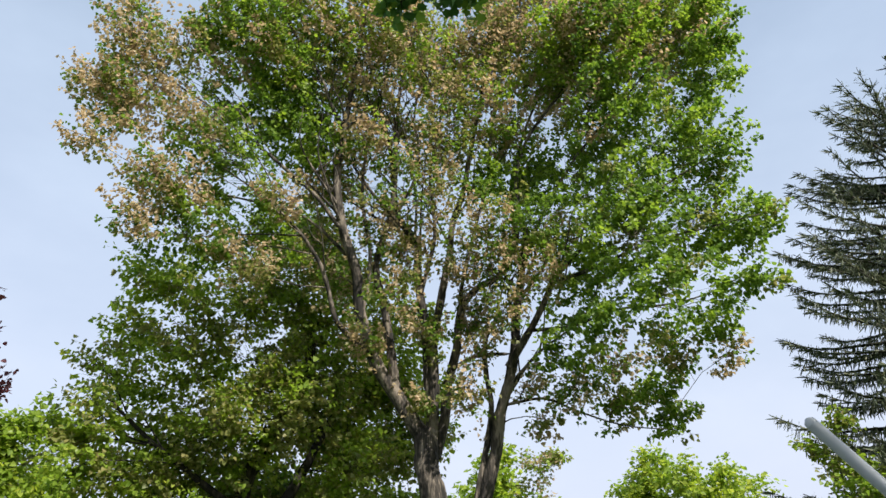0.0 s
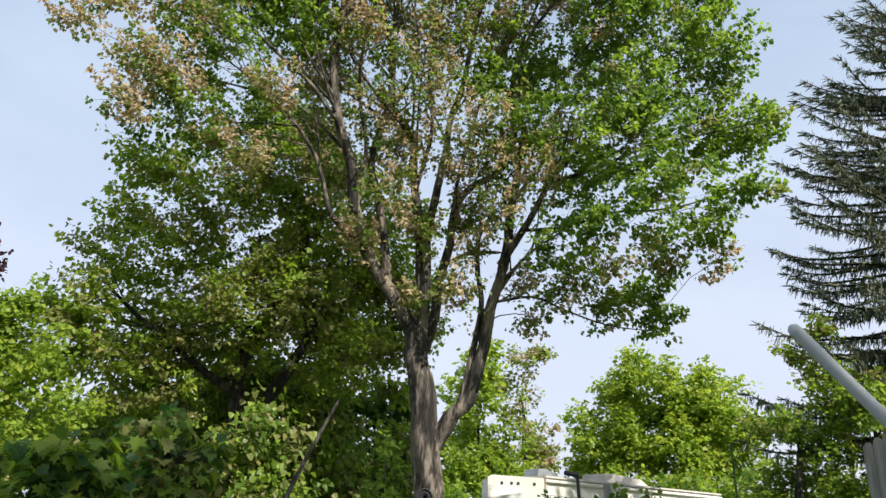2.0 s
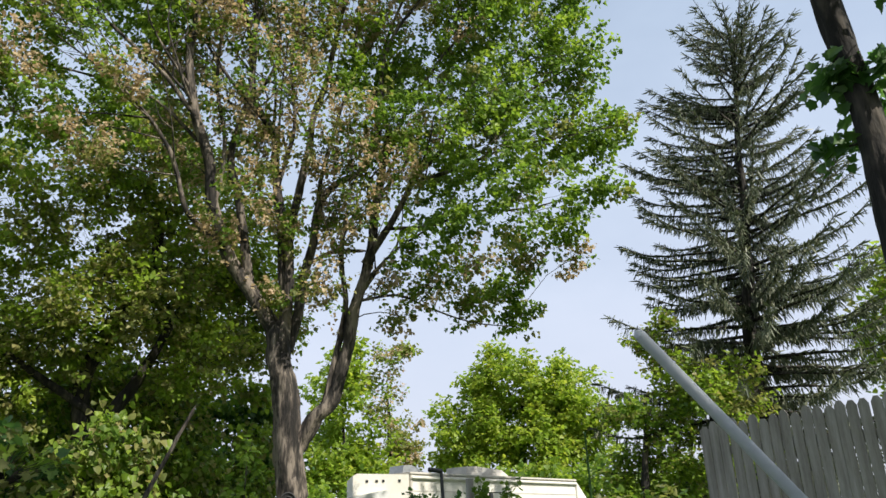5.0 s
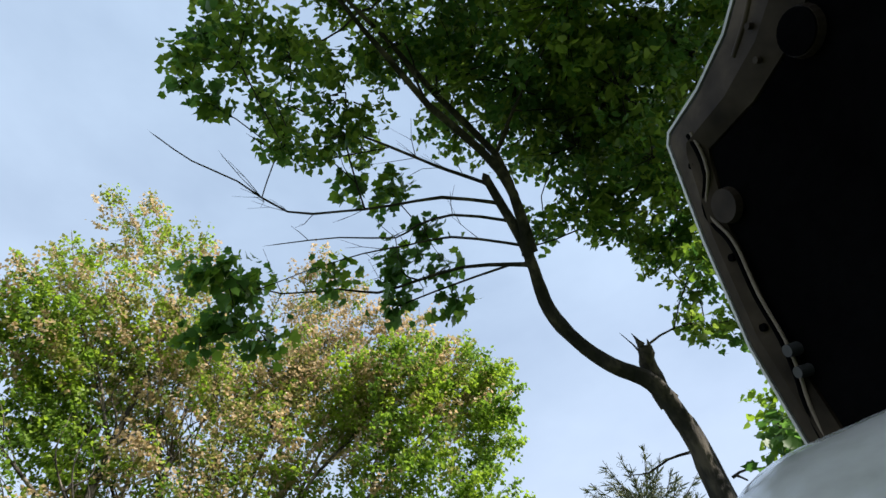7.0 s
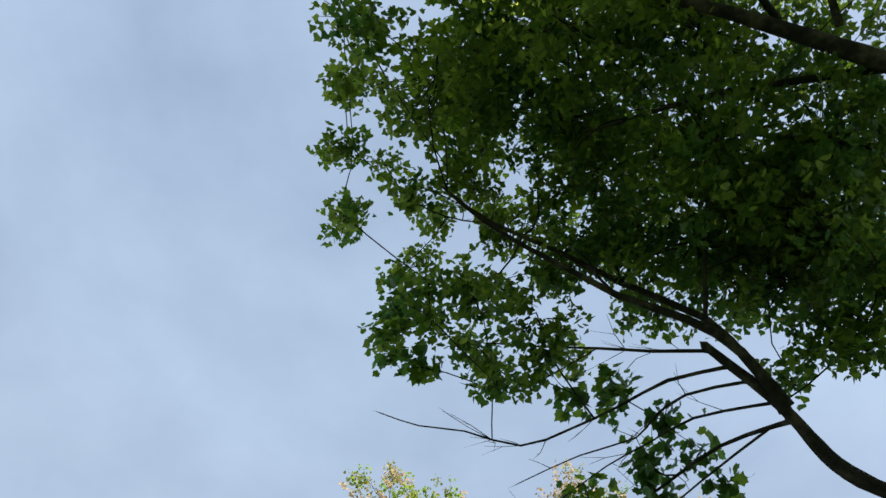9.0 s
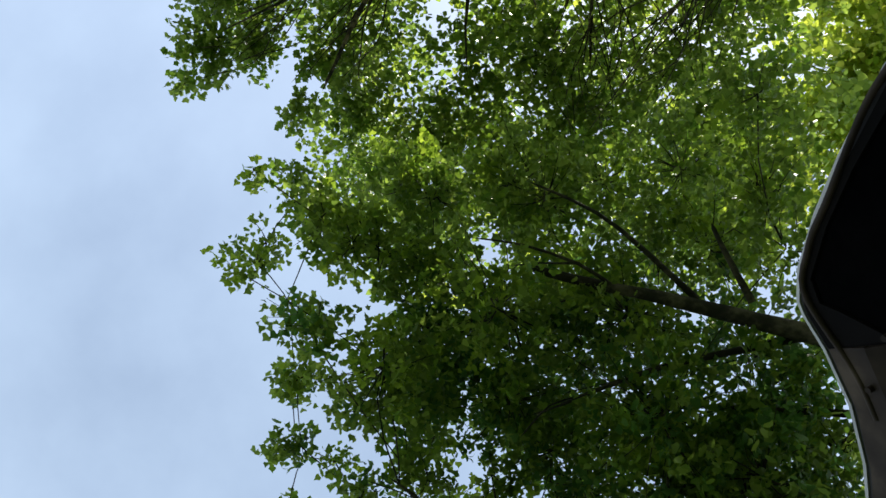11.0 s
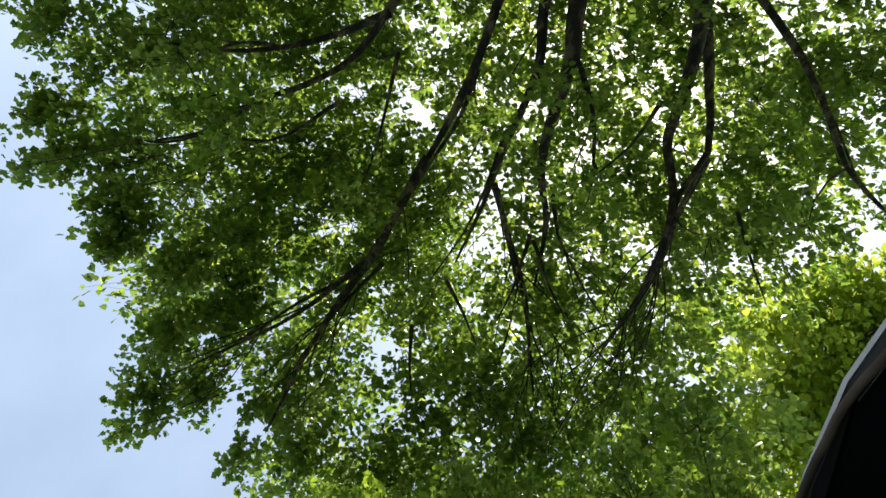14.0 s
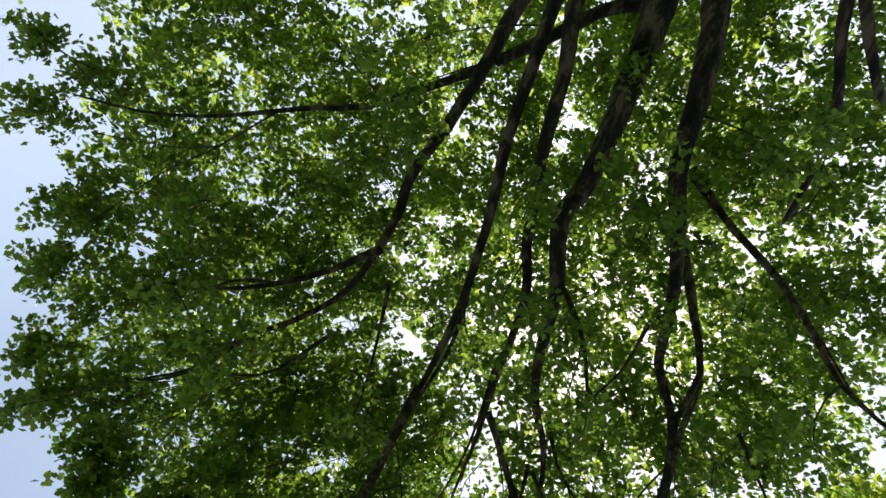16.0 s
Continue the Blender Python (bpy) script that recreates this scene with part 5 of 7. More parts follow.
limb("branch", stems, [(6.01, -4.83, 6.67), (6.23, -4.15, 6.94), (6.34, -3.61, 7.16), (6.44, -3.32, 7.20)], 0.032, 0.009)
limb("branch", stems, [(1.72, -6.51, 7.80), (1.41, -5.84, 8.43), (1.08, -5.31, 8.85), (0.67, -5.01, 9.08)], 0.032, 0.009)
limb("branch", stems, [(0.93, -6.18, 8.24), (0.26, -5.93, 8.48), (-0.22, -5.92, 8.50), (-0.66, -6.05, 8.37)], 0.032, 0.009)
limb("branch", stems, [(-0.23, -6.24, 8.24), (-0.80, -6.00, 8.39), (-1.20, -5.93, 8.40), (-1.50, -5.95, 8.32)], 0.032, 0.009)
limb("branch", stems, [(3.43, -4.76, 8.52), (3.43, -4.20, 8.83), (3.61, -3.55, 9.05), (3.75, -3.17, 9.14)], 0.032, 0.009)
limb("branch", stems, [(2.92, -5.44, 8.28), (2.62, -4.93, 8.73), (2.27, -4.51, 9.08), (1.85, -4.15, 9.36)], 0.032, 0.009)
limb("branch", stems, [(2.68, -6.15, 7.82), (2.36, -5.70, 8.30), (1.87, -5.29, 8.72), (1.36, -4.77, 9.14), (0.92, -4.33, 9.43), (0.32, -3.76, 9.73), (-0.03, -3.34, 9.89)], 0.032, 0.009)
limb("branch", stems, [(3.10, -4.30, 8.92), (2.81, -3.78, 9.26), (2.54, -3.45, 9.49)], 0.032, 0.009)
limb("branch", stems, [(1.98, -4.05, 9.38), (2.13, -3.61, 9.53), (2.22, -3.25, 9.65)], 0.032, 0.009)
limb("branch", stems, [(1.47, -3.62, 9.67), (1.36, -3.16, 9.85), (1.32, -2.75, 9.99)], 0.032, 0.009)
canopy += [(-1.0, -12.5, 6.6, 1.15), (0.1, -11.0, 6.1, 0.78), (1.0, -10.0, 5.4, 0.95), (1.8, -11.5, 5.7, 0.97), (2.6, -12.4, 6.1, 0.96), (3.4, -9.7, 4.9, 0.93), (5.0, -11.6, 5.7, 0.85), (5.7, -11.4, 5.7, 1.20), (6.4, -10.1, 5.7, 0.99), (7.6, -10.4, 5.9, 1.12), (7.0, -8.0, 4.2, 0.81), (8.2, -8.9, 4.5, 0.89), (8.1, -7.6, 4.3, 0.83), (-0.8, -10.8, 6.6, 0.87), (0.0, -9.6, 5.6, 0.94), (1.0, -11.6, 7.3, 0.84), (1.4, -9.4, 5.9, 0.68), (2.6, -11.2, 7.3, 0.90), (3.8, -9.7, 6.4, 0.85), (4.9, -10.6, 6.9, 0.86)]
canopy += [(6.3, -10.7, 7.0, 0.88), (6.6, -10.6, 6.5, 1.08), (6.5, -8.3, 5.7, 0.90), (6.8, -7.8, 4.9, 0.72), (7.3, -6.7, 4.9, 0.72), (8.3, -6.8, 4.6, 0.84), (-1.1, -10.1, 7.4, 0.90), (-0.6, -10.2, 7.6, 0.78), (1.1, -11.8, 7.9, 1.13), (1.7, -10.0, 7.5, 0.79), (2.3, -9.9, 7.5, 0.86), (3.9, -9.5, 7.3, 1.07), (4.2, -9.0, 6.9, 0.87), (6.1, -10.7, 7.5, 1.01), (6.2, -8.3, 6.4, 0.89), (7.4, -9.5, 6.9, 1.13), (8.0, -8.3, 6.7, 1.07), (8.9, -7.7, 6.3, 0.94), (9.2, -7.5, 5.9, 1.07), (-1.5, -9.9, 8.5, 1.00)]
canopy += [(-0.8, -10.4, 8.5, 0.90), (0.6, -10.5, 9.0, 1.06), (1.6, -10.6, 8.9, 1.10), (2.5, -9.9, 8.7, 1.11), (3.9, -9.1, 8.3, 0.95), (4.2, -8.9, 8.1, 1.07), (5.0, -7.8, 7.1, 0.92), (6.3, -8.0, 7.3, 0.96), (7.5, -8.2, 7.7, 1.03), (7.7, -8.1, 7.0, 0.95), (7.1, -6.1, 6.0, 0.85), (7.9, -6.0, 5.6, 0.71), (-1.3, -8.3, 7.5, 0.73), (-0.5, -9.6, 9.0, 0.99), (0.3, -8.9, 8.9, 0.75), (1.4, -10.1, 9.6, 0.89), (2.1, -8.2, 7.7, 0.86), (4.0, -9.9, 9.6, 1.08), (4.9, -8.7, 8.8, 1.07), (5.3, -8.5, 8.3, 0.98)]
canopy += [(6.2, -7.0, 8.0, 0.93), (7.3, -7.5, 7.6, 0.82), (8.6, -7.8, 8.0, 1.08), (7.7, -6.1, 6.9, 0.80), (10.1, -6.5, 7.4, 1.20), (-1.3, -8.8, 9.3, 1.09), (-0.6, -8.8, 9.4, 1.09), (0.3, -9.0, 9.9, 0.84), (1.5, -9.4, 10.3, 1.12), (2.2, -9.4, 10.7, 0.96), (3.3, -7.4, 8.5, 0.78), (4.7, -7.7, 9.0, 0.96), (4.8, -6.6, 8.2, 0.90), (6.0, -6.8, 8.3, 0.90), (6.5, -6.5, 8.3, 0.88), (7.2, -5.7, 7.7, 0.73), (8.2, -5.7, 8.2, 1.07), (8.7, -5.6, 7.9, 0.93), (-1.5, -8.9, 11.2, 1.03), (-0.6, -7.4, 9.3, 0.96)]
canopy += [(0.2, -8.5, 11.3, 0.87), (1.6, -8.4, 10.9, 0.93), (2.7, -7.9, 10.1, 0.94), (3.4, -7.7, 10.2, 0.84), (4.9, -7.9, 10.4, 0.92), (5.6, -7.0, 10.3, 0.83), (5.4, -5.2, 8.5, 0.87), (7.9, -6.8, 9.9, 1.10), (8.5, -6.4, 9.5, 0.96), (7.1, -4.8, 7.9, 0.82), (8.4, -4.9, 7.6, 0.78), (-2.0, -8.1, 10.9, 1.02), (-0.4, -7.1, 10.1, 0.86), (0.3, -7.0, 10.4, 1.03), (0.9, -7.2, 11.3, 0.85), (2.2, -6.8, 11.3, 0.98), (3.1, -7.1, 11.4, 0.91), (4.0, -6.4, 10.0, 0.82), (5.4, -6.4, 10.5, 1.04), (4.9, -5.1, 9.2, 0.72)]
canopy += [(6.7, -5.4, 9.5, 1.04), (7.6, -5.1, 10.1, 0.83), (8.1, -5.2, 9.4, 1.13), (-1.3, -6.6, 10.5, 0.93), (-0.9, -6.4, 10.7, 0.93), (0.1, -7.0, 11.5, 1.08), (1.3, -6.3, 11.3, 1.05), (2.0, -5.9, 11.0, 0.98), (2.4, -5.5, 9.7, 0.73), (3.6, -4.8, 9.5, 0.87), (4.6, -5.0, 10.8, 0.95), (5.1, -4.7, 9.5, 0.74), (5.7, -4.3, 9.3, 0.95), (6.6, -4.2, 9.3, 0.77), (-1.8, -5.9, 12.1, 0.85), (-0.9, -5.2, 10.6, 0.91), (-0.1, -5.4, 10.3, 0.75)]
canopy += [(0.8, -5.0, 11.3, 0.84), (2.0, -5.8, 12.3, 1.07), (2.9, -6.0, 12.9, 1.11), (3.3, -4.2, 10.0, 0.93), (3.7, -3.9, 10.1, 0.79), (5.2, -3.8, 10.7, 0.90), (6.0, -4.3, 10.6, 1.05), (6.3, -3.3, 8.8, 0.74)]
canopy += [(-0.5, -4.4, 12.0, 0.86), (0.5, -4.5, 12.0, 0.79), (2.0, -3.6, 11.0, 0.90), (2.6, -3.9, 12.1, 0.90), (4.3, -3.8, 12.8, 1.05), (4.4, -3.0, 10.4, 0.89), (6.0, -3.4, 11.7, 0.83), (-0.1, -3.1, 10.8, 0.69), (0.5, -3.7, 12.4, 0.88), (1.4, -3.0, 10.7, 0.82), (2.3, -2.7, 10.8, 0.75), (3.8, -2.8, 12.0, 0.96), (5.1, -2.2, 11.7, 0.97), (6.3, -2.1, 12.6, 1.04), (-0.4, -2.5, 13.5, 0.89), (0.4, -2.4, 11.3, 0.70), (1.2, -1.8, 11.0, 0.72), (2.4, -1.6, 10.8, 0.66), (3.8, -2.1, 13.6, 1.10), (4.5, -1.5, 11.2, 0.83)]
canopy += [(5.9, -1.7, 12.3, 0.99), (-0.4, -1.7, 11.5, 0.81), (0.5, -1.5, 13.6, 1.08), (1.1, -1.4, 12.5, 0.98), (2.7, -1.1, 13.9, 1.07), (3.0, -0.3, 10.9, 0.80), (5.2, -0.6, 13.3, 0.87), (5.4, -0.3, 12.8, 0.97)]
edge += [(2.4, -2.8, 10.3, 0.60), (3.2, -2.0, 11.0, 0.64), (1.8, -2.2, 11.2, 0.64), (3.8, -2.2, 10.1, 0.61), (2.6, -1.3, 10.9, 0.58), (0.8, -2.2, 11.0, 0.58), (1.3, -1.3, 11.3, 0.59)]
edge += [(1.0, -8.0, 8.4, 0.58), (1.6, -7.5, 8.8, 0.58), (2.1, -8.0, 8.3, 0.49), (1.4, -8.5, 7.8, 0.49), (0.4, -7.6, 8.9, 0.49)]
near += [(1.8, -6.3, 5.3, 0.32), (3.0, -5.6, 5.7, 0.40), (1.7, -7.0, 6.0, 0.49), (4.6, -3.9, 6.0, 0.33), (4.6, -4.4, 5.6, 0.27), (-0.5, -5.0, 7.0, 0.43), (5.0, -5.6, 5.7, 0.43), (3.0, -3.7, 6.8, 0.32), (2.6, -5.1, 6.8, 0.31), (1.4, -7.1, 4.8, 0.33), (2.5, -5.2, 7.8, 0.38), (4.5, -3.2, 7.4, 0.42), (2.7, -4.4, 7.6, 0.35), (3.6, -4.6, 6.0, 0.31), (-0.4, -6.8, 6.4, 0.41), (4.0, -5.4, 5.3, 0.44), (4.3, -6.4, 4.7, 0.43), (5.4, -3.0, 7.1, 0.43), (4.2, -4.5, 6.6, 0.32), (5.3, -5.2, 4.9, 0.46)]
near += [(1.9, -6.8, 4.5, 0.33), (3.5, -3.7, 7.7, 0.46), (1.9, -7.0, 5.2, 0.41), (4.0, -5.1, 5.5, 0.42), (1.3, -7.1, 6.2, 0.42), (0.0, -5.3, 6.9, 0.40), (-0.7, -6.2, 7.2, 0.46), (4.3, -5.2, 5.9, 0.36), (5.4, -5.0, 5.1, 0.34), (5.2, -4.7, 4.3, 0.27), (2.9, -4.7, 6.5, 0.30), (3.3, -4.9, 7.2, 0.42), (-0.7, -6.6, 7.0, 0.47), (1.1, -4.8, 8.3, 0.43)]
edge += [(-2.2, -9.2, 5.6, 0.39), (-2.4, -9.3, 6.8, 0.50), (-2.1, -8.5, 7.8, 0.54), (-2.5, -7.6, 7.9, 0.32), (-2.5, -7.0, 8.8, 0.48), (-2.6, -6.4, 9.2, 0.28), (-2.1, -5.8, 10.0, 0.57), (-1.6, -9.6, 6.4, 0.58), (-1.6, -7.3, 8.2, 0.58), (-1.7, -6.2, 9.0, 0.58)]
edge += [(-1.9, -7.8, 7.4, 0.46), (-2.4, -7.8, 8.3, 0.49), (-2.8, -6.9, 8.8, 0.32), (-2.3, -6.2, 8.9, 0.46), (-2.0, -5.8, 9.6, 0.47), (-2.2, -5.4, 9.7, 0.24), (-1.3, -5.2, 10.2, 0.36), (-1.8, -4.3, 10.7, 0.45), (-1.9, -3.4, 10.3, 0.46), (-1.1, -4.4, 10.0, 0.38), (-1.4, -3.9, 11.0, 0.57), (-0.6, -4.8, 10.3, 0.47)]
edge += [(-2.7, -5.9, 8.5, 0.26), (-2.0, -5.9, 9.6, 0.48), (-2.2, -5.5, 9.7, 0.22), (-1.3, -4.9, 9.6, 0.45), (-1.5, -4.4, 10.2, 0.42), (-2.0, -3.7, 10.3, 0.32), (-2.3, -3.2, 10.6, 0.23), (-1.4, -3.5, 10.9, 0.36), (-0.9, -2.6, 10.4, 0.33), (-0.5, -5.1, 9.4, 0.44), (-0.8, -4.5, 10.6, 0.56), (-0.4, -3.4, 10.6, 0.46), (-0.3, -2.6, 11.2, 0.47)]
upper += [(-0.8, -13.8, 7.0, 1.50), (0.6, -13.2, 6.3, 1.17), (2.2, -14.2, 7.1, 1.26), (4.3, -13.6, 7.0, 1.53), (6.2, -13.4, 7.0, 1.51), (6.4, -12.1, 5.7, 1.15), (8.4, -12.1, 6.0, 1.49), (9.0, -10.9, 5.4, 1.36), (-1.1, -13.5, 8.4, 1.35), (0.7, -12.3, 8.1, 1.46), (2.5, -12.3, 7.9, 1.22), (4.2, -13.5, 8.3, 1.54), (5.6, -12.7, 7.8, 1.40), (7.1, -11.2, 7.3, 1.26), (8.5, -10.7, 7.0, 1.18), (9.1, -9.9, 6.7, 1.16), (-1.2, -12.5, 9.5, 1.57), (0.5, -11.9, 9.7, 1.19), (2.5, -12.1, 9.0, 1.45), (3.5, -11.9, 9.1, 1.33)]
upper += [(5.9, -12.3, 9.3, 1.34), (6.8, -10.5, 8.6, 1.17), (8.1, -9.2, 8.0, 1.29), (9.6, -9.3, 8.2, 1.36), (-0.7, -10.6, 10.2, 1.34), (0.1, -11.8, 11.5, 1.40), (2.6, -11.5, 11.8, 1.41), (4.2, -10.9, 11.3, 1.28), (5.1, -9.7, 10.4, 1.50), (6.7, -9.6, 9.7, 1.32), (8.4, -9.1, 9.3, 1.23), (9.7, -9.0, 9.6, 1.60), (-1.5, -11.2, 12.2, 1.59), (0.5, -11.0, 12.4, 1.34), (2.4, -10.1, 11.6, 1.23), (3.5, -9.8, 12.5, 1.37), (5.1, -9.4, 12.0, 1.59), (6.4, -8.8, 11.0, 1.40), (8.5, -8.4, 11.4, 1.48), (9.2, -7.3, 10.4, 1.28)]
upper += [(-1.2, -9.5, 13.0, 1.40), (-0.3, -8.8, 13.1, 1.34), (1.9, -8.4, 13.2, 1.19), (2.8, -7.9, 12.2, 1.22), (5.1, -8.4, 13.4, 1.51), (6.8, -7.7, 13.0, 1.53), (7.7, -5.9, 11.4, 1.23), (9.7, -6.4, 11.2, 1.39), (-1.4, -7.6, 13.3, 1.49), (0.0, -7.2, 13.7, 1.20), (1.6, -7.2, 13.9, 1.24), (2.7, -7.0, 13.1, 1.24), (5.3, -6.8, 13.9, 1.33), (6.5, -6.2, 13.2, 1.52), (7.2, -5.2, 12.4, 1.23), (-1.8, -6.9, 14.3, 1.47), (-0.5, -6.6, 14.3, 1.49), (1.7, -5.9, 13.7, 1.33), (3.0, -5.3, 14.0, 1.36)]
upper += [(5.0, -5.5, 14.4, 1.22), (5.7, -5.2, 14.1, 1.38), (7.5, -4.1, 13.6, 1.22)]
upper += [(0.4, -6.4, 14.4, 1.47), (2.4, -5.5, 14.0, 1.18), (3.4, -4.8, 13.8, 1.18), (5.4, -5.4, 14.1, 1.35), (6.9, -4.7, 13.3, 1.22), (-0.1, -4.7, 15.2, 1.37), (2.2, -4.0, 15.0, 1.41), (3.5, -3.3, 14.2, 1.21), (4.8, -3.4, 14.1, 1.47), (6.3, -2.7, 13.3, 1.46), (8.2, -2.6, 13.4, 1.23), (0.2, -2.9, 16.5, 1.26), (1.4, -2.3, 15.1, 1.40), (3.0, -2.2, 14.5, 1.13), (4.7, -1.7, 14.0, 1.42), (6.4, -1.8, 14.9, 1.59), (7.7, -0.9, 13.5, 1.19), (-0.5, -1.6, 15.3, 1.35), (1.0, -1.0, 16.7, 1.62)]
upper += [(2.8, -0.9, 14.8, 1.39), (4.6, -0.5, 15.2, 1.56), (6.3, -0.1, 15.5, 1.47), (7.6, 0.2, 14.7, 1.44)]
sunny += [(10.9, -5.6, 17.4, 1.22), (11.6, -3.9, 18.5, 1.59), (11.7, -2.3, 18.5, 1.42), (10.4, -1.6, 18.7, 1.53), (13.0, -4.8, 16.6, 1.56), (11.5, -0.2, 18.3, 1.39), (9.9, -2.6, 19.4, 1.25), (9.5, -1.0, 19.9, 1.42), (13.4, -5.4, 15.4, 1.22), (12.9, -3.0, 16.4, 1.36), (12.2, -5.1, 17.7, 0.95), (12.5, -3.3, 17.3, 1.24)]
sunny += [(12.1, -4.1, 15.6, 1.16), (11.8, -3.4, 17.1, 0.98), (12.7, -2.6, 16.5, 1.20), (12.1, -5.2, 15.5, 0.58), (11.1, -3.8, 17.0, 0.59), (11.6, -2.2, 16.9, 0.89), (13.2, -4.3, 15.5, 1.34)]
sunny += [(12.1, -3.8, 15.8, 1.16), (11.4, -3.5, 17.5, 0.83), (12.8, -2.8, 16.4, 1.20), (11.8, -4.8, 15.9, 0.58), (13.5, -4.1, 15.0, 1.18), (11.6, -2.3, 16.9, 1.18), (10.5, -2.8, 17.9, 0.75)]
side_branches(stems, 11, 1.8, crown=canopy + edge)
canopy += [(0.9, -6.4, 9.6, 0.80), (1.3, -7.2, 10.2, 0.80), (0.3, -6.6, 9.9, 0.80), (1.0, -5.6, 10.3, 0.80), (0.2, -5.8, 10.4, 0.80), (1.9, -6.4, 10.1, 0.70), (1.5, -5.2, 10.6, 0.70)]
foliage(stems, canopy, 0.95, 0.094, [LEAF_THIN, LEAF_GREEN, LEAF_LIME], (0.3, 0.1), per=30, lift=0.0, long=5.0)
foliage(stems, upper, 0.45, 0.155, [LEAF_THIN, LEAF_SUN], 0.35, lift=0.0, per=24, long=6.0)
foliage(stems, near, 0.9, 0.08, [LEAF_THIN, LEAF_GREEN], 0.4, big=2, lift=0.0, per=20)
foliage(stems, edge, 1.7, 0.085, [LEAF_THIN, LEAF_GREEN], 0.4, big=2, lift=0.0, per=20)
sunny_tree = thing('sunny_tree', (13.5, -4.6, 0), 'yellow-green tree beyond the many-stemmed maple', 'tree')
limb('trunk', sunny_tree, [(13.5, -4.6, -0.1), (13.2, -4.4, 7.0), (12.7, -4.0, 12.0), (12.0, -3.7, 17.0)], 0.26, 0.05)
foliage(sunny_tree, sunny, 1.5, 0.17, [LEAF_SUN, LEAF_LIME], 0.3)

# ---- spruce
spruce = thing("spruce_tree", (13.2, 17.0, 0), "tall ragged spruce with drooping grey-green boughs", "tree")
SP_BASE, SP_TOP = np.array((10.79, 16.32, 0.0)), np.array((11.96, 15.46, 14.0))
sp_axis = SP_TOP - SP_BASE
limb("trunk", spruce, [SP_BASE - sp_axis * 0.01, SP_BASE + sp_axis * 0.35, SP_BASE + sp_axis * 0.7, SP_TOP], 0.30, 0.02, BARK_DARK)
bv, bf, boff = [], [], 0
n_at, n_tip, n_size = [], [], []
h = 0.10
while h < 0.985:
    reach = 4.1 * (1 - h) ** 0.38 * (0.5 + 0.5 * min(1, h / 0.15))
    for k in range(int(rng.integers(6, 10))):
        a = rng.uniform(0, 2 * pi)
        ln = reach * rng.uniform(0.72, 1.12)
        way = np.array((cos(a), sin(a), 0))
        rise = 0.10 + 0.75 * h ** 1.5
        s0 = SP_BASE + sp_axis * (h + rng.uniform(-0.012, 0.012))
        ctrl = [s0, s0 + way * ln * 0.35 + np.array((0, 0, ln * (rise * 0.35 - 0.10))), s0 + way * ln * 0.72 + np.array((0, 0, ln * (rise * 0.6 - 0.28 * (1 - h)))), s0 + way * ln + np.array((0, 0, ln * (rise - 0.26 * (1 - h))))]
        line = smooth_line(ctrl, 0.2)
        v, f = tube_data(line, np.linspace(0.012 + 0.012 * ln, 0.006, len(line)), 4)
        bv.append(v)
        bf.append(f + boff)
        boff += len(v)
        m = int(ln * 70) + 6
        t = rng.uniform(0.12, 1.0, m)
        pos = line[(t * (len(line) - 1)).astype(int)] + rng.normal(0, 0.05, (m, 3))
        sidew = np.array((-way[1], way[0], 0))
        lean = rng.uniform(-0.8, 0.8, m)
        n_at.append(pos)
        n_tip.append(sidew[None] * lean[:, None] + way[None] * rng.uniform(0.0, 0.6, m)[:, None] + np.array((0, 0, -1.0)) * rng.uniform(0.5, 2.2, m)[:, None] * (1.1 - 0.6 * h))
        n_size.append(rng.uniform(0.14, 0.42, m) * (1.05 - 0.55 * h) * (1 - 0.3 * t))
        m2 = int(ln * 24)
        t = rng.uniform(0.3, 1.0, m2)
        n_at.append(line[(t * (len(line) - 1)).astype(int)])
        n_tip.append(way[None] + sidew[None] * rng.uniform(-0.9, 0.9, m2)[:, None] + np.array((0, 0, 0.15)))
        n_size.append(rng.uniform(0.15, 0.35, m2))
    h += 0.0215 * (1.0 + 0.3 * rng.random())
link_mesh("boughwork", quads_mesh("boughwork", np.vstack(bv), np.vstack(bf)), [BARK_DARK], spruce)["kind"] = "stuff"
n_at, n_tip, n_size = np.vstack(n_at), np.vstack(n_tip), np.concatenate(n_size)
SPRIG = np.array([(0, 0), (0.06, 0.15), (0.05, 0.75), (0, 1.0)])
me = leaf_mesh("crown", n_at, n_tip, rng.normal(0, 1, n_at.shape), n_size, SPRIG, np.zeros(len(n_at), int))
link_mesh("crown", me, [NEEDLE], spruce, smooth=False)

# ---- white vehicle with its hood up
EYE = Vector((0, 0, 0.8))
car = thing("white_car", (0.95, 0.5, 0), "old white car with its hood raised and rust at the edges", "car")


def loft(rings, close_ends=True):
    bm = bmesh.new()
    rows = [[bm.verts.new(p) for p in r] for r in rings]
    n = len(rows[0])
    for a, b in zip(rows, rows[1:]):
        for i in range(n):
            bm.faces.new((a[i], a[(i + 1) % n], b[(i + 1) % n], b[i]))
    if close_ends:
        bm.faces.new(rows[0])
        bm.faces.new(rows[-1])
    return bm


NOSE = Vector((0.348, 0.249, 0.784))
BACK = Vector((0.80, 0.60, 0.0))
ACROSS = Vector((0.60, -0.80, 0))


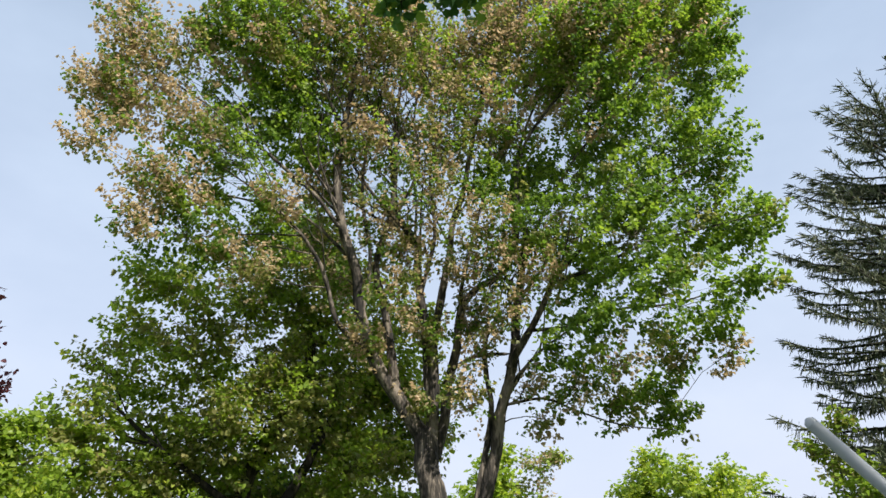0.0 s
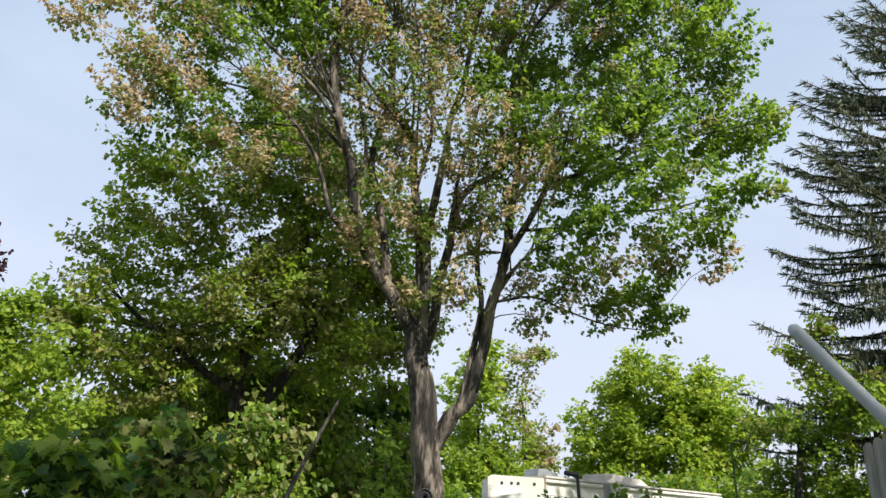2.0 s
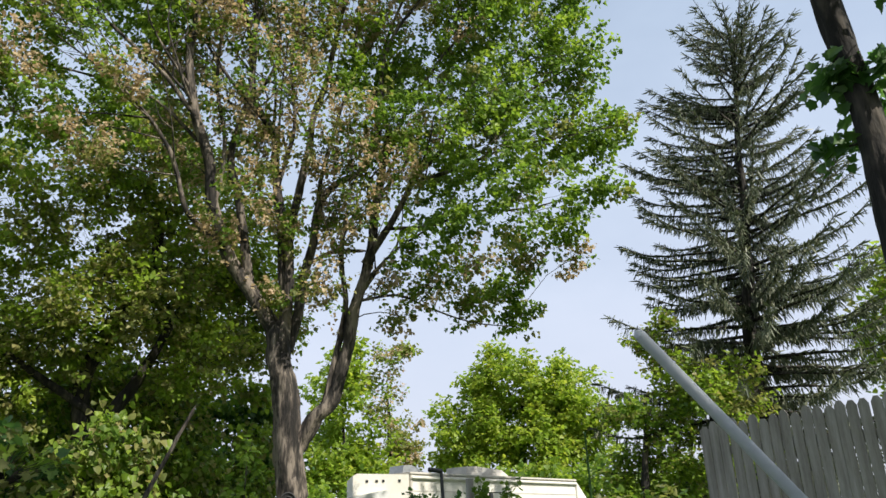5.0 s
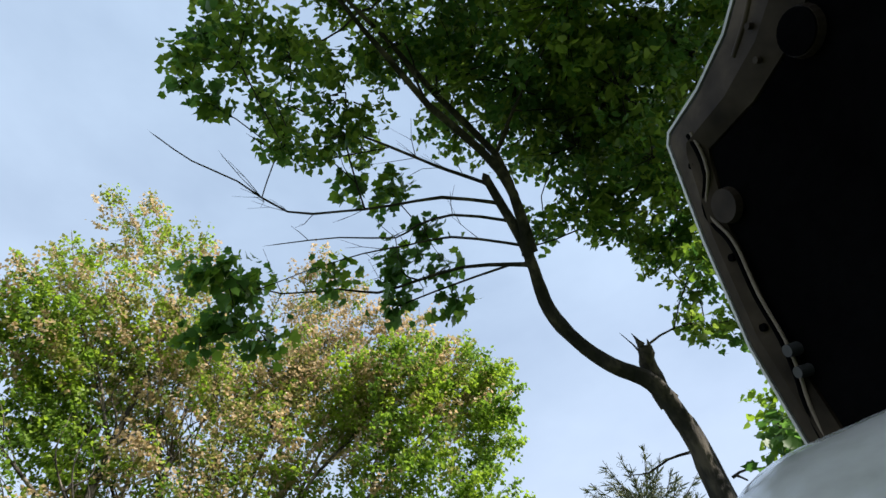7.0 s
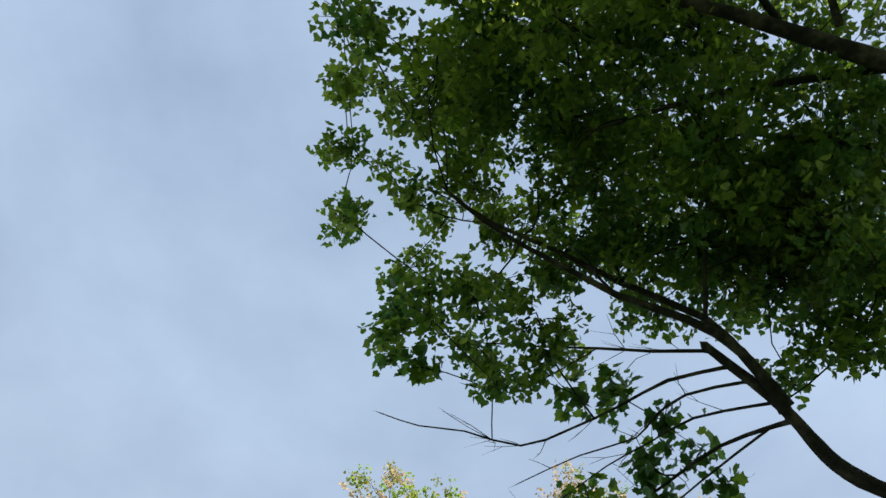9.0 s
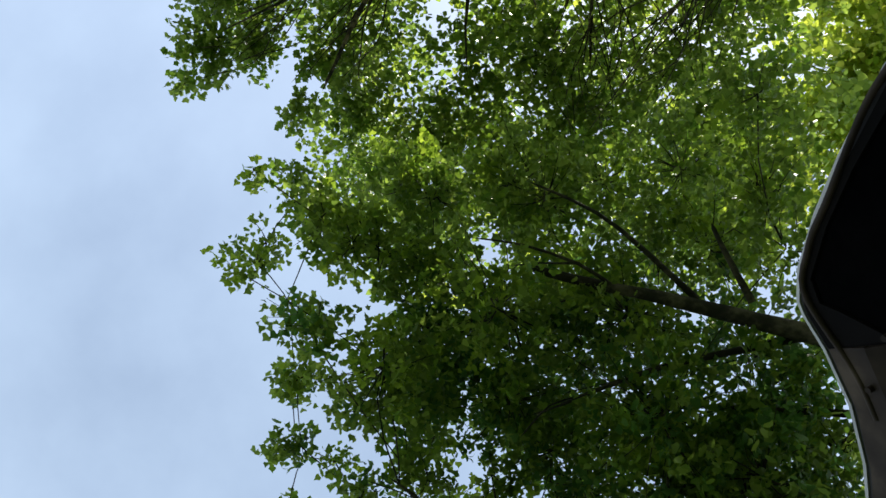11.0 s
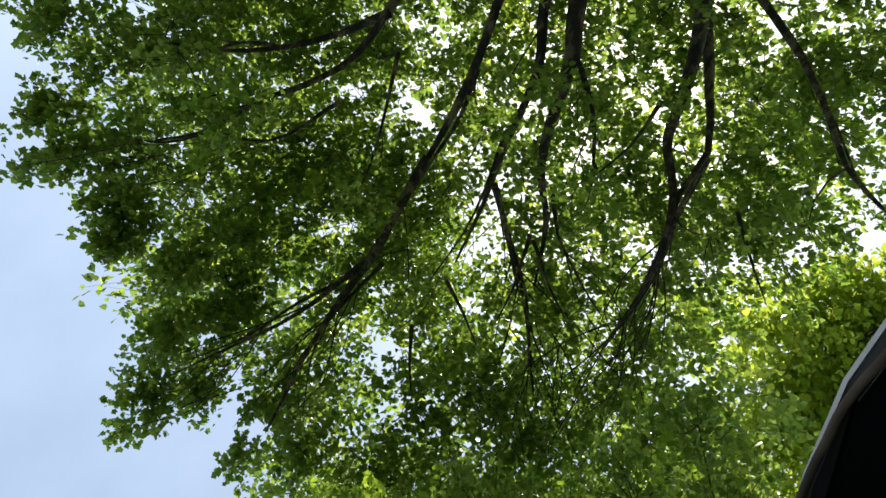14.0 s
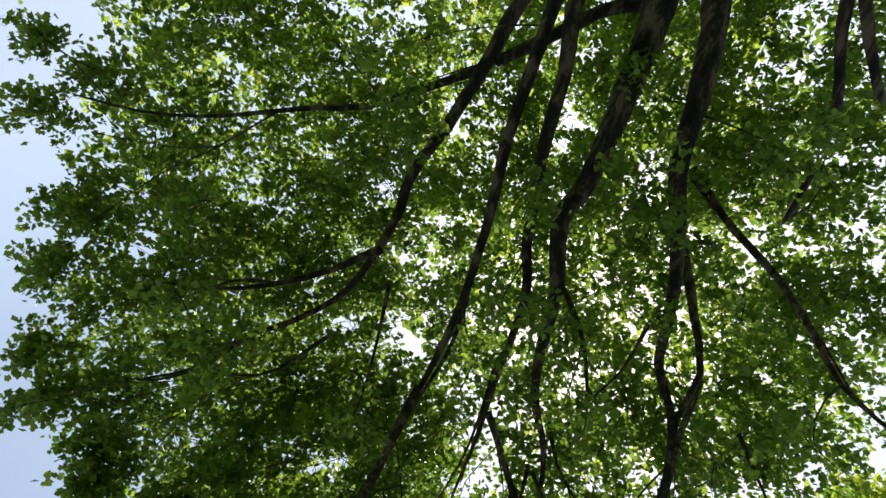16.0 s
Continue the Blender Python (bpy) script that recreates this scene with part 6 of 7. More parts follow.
def body_shell(z0, z1, swell, bulge=0.0, dip0=0.0, dip1=0.0, segs=40, steps=16):
    """A stretch of the rounded corner between two heights, run back along the car and across its front; its edges dip towards the front."""
    rings = []
    for k in range(steps + 1):
        t = k / steps
        edge = 0.006 * max(0.0, 1 - min(t, 1 - t) * 14) ** 2
        ring = []
        for i in range(segs):
            a = i * 2 * pi / segs
            z = z0 + (z1 - z0) * t - (dip0 + (dip1 - dip0) * t) * max(0.0, cos(a))
            prof = max(0.0, 1 - (z / 0.312) ** 2) ** 0.5 if z > 0 else 1 - 0.12 * (z / 0.5) ** 2
            r = max(0.004, 0.145 * prof + swell - edge + bulge * sin(pi * t))
            p = NOSE + Vector((0, 0, z)) - BACK * (r * cos(a)) - ACROSS * (r * sin(a))
            if cos(a) < 0:
                p += BACK * (-1.1 * cos(a))
            if sin(a) < 0:
                p += ACROSS * (-0.9 * sin(a))
            ring.append(p)
        rings.append(ring)
    return loft(rings)


part("fender", body_shell(0.198, 0.3115, 0.0, 0.0, 0.042, 0.0), WHITE_PAINT, car, smooth=True)
part("header_panel", body_shell(0.109, 0.1955, 0.001, 0.006, 0.042, 0.042), WHITE_PAINT, car, "white panel with rust along its side", smooth=True)
part("front_panel", body_shell(-0.112, 0.103, -0.003, 0.004, 0.0, 0.042), WHITE_PAINT, car, smooth=True)
part("bumper", body_shell(-0.50, -0.122, 0.004), WHITE_PAINT, car, smooth=True)
part("core", body_shell(-0.48, 0.262, -0.012), FELT, car, smooth=True)

# dark wedge where two panels meet at the corner
bm = bmesh.new()
bmesh.ops.create_icosphere(bm, subdivisions=2, radius=1.0, matrix=Matrix.Translation(NOSE - BACK * (0.0965 * cos(radians(64))) - ACROSS * (0.0965 * sin(radians(64))) + Vector((0, 0, 0.228))) @ Matrix.Diagonal((0.006, 0.006, 0.008, 1)))
part("panel_gap", bm, RUBBER, car, smooth=True)
for k in range(13):
    a, z = radians(74 + 2.4 * (k * 5 % 13)), 0.086 + 0.0085 * k
    r = 0.145 * (1 - (z / 0.312) ** 2) ** 0.5 - 0.004
    bm = bmesh.new()
    bmesh.ops.create_icosphere(bm, subdivisions=2, radius=1.0, matrix=Matrix.Translation(NOSE - BACK * (r * cos(a)) - ACROSS * (r * sin(a)) + Vector((0, 0, z))) @ Matrix.Diagonal((0.008, 0.008, 0.008 + 0.004 * (k % 3), 1)))
    for v in bm.verts:
        v.co += 0.0022 * noise.noise_vector(v.co * 160)
    part("rust_blister", bm, RUST, car, smooth=True)

# raised hood: rear edge, side edge, front corner, rounded front edge, far side
H_C = EYE + Vector((0.45, 0.281, 0.79))
H_N = Vector((-0.928, 0.196, -0.317)).normalized()
H_A = Vector((-0.186, -0.981, -0.063)).normalized()
H_B = Vector((-0.324, 0.001, 0.946)).normalized()
HOOD_LINE = [(-0.28, -0.74), (-0.154, -0.323), (-0.122, -0.215), (-0.067, -0.107), (-0.006, -0.006), (0.008, 0.0), (0.070, -0.017), (0.135, -0.024), (0.195, -0.016), (0.232, -0.005), (0.248, -0.004), (0.282, -0.018), (0.335, -0.058), (0.385, -0.104), (0.447, -0.170), (0.50, -0.245), (0.56, -0.37), (0.57, -0.75)]
FELT_LINE = [(-0.215, -0.72), (-0.100, -0.325), (-0.074, -0.226), (-0.026, -0.132), (0.020, -0.075), (0.028, -0.068), (0.10, -0.097), (0.16, -0.108), (0.205, -0.105), (0.236, -0.055), (0.246, -0.035), (0.272, -0.034), (0.322, -0.071), (0.371, -0.118), (0.430, -0.184), (0.483, -0.244), (0.542, -0.375), (0.55, -0.73)]


def inset(line, d):
    """The outline moved inwards by d."""
    res = []
    n = len(line)
    for i in range(n):
        a, b, c = (Vector(line[(i + k) % n]) for k in (-1, 0, 1))
        n1 = Vector(((b - a).y, -(b - a).x)).normalized()
        n2 = Vector(((c - b).y, -(c - b).x)).normalized()
        m = (n1 + n2).normalized()
        res.append(tuple(b + m * min(d / max(0.35, m.dot(n1)), d * 2)))
    return res


def on_hood(p, h):
    return H_C + H_A * p[0] + H_B * p[1] + H_N * h


def plate(line, low, high, hole=None, hole_drop=0.0):
    """Flat plate in the hood's plane between two offsets along its normal."""
    bm = bmesh.new()
    lo = [bm.verts.new(on_hood(p, low)) for p in line]
    hi = [bm.verts.new(on_hood(p, high)) for p in line]
    n = len(line)
    for i in range(n):
        bm.faces.new((lo[i], lo[(i + 1) % n], hi[(i + 1) % n], hi[i]))
    if hole is None:
        bm.faces.new(lo)
        bm.faces.new(hi)
    else:
        lo2 = [bm.verts.new(on_hood(p, low)) for p in hole]
        hi2 = [bm.verts.new(on_hood(p, high - hole_drop)) for p in hole]
        for i in range(n):
            j = (i + 1) % n
            bm.faces.new((lo[i], lo[j], lo2[j], lo2[i]))
            bm.faces.new((hi[i], hi[j], hi2[j], hi2[i]))
            bm.faces.new((lo2[i], lo2[j], hi2[j], hi2[i]))
    return bm


def mid_line(k):
    return [tuple(Vector(a).lerp(Vector(b), k)) for a, b in zip(HOOD_LINE, FELT_LINE)]


def hood_disc(name, p, r, h, mat, label="", squash=1.0):
    bm = bmesh.new()
    m = Matrix((H_A, H_B, H_N)).transposed().to_4x4()
    bmesh.ops.create_cone(bm, cap_ends=True, segments=20, radius1=r, radius2=r * 0.92, depth=h, matrix=Matrix.Translation(on_hood(p, 0.013)) @ m @ Matrix.Diagonal((1, squash, 1, 1)))
    return part(name, bm, mat, hood, label)


hood = part("hood", plate(HOOD_LINE, -0.0025, 0.0), WHITE_PAINT, car, "raised white hood")
part("rolled_edge", plate(HOOD_LINE, 0.001, 0.005, inset(HOOD_LINE, 0.0035)), WHITE_PAINT, hood)
part("seam_gap", plate(inset(HOOD_LINE, 0.0040), 0.001, 0.003, inset(HOOD_LINE, 0.011)), RUBBER, hood)


def strip(outer, inner, i0, i1, low, high, drop):
    """A stretch of the frame between an outer and an inner outline."""
    bm = bmesh.new()
    rows = []
    for i in range(i0, i1 + 1):
        rows.append([bm.verts.new(on_hood(p, h)) for p, h in ((outer[i], low), (outer[i], high), (inner[i], high - drop), (inner[i], low))])
    for a, c in zip(rows, rows[1:]):
        for k in range(4):
            bm.faces.new((a[k], a[(k + 1) % 4], c[(k + 1) % 4], c[k]))
    bm.faces.new(rows[0])
    bm.faces.new(rows[-1])
    return bm


FRAME_LINE, MID = inset(HOOD_LINE, 0.0115), mid_line(0.62)
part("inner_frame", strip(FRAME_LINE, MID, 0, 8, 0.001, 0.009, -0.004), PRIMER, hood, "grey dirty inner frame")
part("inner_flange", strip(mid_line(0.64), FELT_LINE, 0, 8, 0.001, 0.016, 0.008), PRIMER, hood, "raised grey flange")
# front stretch of the frame, coloured black from outline point 8 on
part("front_frame", strip(FRAME_LINE, FELT_LINE, 8, 17, 0.001, 0.009, 0.0), FRAME_BLACK, hood, "black front frame")
part("insulation", plate(inset(FELT_LINE, 0.002), 0.001, 0.006), FELT, hood, "black felt lining")
for p in ((0.003, -0.060), (-0.047, -0.155), (-0.081, -0.223)):
    hood_disc("hole", p, 0.0042, 0.004, FELT)
for p in ((0.159, -0.063), (0.137, -0.088), (0.212, -0.098)):
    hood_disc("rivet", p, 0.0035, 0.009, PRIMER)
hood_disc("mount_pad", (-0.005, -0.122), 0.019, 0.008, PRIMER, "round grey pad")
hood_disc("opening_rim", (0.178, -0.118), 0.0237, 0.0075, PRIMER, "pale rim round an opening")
hood_disc("opening", (0.178, -0.118), 0.0225, 0.012, FELT, "large dark opening")
hood_disc("hinge_bolt", (-0.074, -0.260), 0.0065, 0.014, DARK_METAL, "steel bolt")
hood_disc("hinge_bolt", (-0.082, -0.280), 0.006, 0.016, DARK_METAL, "dark bolt")
LIP = ((0.032, -0.041), (0.024, -0.063), (0.009, -0.084), (-0.020, -0.098), (-0.029, -0.115), (-0.029, -0.136), (-0.034, -0.157), (-0.056, -0.201), (-0.072, -0.248), (-0.089, -0.279), (-0.113, -0.317), (-0.16, -0.44))
# the black tube paints in the shadow gap that runs beside the pale lip
for kind, shift, height, r, mat, words in (("lip", 0.0, 0.013, 0.0018, PRIMER_LIGHT, "pale folded lip along the frame"), ("seam", -0.0048, 0.0128, 0.0028, FELT, "black strip for the shadow gap beside the lip")):
    ridge = smooth_line(np.array([tuple(on_hood((a + shift * 0.87, b - shift * 0.48), height)) for a, b in LIP]), 0.01)
    rv, rf = tube_data(ridge, np.full(len(ridge), r), 8)
    link_mesh(kind, quads_mesh(kind, rv, rf), [mat], hood, words)
BEAD = ((0.125, -0.056), (0.161, -0.052), (0.196, -0.042), (0.213, -0.035), (0.249, -0.023), (0.273, -0.025), (0.298, -0.041), (0.319, -0.056), (0.344, -0.080), (0.383, -0.114), (0.422, -0.150), (0.446, -0.180), (0.465, -0.209), (0.489, -0.250), (0.53, -0.36))
bead = smooth_line(np.array([tuple(on_hood(p, 0.010)) for p in BEAD]), 0.01)
rv, rf = tube_data(bead, np.full(len(bead), 0.0035), 8)
link_mesh("bead", quads_mesh("bead", rv, rf), [PRIMER], hood, "dull pressed bead along the front frame")
CAR = Matrix(((BACK.x, ACROSS.x, 0, NOSE.x), (BACK.y, ACROSS.y, 0, NOSE.y), (0, 0, 1, 0), (0, 0, 0, 1)))


def side_form(outline, w0, w1, bevel):
    """Side outline along and up the car, run across it, with rounded edges."""
    bm = bmesh.new()
    a = [bm.verts.new(CAR @ Vector((x, w0, z))) for x, z in outline]
    c = [bm.verts.new(CAR @ Vector((x, w1, z))) for x, z in outline]
    n = len(outline)
    for k in range(n):
        bm.faces.new((a[k], a[(k + 1) % n], c[(k + 1) % n], c[k]))
    bm.faces.new(a)
    bm.faces.new(c)
    bmesh.ops.bevel(bm, geom=list(bm.edges), offset=bevel, segments=3, affect="EDGES")
    return bm


part("body", side_form([(0.45, 0.26), (0.45, 0.80), (1.30, 0.86), (3.85, 0.90), (4.20, 0.82), (4.26, 0.50), (4.20, 0.26)], -0.06, 1.62, 0.05), WHITE_PAINT, car, smooth=True)
part("cabin", side_form([(1.30, 0.84), (1.98, 1.32), (3.05, 1.35), (3.72, 0.88)], 0.05, 1.51, 0.05), WHITE_PAINT, car, smooth=True)
for w0, w1 in ((0.040, 0.048), (1.512, 1.520)):
    part("side_window", side_form([(1.62, 0.93), (2.05, 1.25), (2.42, 1.26), (2.42, 0.93)], w0, w1, 0.002), DARK_GLASS, car)
    part("side_window", side_form([(2.50, 0.93), (2.50, 1.26), (2.98, 1.27), (3.40, 0.95)], w0, w1, 0.002), DARK_GLASS, car)
part("windshield", side_form([(1.40, 0.925), (1.93, 1.30), (1.925, 1.308), (1.392, 0.932)], 0.16, 1.40, 0.002), DARK_GLASS, car)
part("rear_window", side_form([(3.12, 1.30), (3.62, 0.955), (3.63, 0.962), (3.13, 1.308)], 0.16, 1.40, 0.002), DARK_GLASS, car)
part("rear_bumper", side_form([(4.22, 0.38), (4.36, 0.40), (4.36, 0.56), (4.22, 0.58)], -0.02, 1.58, 0.02), DARK_METAL, car)
for s, w in ((0.85, -0.02), (3.35, -0.02), (0.85, 1.58), (3.35, 1.58)):
    hub = CAR @ Vector((s, w, 0.30))
    spin = Matrix.Rotation(math.atan2(BACK.y, BACK.x), 4, "Z") @ Matrix.Rotation(pi / 2, 4, "X")
    bm = bmesh.new()
    bmesh.ops.create_cone(bm, cap_ends=True, segments=32, radius1=0.30, radius2=0.30, depth=0.19, matrix=Matrix.Translation(hub) @ spin)
    bmesh.ops.bevel(bm, geom=[e for e in bm.edges if len(e.link_faces) == 2 and max(len(f.verts) for f in e.link_faces) > 8], offset=0.025, segments=2, affect="EDGES")
    wheel = part("tyre", bm, RUBBER, car, smooth=True)
    bm = bmesh.new()
    bmesh.ops.create_cone(bm, cap_ends=True, segments=24, radius1=0.19, radius2=0.19, depth=0.205, matrix=Matrix.Translation(hub) @ spin)
    part("rim", bm, STEEL, wheel)

# ---- grey pipe leaning up from the ground
pipe_stand = thing("grey_pipe", (2.02, 1.79, 0), "grey plastic pipe leaning up from the ground", "pipe")
PIPE_A, PIPE_B = np.array((1.818, 1.558, 0.0)), np.array((0.827, 1.694, 1.196))
pv, pf = tube_data(np.array([PIPE_A + (PIPE_B - PIPE_A) * k / 8 for k in range(9)]), np.full(9, 0.0140), 20)
link_mesh("tube", quads_mesh("tube", pv, pf), [PIPE_GREY], pipe_stand)
pv, pf = tube_data(np.array([PIPE_B, PIPE_B + (PIPE_B - PIPE_A) * 0.006, PIPE_B + (PIPE_B - PIPE_A) * 0.010]), np.array((0.0140, 0.012, 0.003)), 20)
link_mesh("end_cap", quads_mesh("end_cap", pv, pf), [PIPE_GREY], pipe_stand)

# ---- travel trailer
TR = Matrix.Translation((3.6, 21.7, 0)) @ Matrix.Rotation(math.atan2(4.4, 6.6), 4, "Z")
trailer = thing("travel_trailer", (6.0, 24.0, 0), "cream travel trailer with tent end and roof units", "trailer")


def prism(outline, y0, y1, m):
    """Side outline in x and z, run across in y."""
    bm = bmesh.new()
    a = [bm.verts.new(m @ Vector((x, y0, z))) for x, z in outline]
    b = [bm.verts.new(m @ Vector((x, y1, z))) for x, z in outline]
    n = len(outline)
    for i in range(n):
        bm.faces.new((a[i], a[(i + 1) % n], b[(i + 1) % n], b[i]))
    bm.faces.new(a)
    bm.faces.new(b)
    return bm


shell = prism([(0, 0.45), (8.6, 0.45), (9.1, 1.0), (8.95, 1.5), (8.05, 2.38), (0, 2.40)], 0.0, 2.3, TR)
body = part("body", shell, TRAILER, trailer)
box("roof", (-0.06, -0.05, 2.40), (8.0, 2.35, 2.47), TRAILER_TRIM, trailer, TR, 0.02)
box("roof_rail", (-0.05, -0.09, 2.27), (8.0, -0.004, 2.37), TRAILER, trailer, TR, 0.03, "rolled awning tube")
for x0, x1, z0, z1 in ((1.5, 2.2, 1.0, 1.47), (3.87, 4.83, 1.08, 1.53), (5.81, 7.53, 0.76, 1.48)):
    w = box("window", (x0, -0.035, z0), (x1, -0.003, z1), TRAILER_TRIM, trailer, TR, 0.03)
    mid = z0 + (z1 - z0) * 0.52
    box("pane", (x0 + 0.06, -0.05, z0 + 0.05), (x1 - 0.06, -0.037, mid - 0.02), DARK_GLASS, w, TR, 0.01)
    box("pane", (x0 + 0.06, -0.05, mid + 0.02), (x1 - 0.06, -0.037, z1 - 0.06), DARK_GLASS, w, TR, 0.01)
for z in (0.72, 1.62, 1.95):
    box("siding_rib", (0.02, -0.014, z), (8.0, -0.002, z + 0.02), TRAILER_TRIM, trailer, TR, 0.004)
box("corner_trim", (-0.03, -0.03, 0.45), (0.05, 0.0, 2.40), TRAILER_TRIM, trailer, TR, 0.01)
box("corner_trim", (7.95, -0.03, 0.5), (8.03, 0.0, 2.38), TRAILER_TRIM, trailer, TR, 0.01)
box("light", (3.3, -0.06, 1.75), (3.45, -0.003, 1.95), DARK_METAL, trailer, TR, 0.01)
part("air_conditioner", prism([(2.95, 2.47), (5.05, 2.47), (5.0, 2.56), (4.7, 2.72), (3.4, 2.80), (3.0, 2.78)], 0.6, 1.5, TR), TRAILER_TRIM, trailer)
box("conditioner_grille", (2.99, 0.75, 2.52), (3.02, 1.35, 2.74), TRAILER_TRIM, trailer, TR, 0.01, "pinkish weathered grille")
part("roof_vent", prism([(0.15, 2.47), (1.1, 2.47), (0.95, 2.56), (0.5, 2.72), (0.2, 2.70)], 0.5, 1.1, TR), GALVANISED, trailer)
TE = Matrix.Translation((1.95, 21.4, 0))
part("end_box", prism([(0.0, 1.3), (1.55, 1.3), (1.55, 2.38), (0.1, 2.42), (0.0, 2.36)], 0.0, 1.9, TE), TRAILER, trailer)
for x in (0.35, 0.62, 0.80, 1.25):
    box("vent_slot", (x, -0.02, 2.18), (x + 0.07, -0.002, 2.25), DARK_METAL, trailer, TE, 0.004)
arch = [(-1.15, 0.5)] + [(-1.15 + 0.12 * (1 - cos(k * pi / 12)), 1.5 + 0.14 * sin(k * pi / 12)) for k in range(7)] + [(0.85, 1.95), (0.95, 1.9), (0.95, 0.5)]
tent = part("tent_end", prism(arch, -0.5, 1.6, TE), CANVAS, trailer, "white canvas tent end")
part("screen", prism([(-0.75, 0.7), (-0.68, 1.45), (0.85, 1.62), (0.88, 0.7)], -0.515, -0.503, TE), MESH_DARK, tent, "dark mesh window")
part("screen", prism([(-1.12, 0.6), (-1.12, 1.4), (-0.98, 1.52), (-0.84, 1.45), (-0.82, 0.6)], -0.518, -0.504, TE), FELT, tent, "dark doorway flap")
for x in (-0.35, 0.1, 0.45):
    box("tent_pole", (x, -0.53, 0.7), (x + 0.03, -0.517, 1.5), GALVANISED, tent, TE, 0.004)
for x in (3.2, 4.3):
    bm = bmesh.new()
    bmesh.ops.create_cone(bm, cap_ends=True, segments=24, radius1=0.35, radius2=0.35, depth=0.22, matrix=TR @ Matrix.Translation((x, 0.15, 0.35)) @ Matrix.Rotation(pi / 2, 4, "X"))
    part("wheel", bm, RUBBER, trailer)
for x in (0.4, 8.2):
    box("jack", (x, 0.2, 0.0), (x + 0.12, 0.32, 0.46), GALVANISED, trailer, TR, 0.01)

# ---- board fence at the edge of the yard
fence = thing("board_fence", (5.6, 6.3, 0), "weathered grey picket privacy fence", "fence")
FA, FB = Vector((4.62, 7.9, 0)), Vector((7.6, 2.36, 0))
flen = (FB - FA).length
fm = Matrix.Translation(FA) @ Matrix.Rotation(math.atan2((FB - FA).y, (FB - FA).x), 4, "Z")
for k in range(int(flen / 0.115)):
    x = k * 0.115
    h = 1.86 + rng.uniform(-0.05, 0.05)
    tilt = rng.uniform(-0.012, 0.012)
    bm = bmesh.new()
    out_pts = [(x, 0.03), (x + 0.10, 0.03), (x + 0.10 + tilt, h - 0.05), (x + 0.07 + tilt, h), (x + 0.03 + tilt, h), (x + tilt, h - 0.05)]
    bm = prism(out_pts, -0.009, 0.009, fm)
    part("board", bm, WEATHERED, fence)
for z in (0.4, 1.5):
    box("rail", (0, 0.012, z), (flen, 0.05, z + 0.09), WEATHERED, fence, fm, 0.005)
for k in range(4):
    box("post", (k * flen / 3 - 0.045, 0.052, 0), (k * flen / 3 + 0.045, 0.14, 1.8), WEATHERED, fence, fm, 0.006)

# ---- chain-link fence and poles
link_fence = thing("chain_link_fence", (3.3, 9.9, 0), "rusty chain-link fence with a top rail", "fence")
CA, CB = Vector((2.0, 9.1, 0)), Vector((4.9, 10.75, 0))


def rod(name, a, b, r, mat, parent, sides=10, label=""):
    a, b = np.array(a, float), np.array(b, float)
    v, f = tube_data(np.array([a, a + (b - a) * 0.33, a + (b - a) * 0.66, b]), np.full(4, r), sides)
    me = quads_mesh(name, v, f)
    return link_mesh(name, me, [mat], parent, label)


rod("top_rail", (2.0, 9.1, 0.74), (4.9, 10.75, 0.98), 0.017, DARK_METAL, link_fence)
rod("post", (2.16, 8.9, 0), (2.17, 8.9, 1.38), 0.045, WEATHERED, link_fence, label="grey wooden post")
rod("post", (4.63, 10.6, 0), (4.63, 10.6, 1.05), 0.03, GALVANISED, link_fence)
wv, wf, woff = [], [], 0
run = (CB - CA).length
for k in range(int(run / 0.07)):
    for lean in (-1, 1):
        x0 = k * 0.07
        x1 = x0 + lean * 0.75
        if not 0 <= x1 <= run:
            continue
        p0, p1 = CA + (CB - CA) * (x0 / run), CA + (CB - CA) * (x1 / run)
        z1 = 0.74 + 0.24 * x1 / run
        v, f = tube_data(np.array([(p0.x, p0.y, 0.05), ((p0.x + p1.x) / 2, (p0.y + p1.y) / 2 + 0.004 * lean, z1 / 2), (p1.x, p1.y, z1)]), np.full(3, 0.0025), 3)
        wv.append(v)
        wf.append(f + woff)
        woff += len(v)
link_mesh("wire_mesh", quads_mesh("wire_mesh", np.vstack(wv), np.vstack(wf)), [GALVANISED], link_fence)

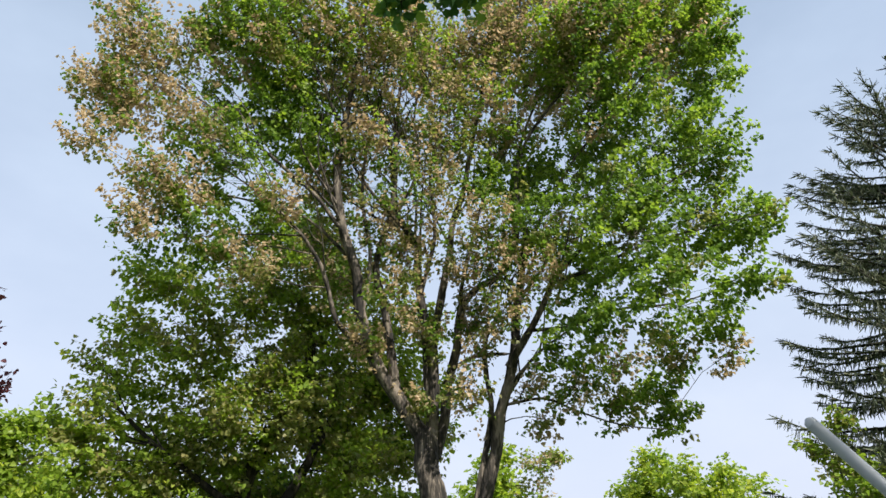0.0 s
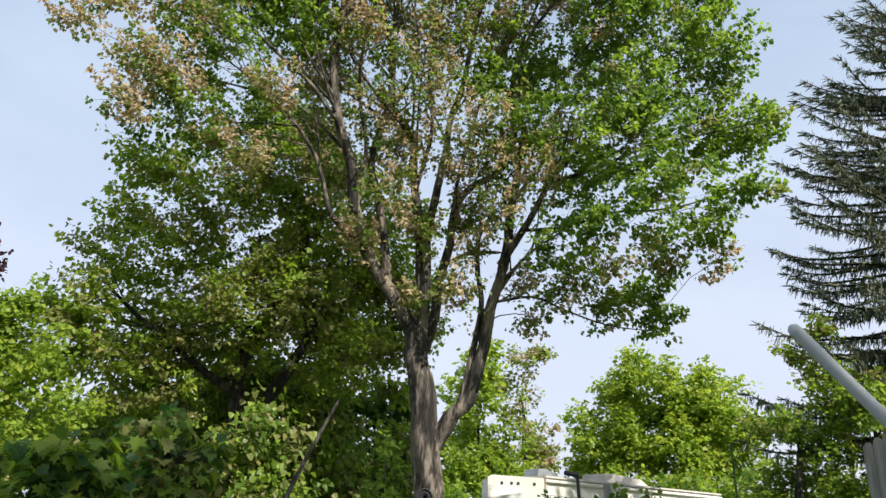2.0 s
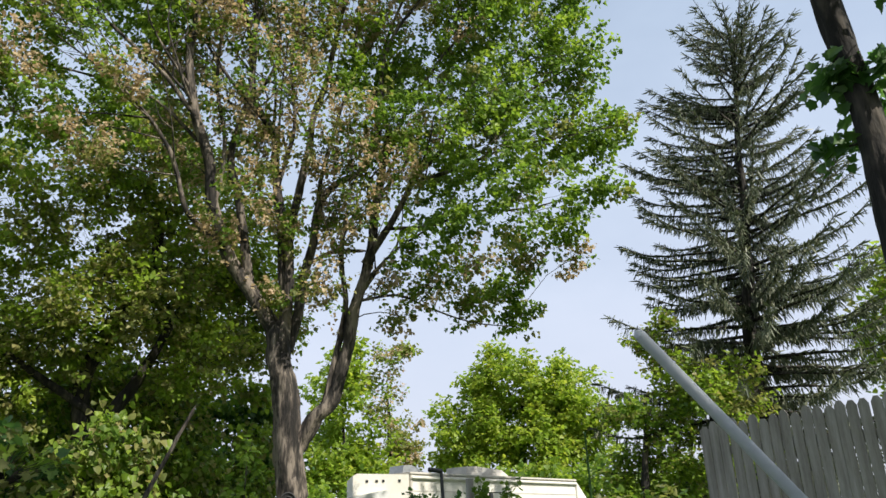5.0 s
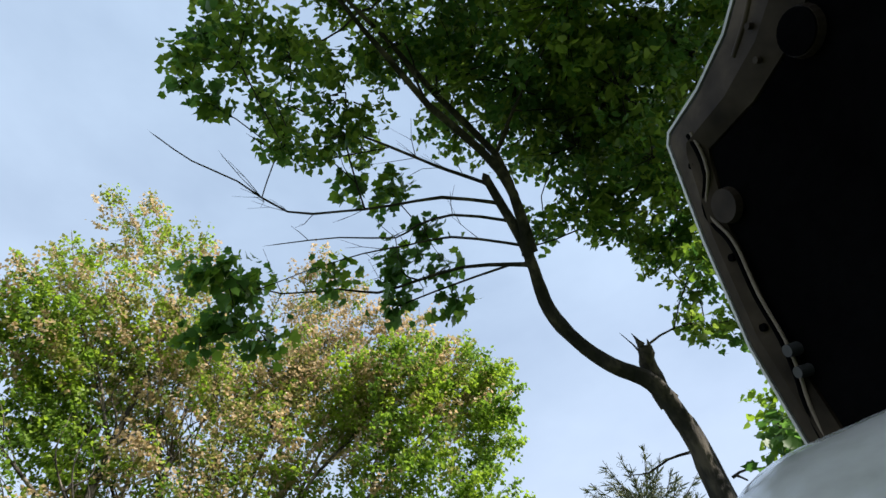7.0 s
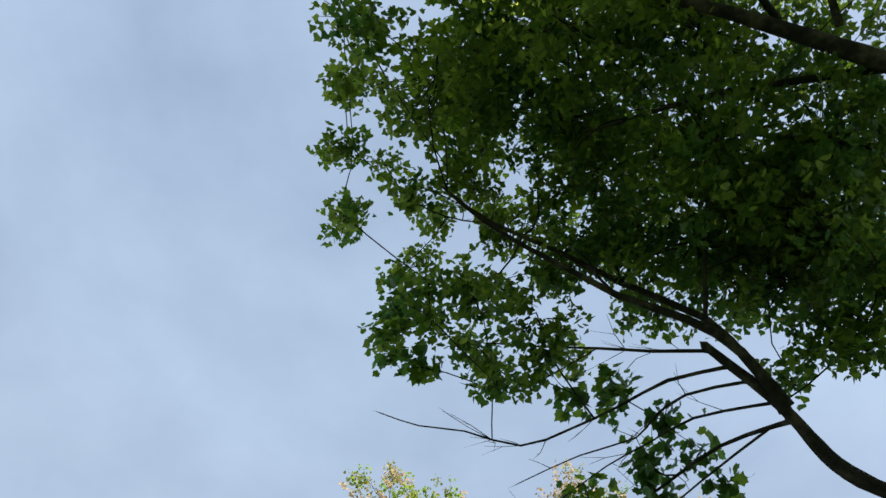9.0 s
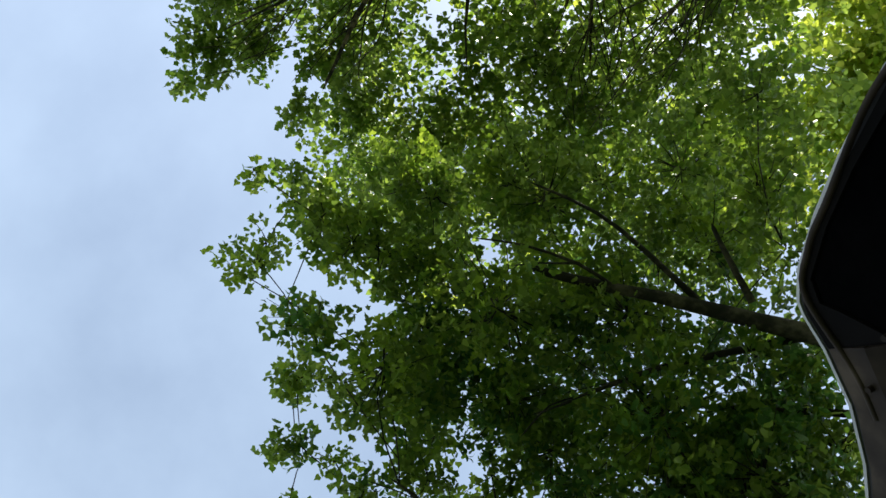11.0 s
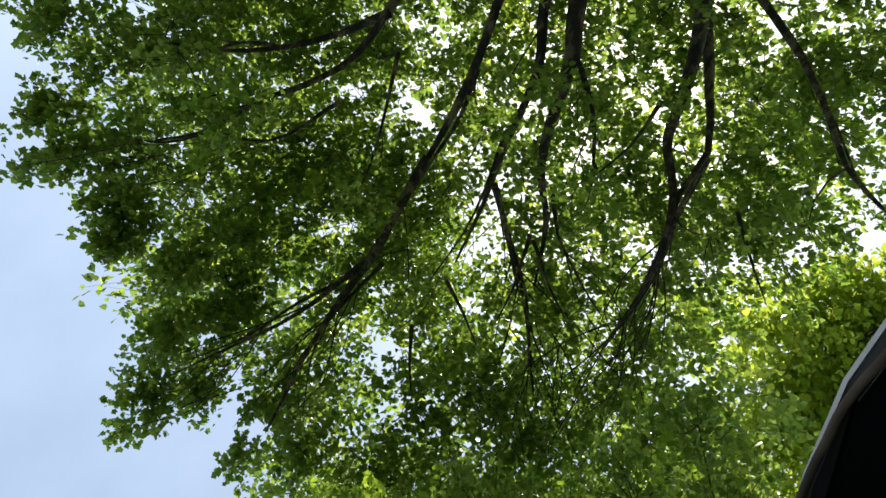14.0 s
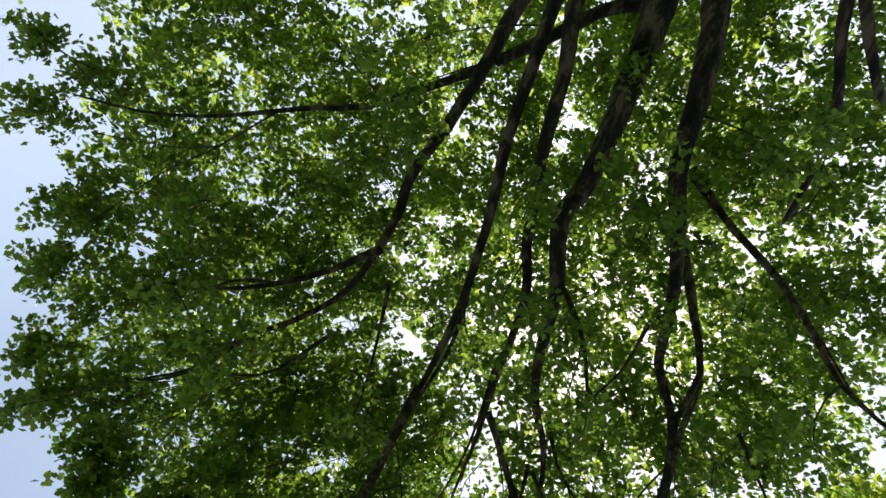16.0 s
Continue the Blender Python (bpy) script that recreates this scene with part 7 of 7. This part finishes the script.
garden_lamp = thing("garden_lamp", (2.1, 9.94, 0), "black garden lamp on a thin pole", "lamp")
rod("pole", (2.12, 9.94, 0), (2.05, 9.94, 1.55), 0.022, DARK_METAL, garden_lamp)
rod("head", (2.06, 9.94, 1.55), (1.88, 9.90, 1.57), 0.03, DARK_METAL, garden_lamp)
green_stake = thing("green_stake", (4.63, 11.25, 0), "thin green garden stake", "stake")
rod("shaft", (4.64, 11.25, 0), (4.62, 11.25, 2.21), 0.016, LEAF_DEEP, green_stake)
bare_stem = thing("bare_sapling", (-2.5, 13.9, 0), "leaning bare dead stem in the undergrowth", "tree")
limb("stem", bare_stem, [(-2.5, 13.9, 0), (-2.3, 13.94, 1.17), (-1.95, 14.0, 2.1), (-1.55, 14.06, 3.0)], 0.06, 0.03, BARK)

planter = thing("clay_planter", (1.62, 10.0, 0), "brown clay planter on a wooden stand", "planter")
bm = bmesh.new()
bmesh.ops.create_cone(bm, cap_ends=True, segments=28, radius1=0.15, radius2=0.21, depth=0.3, matrix=Matrix.Translation((1.72, 10.0, 0.53)))
part("pot", bm, TERRACOTTA, planter, smooth=False)
bm = bmesh.new()
bmesh.ops.create_cone(bm, cap_ends=True, segments=28, radius1=0.23, radius2=0.23, depth=0.05, matrix=Matrix.Translation((1.72, 10.0, 0.70)))
part("rim", bm, TERRACOTTA, planter)
box("stand", (1.55, 9.83, 0), (1.89, 10.17, 0.38), WEATHERED, planter, None, 0.01)

# ---- dark hose reel on the trunk
reel = thing("hose_reel", (0.17, 15.3, 1.45), "black hose coil hung on the maple trunk", "hose reel")
for k in range(4):
    r = 0.055 + 0.030 * k
    ring = np.array([(0.17 + r * cos(a), 15.29 - 0.02 * (k % 2), 1.45 + r * 1.15 * sin(a)) for a in np.linspace(0, 2 * pi, 33)])
    v, f = tube_data(ring, np.full(33, 0.018), 8)
    link_mesh("coil", quads_mesh("coil", v, f), [RUBBER], reel)
bm = bmesh.new()
bmesh.ops.create_cone(bm, cap_ends=True, segments=20, radius1=0.12, radius2=0.10, depth=0.06, matrix=Matrix.Translation((0.17, 15.33, 1.45)) @ Matrix.Rotation(pi / 2, 4, "X"))
part("drum", bm, FELT, reel)

# ---- pink flowering plant
pink = thing("pink_shrub", (1.08, 12.1, 0), "pink flowering shrub beside the trailer", "shrub")
limb("stem", pink, [(1.08, 12.1, 0), (1.1, 12.1, 0.4), (1.12, 12.1, 0.7)], 0.02, 0.008)
foliage(pink, [(1.0, 12.1, 0.75, 0.18), (1.2, 12.1, 0.72, 0.2), (1.35, 12.1, 0.68, 0.16), (1.1, 12.1, 0.6, 0.2)], 1.8, 0.06, [PINK, LEAF_DEEP], 0.25)
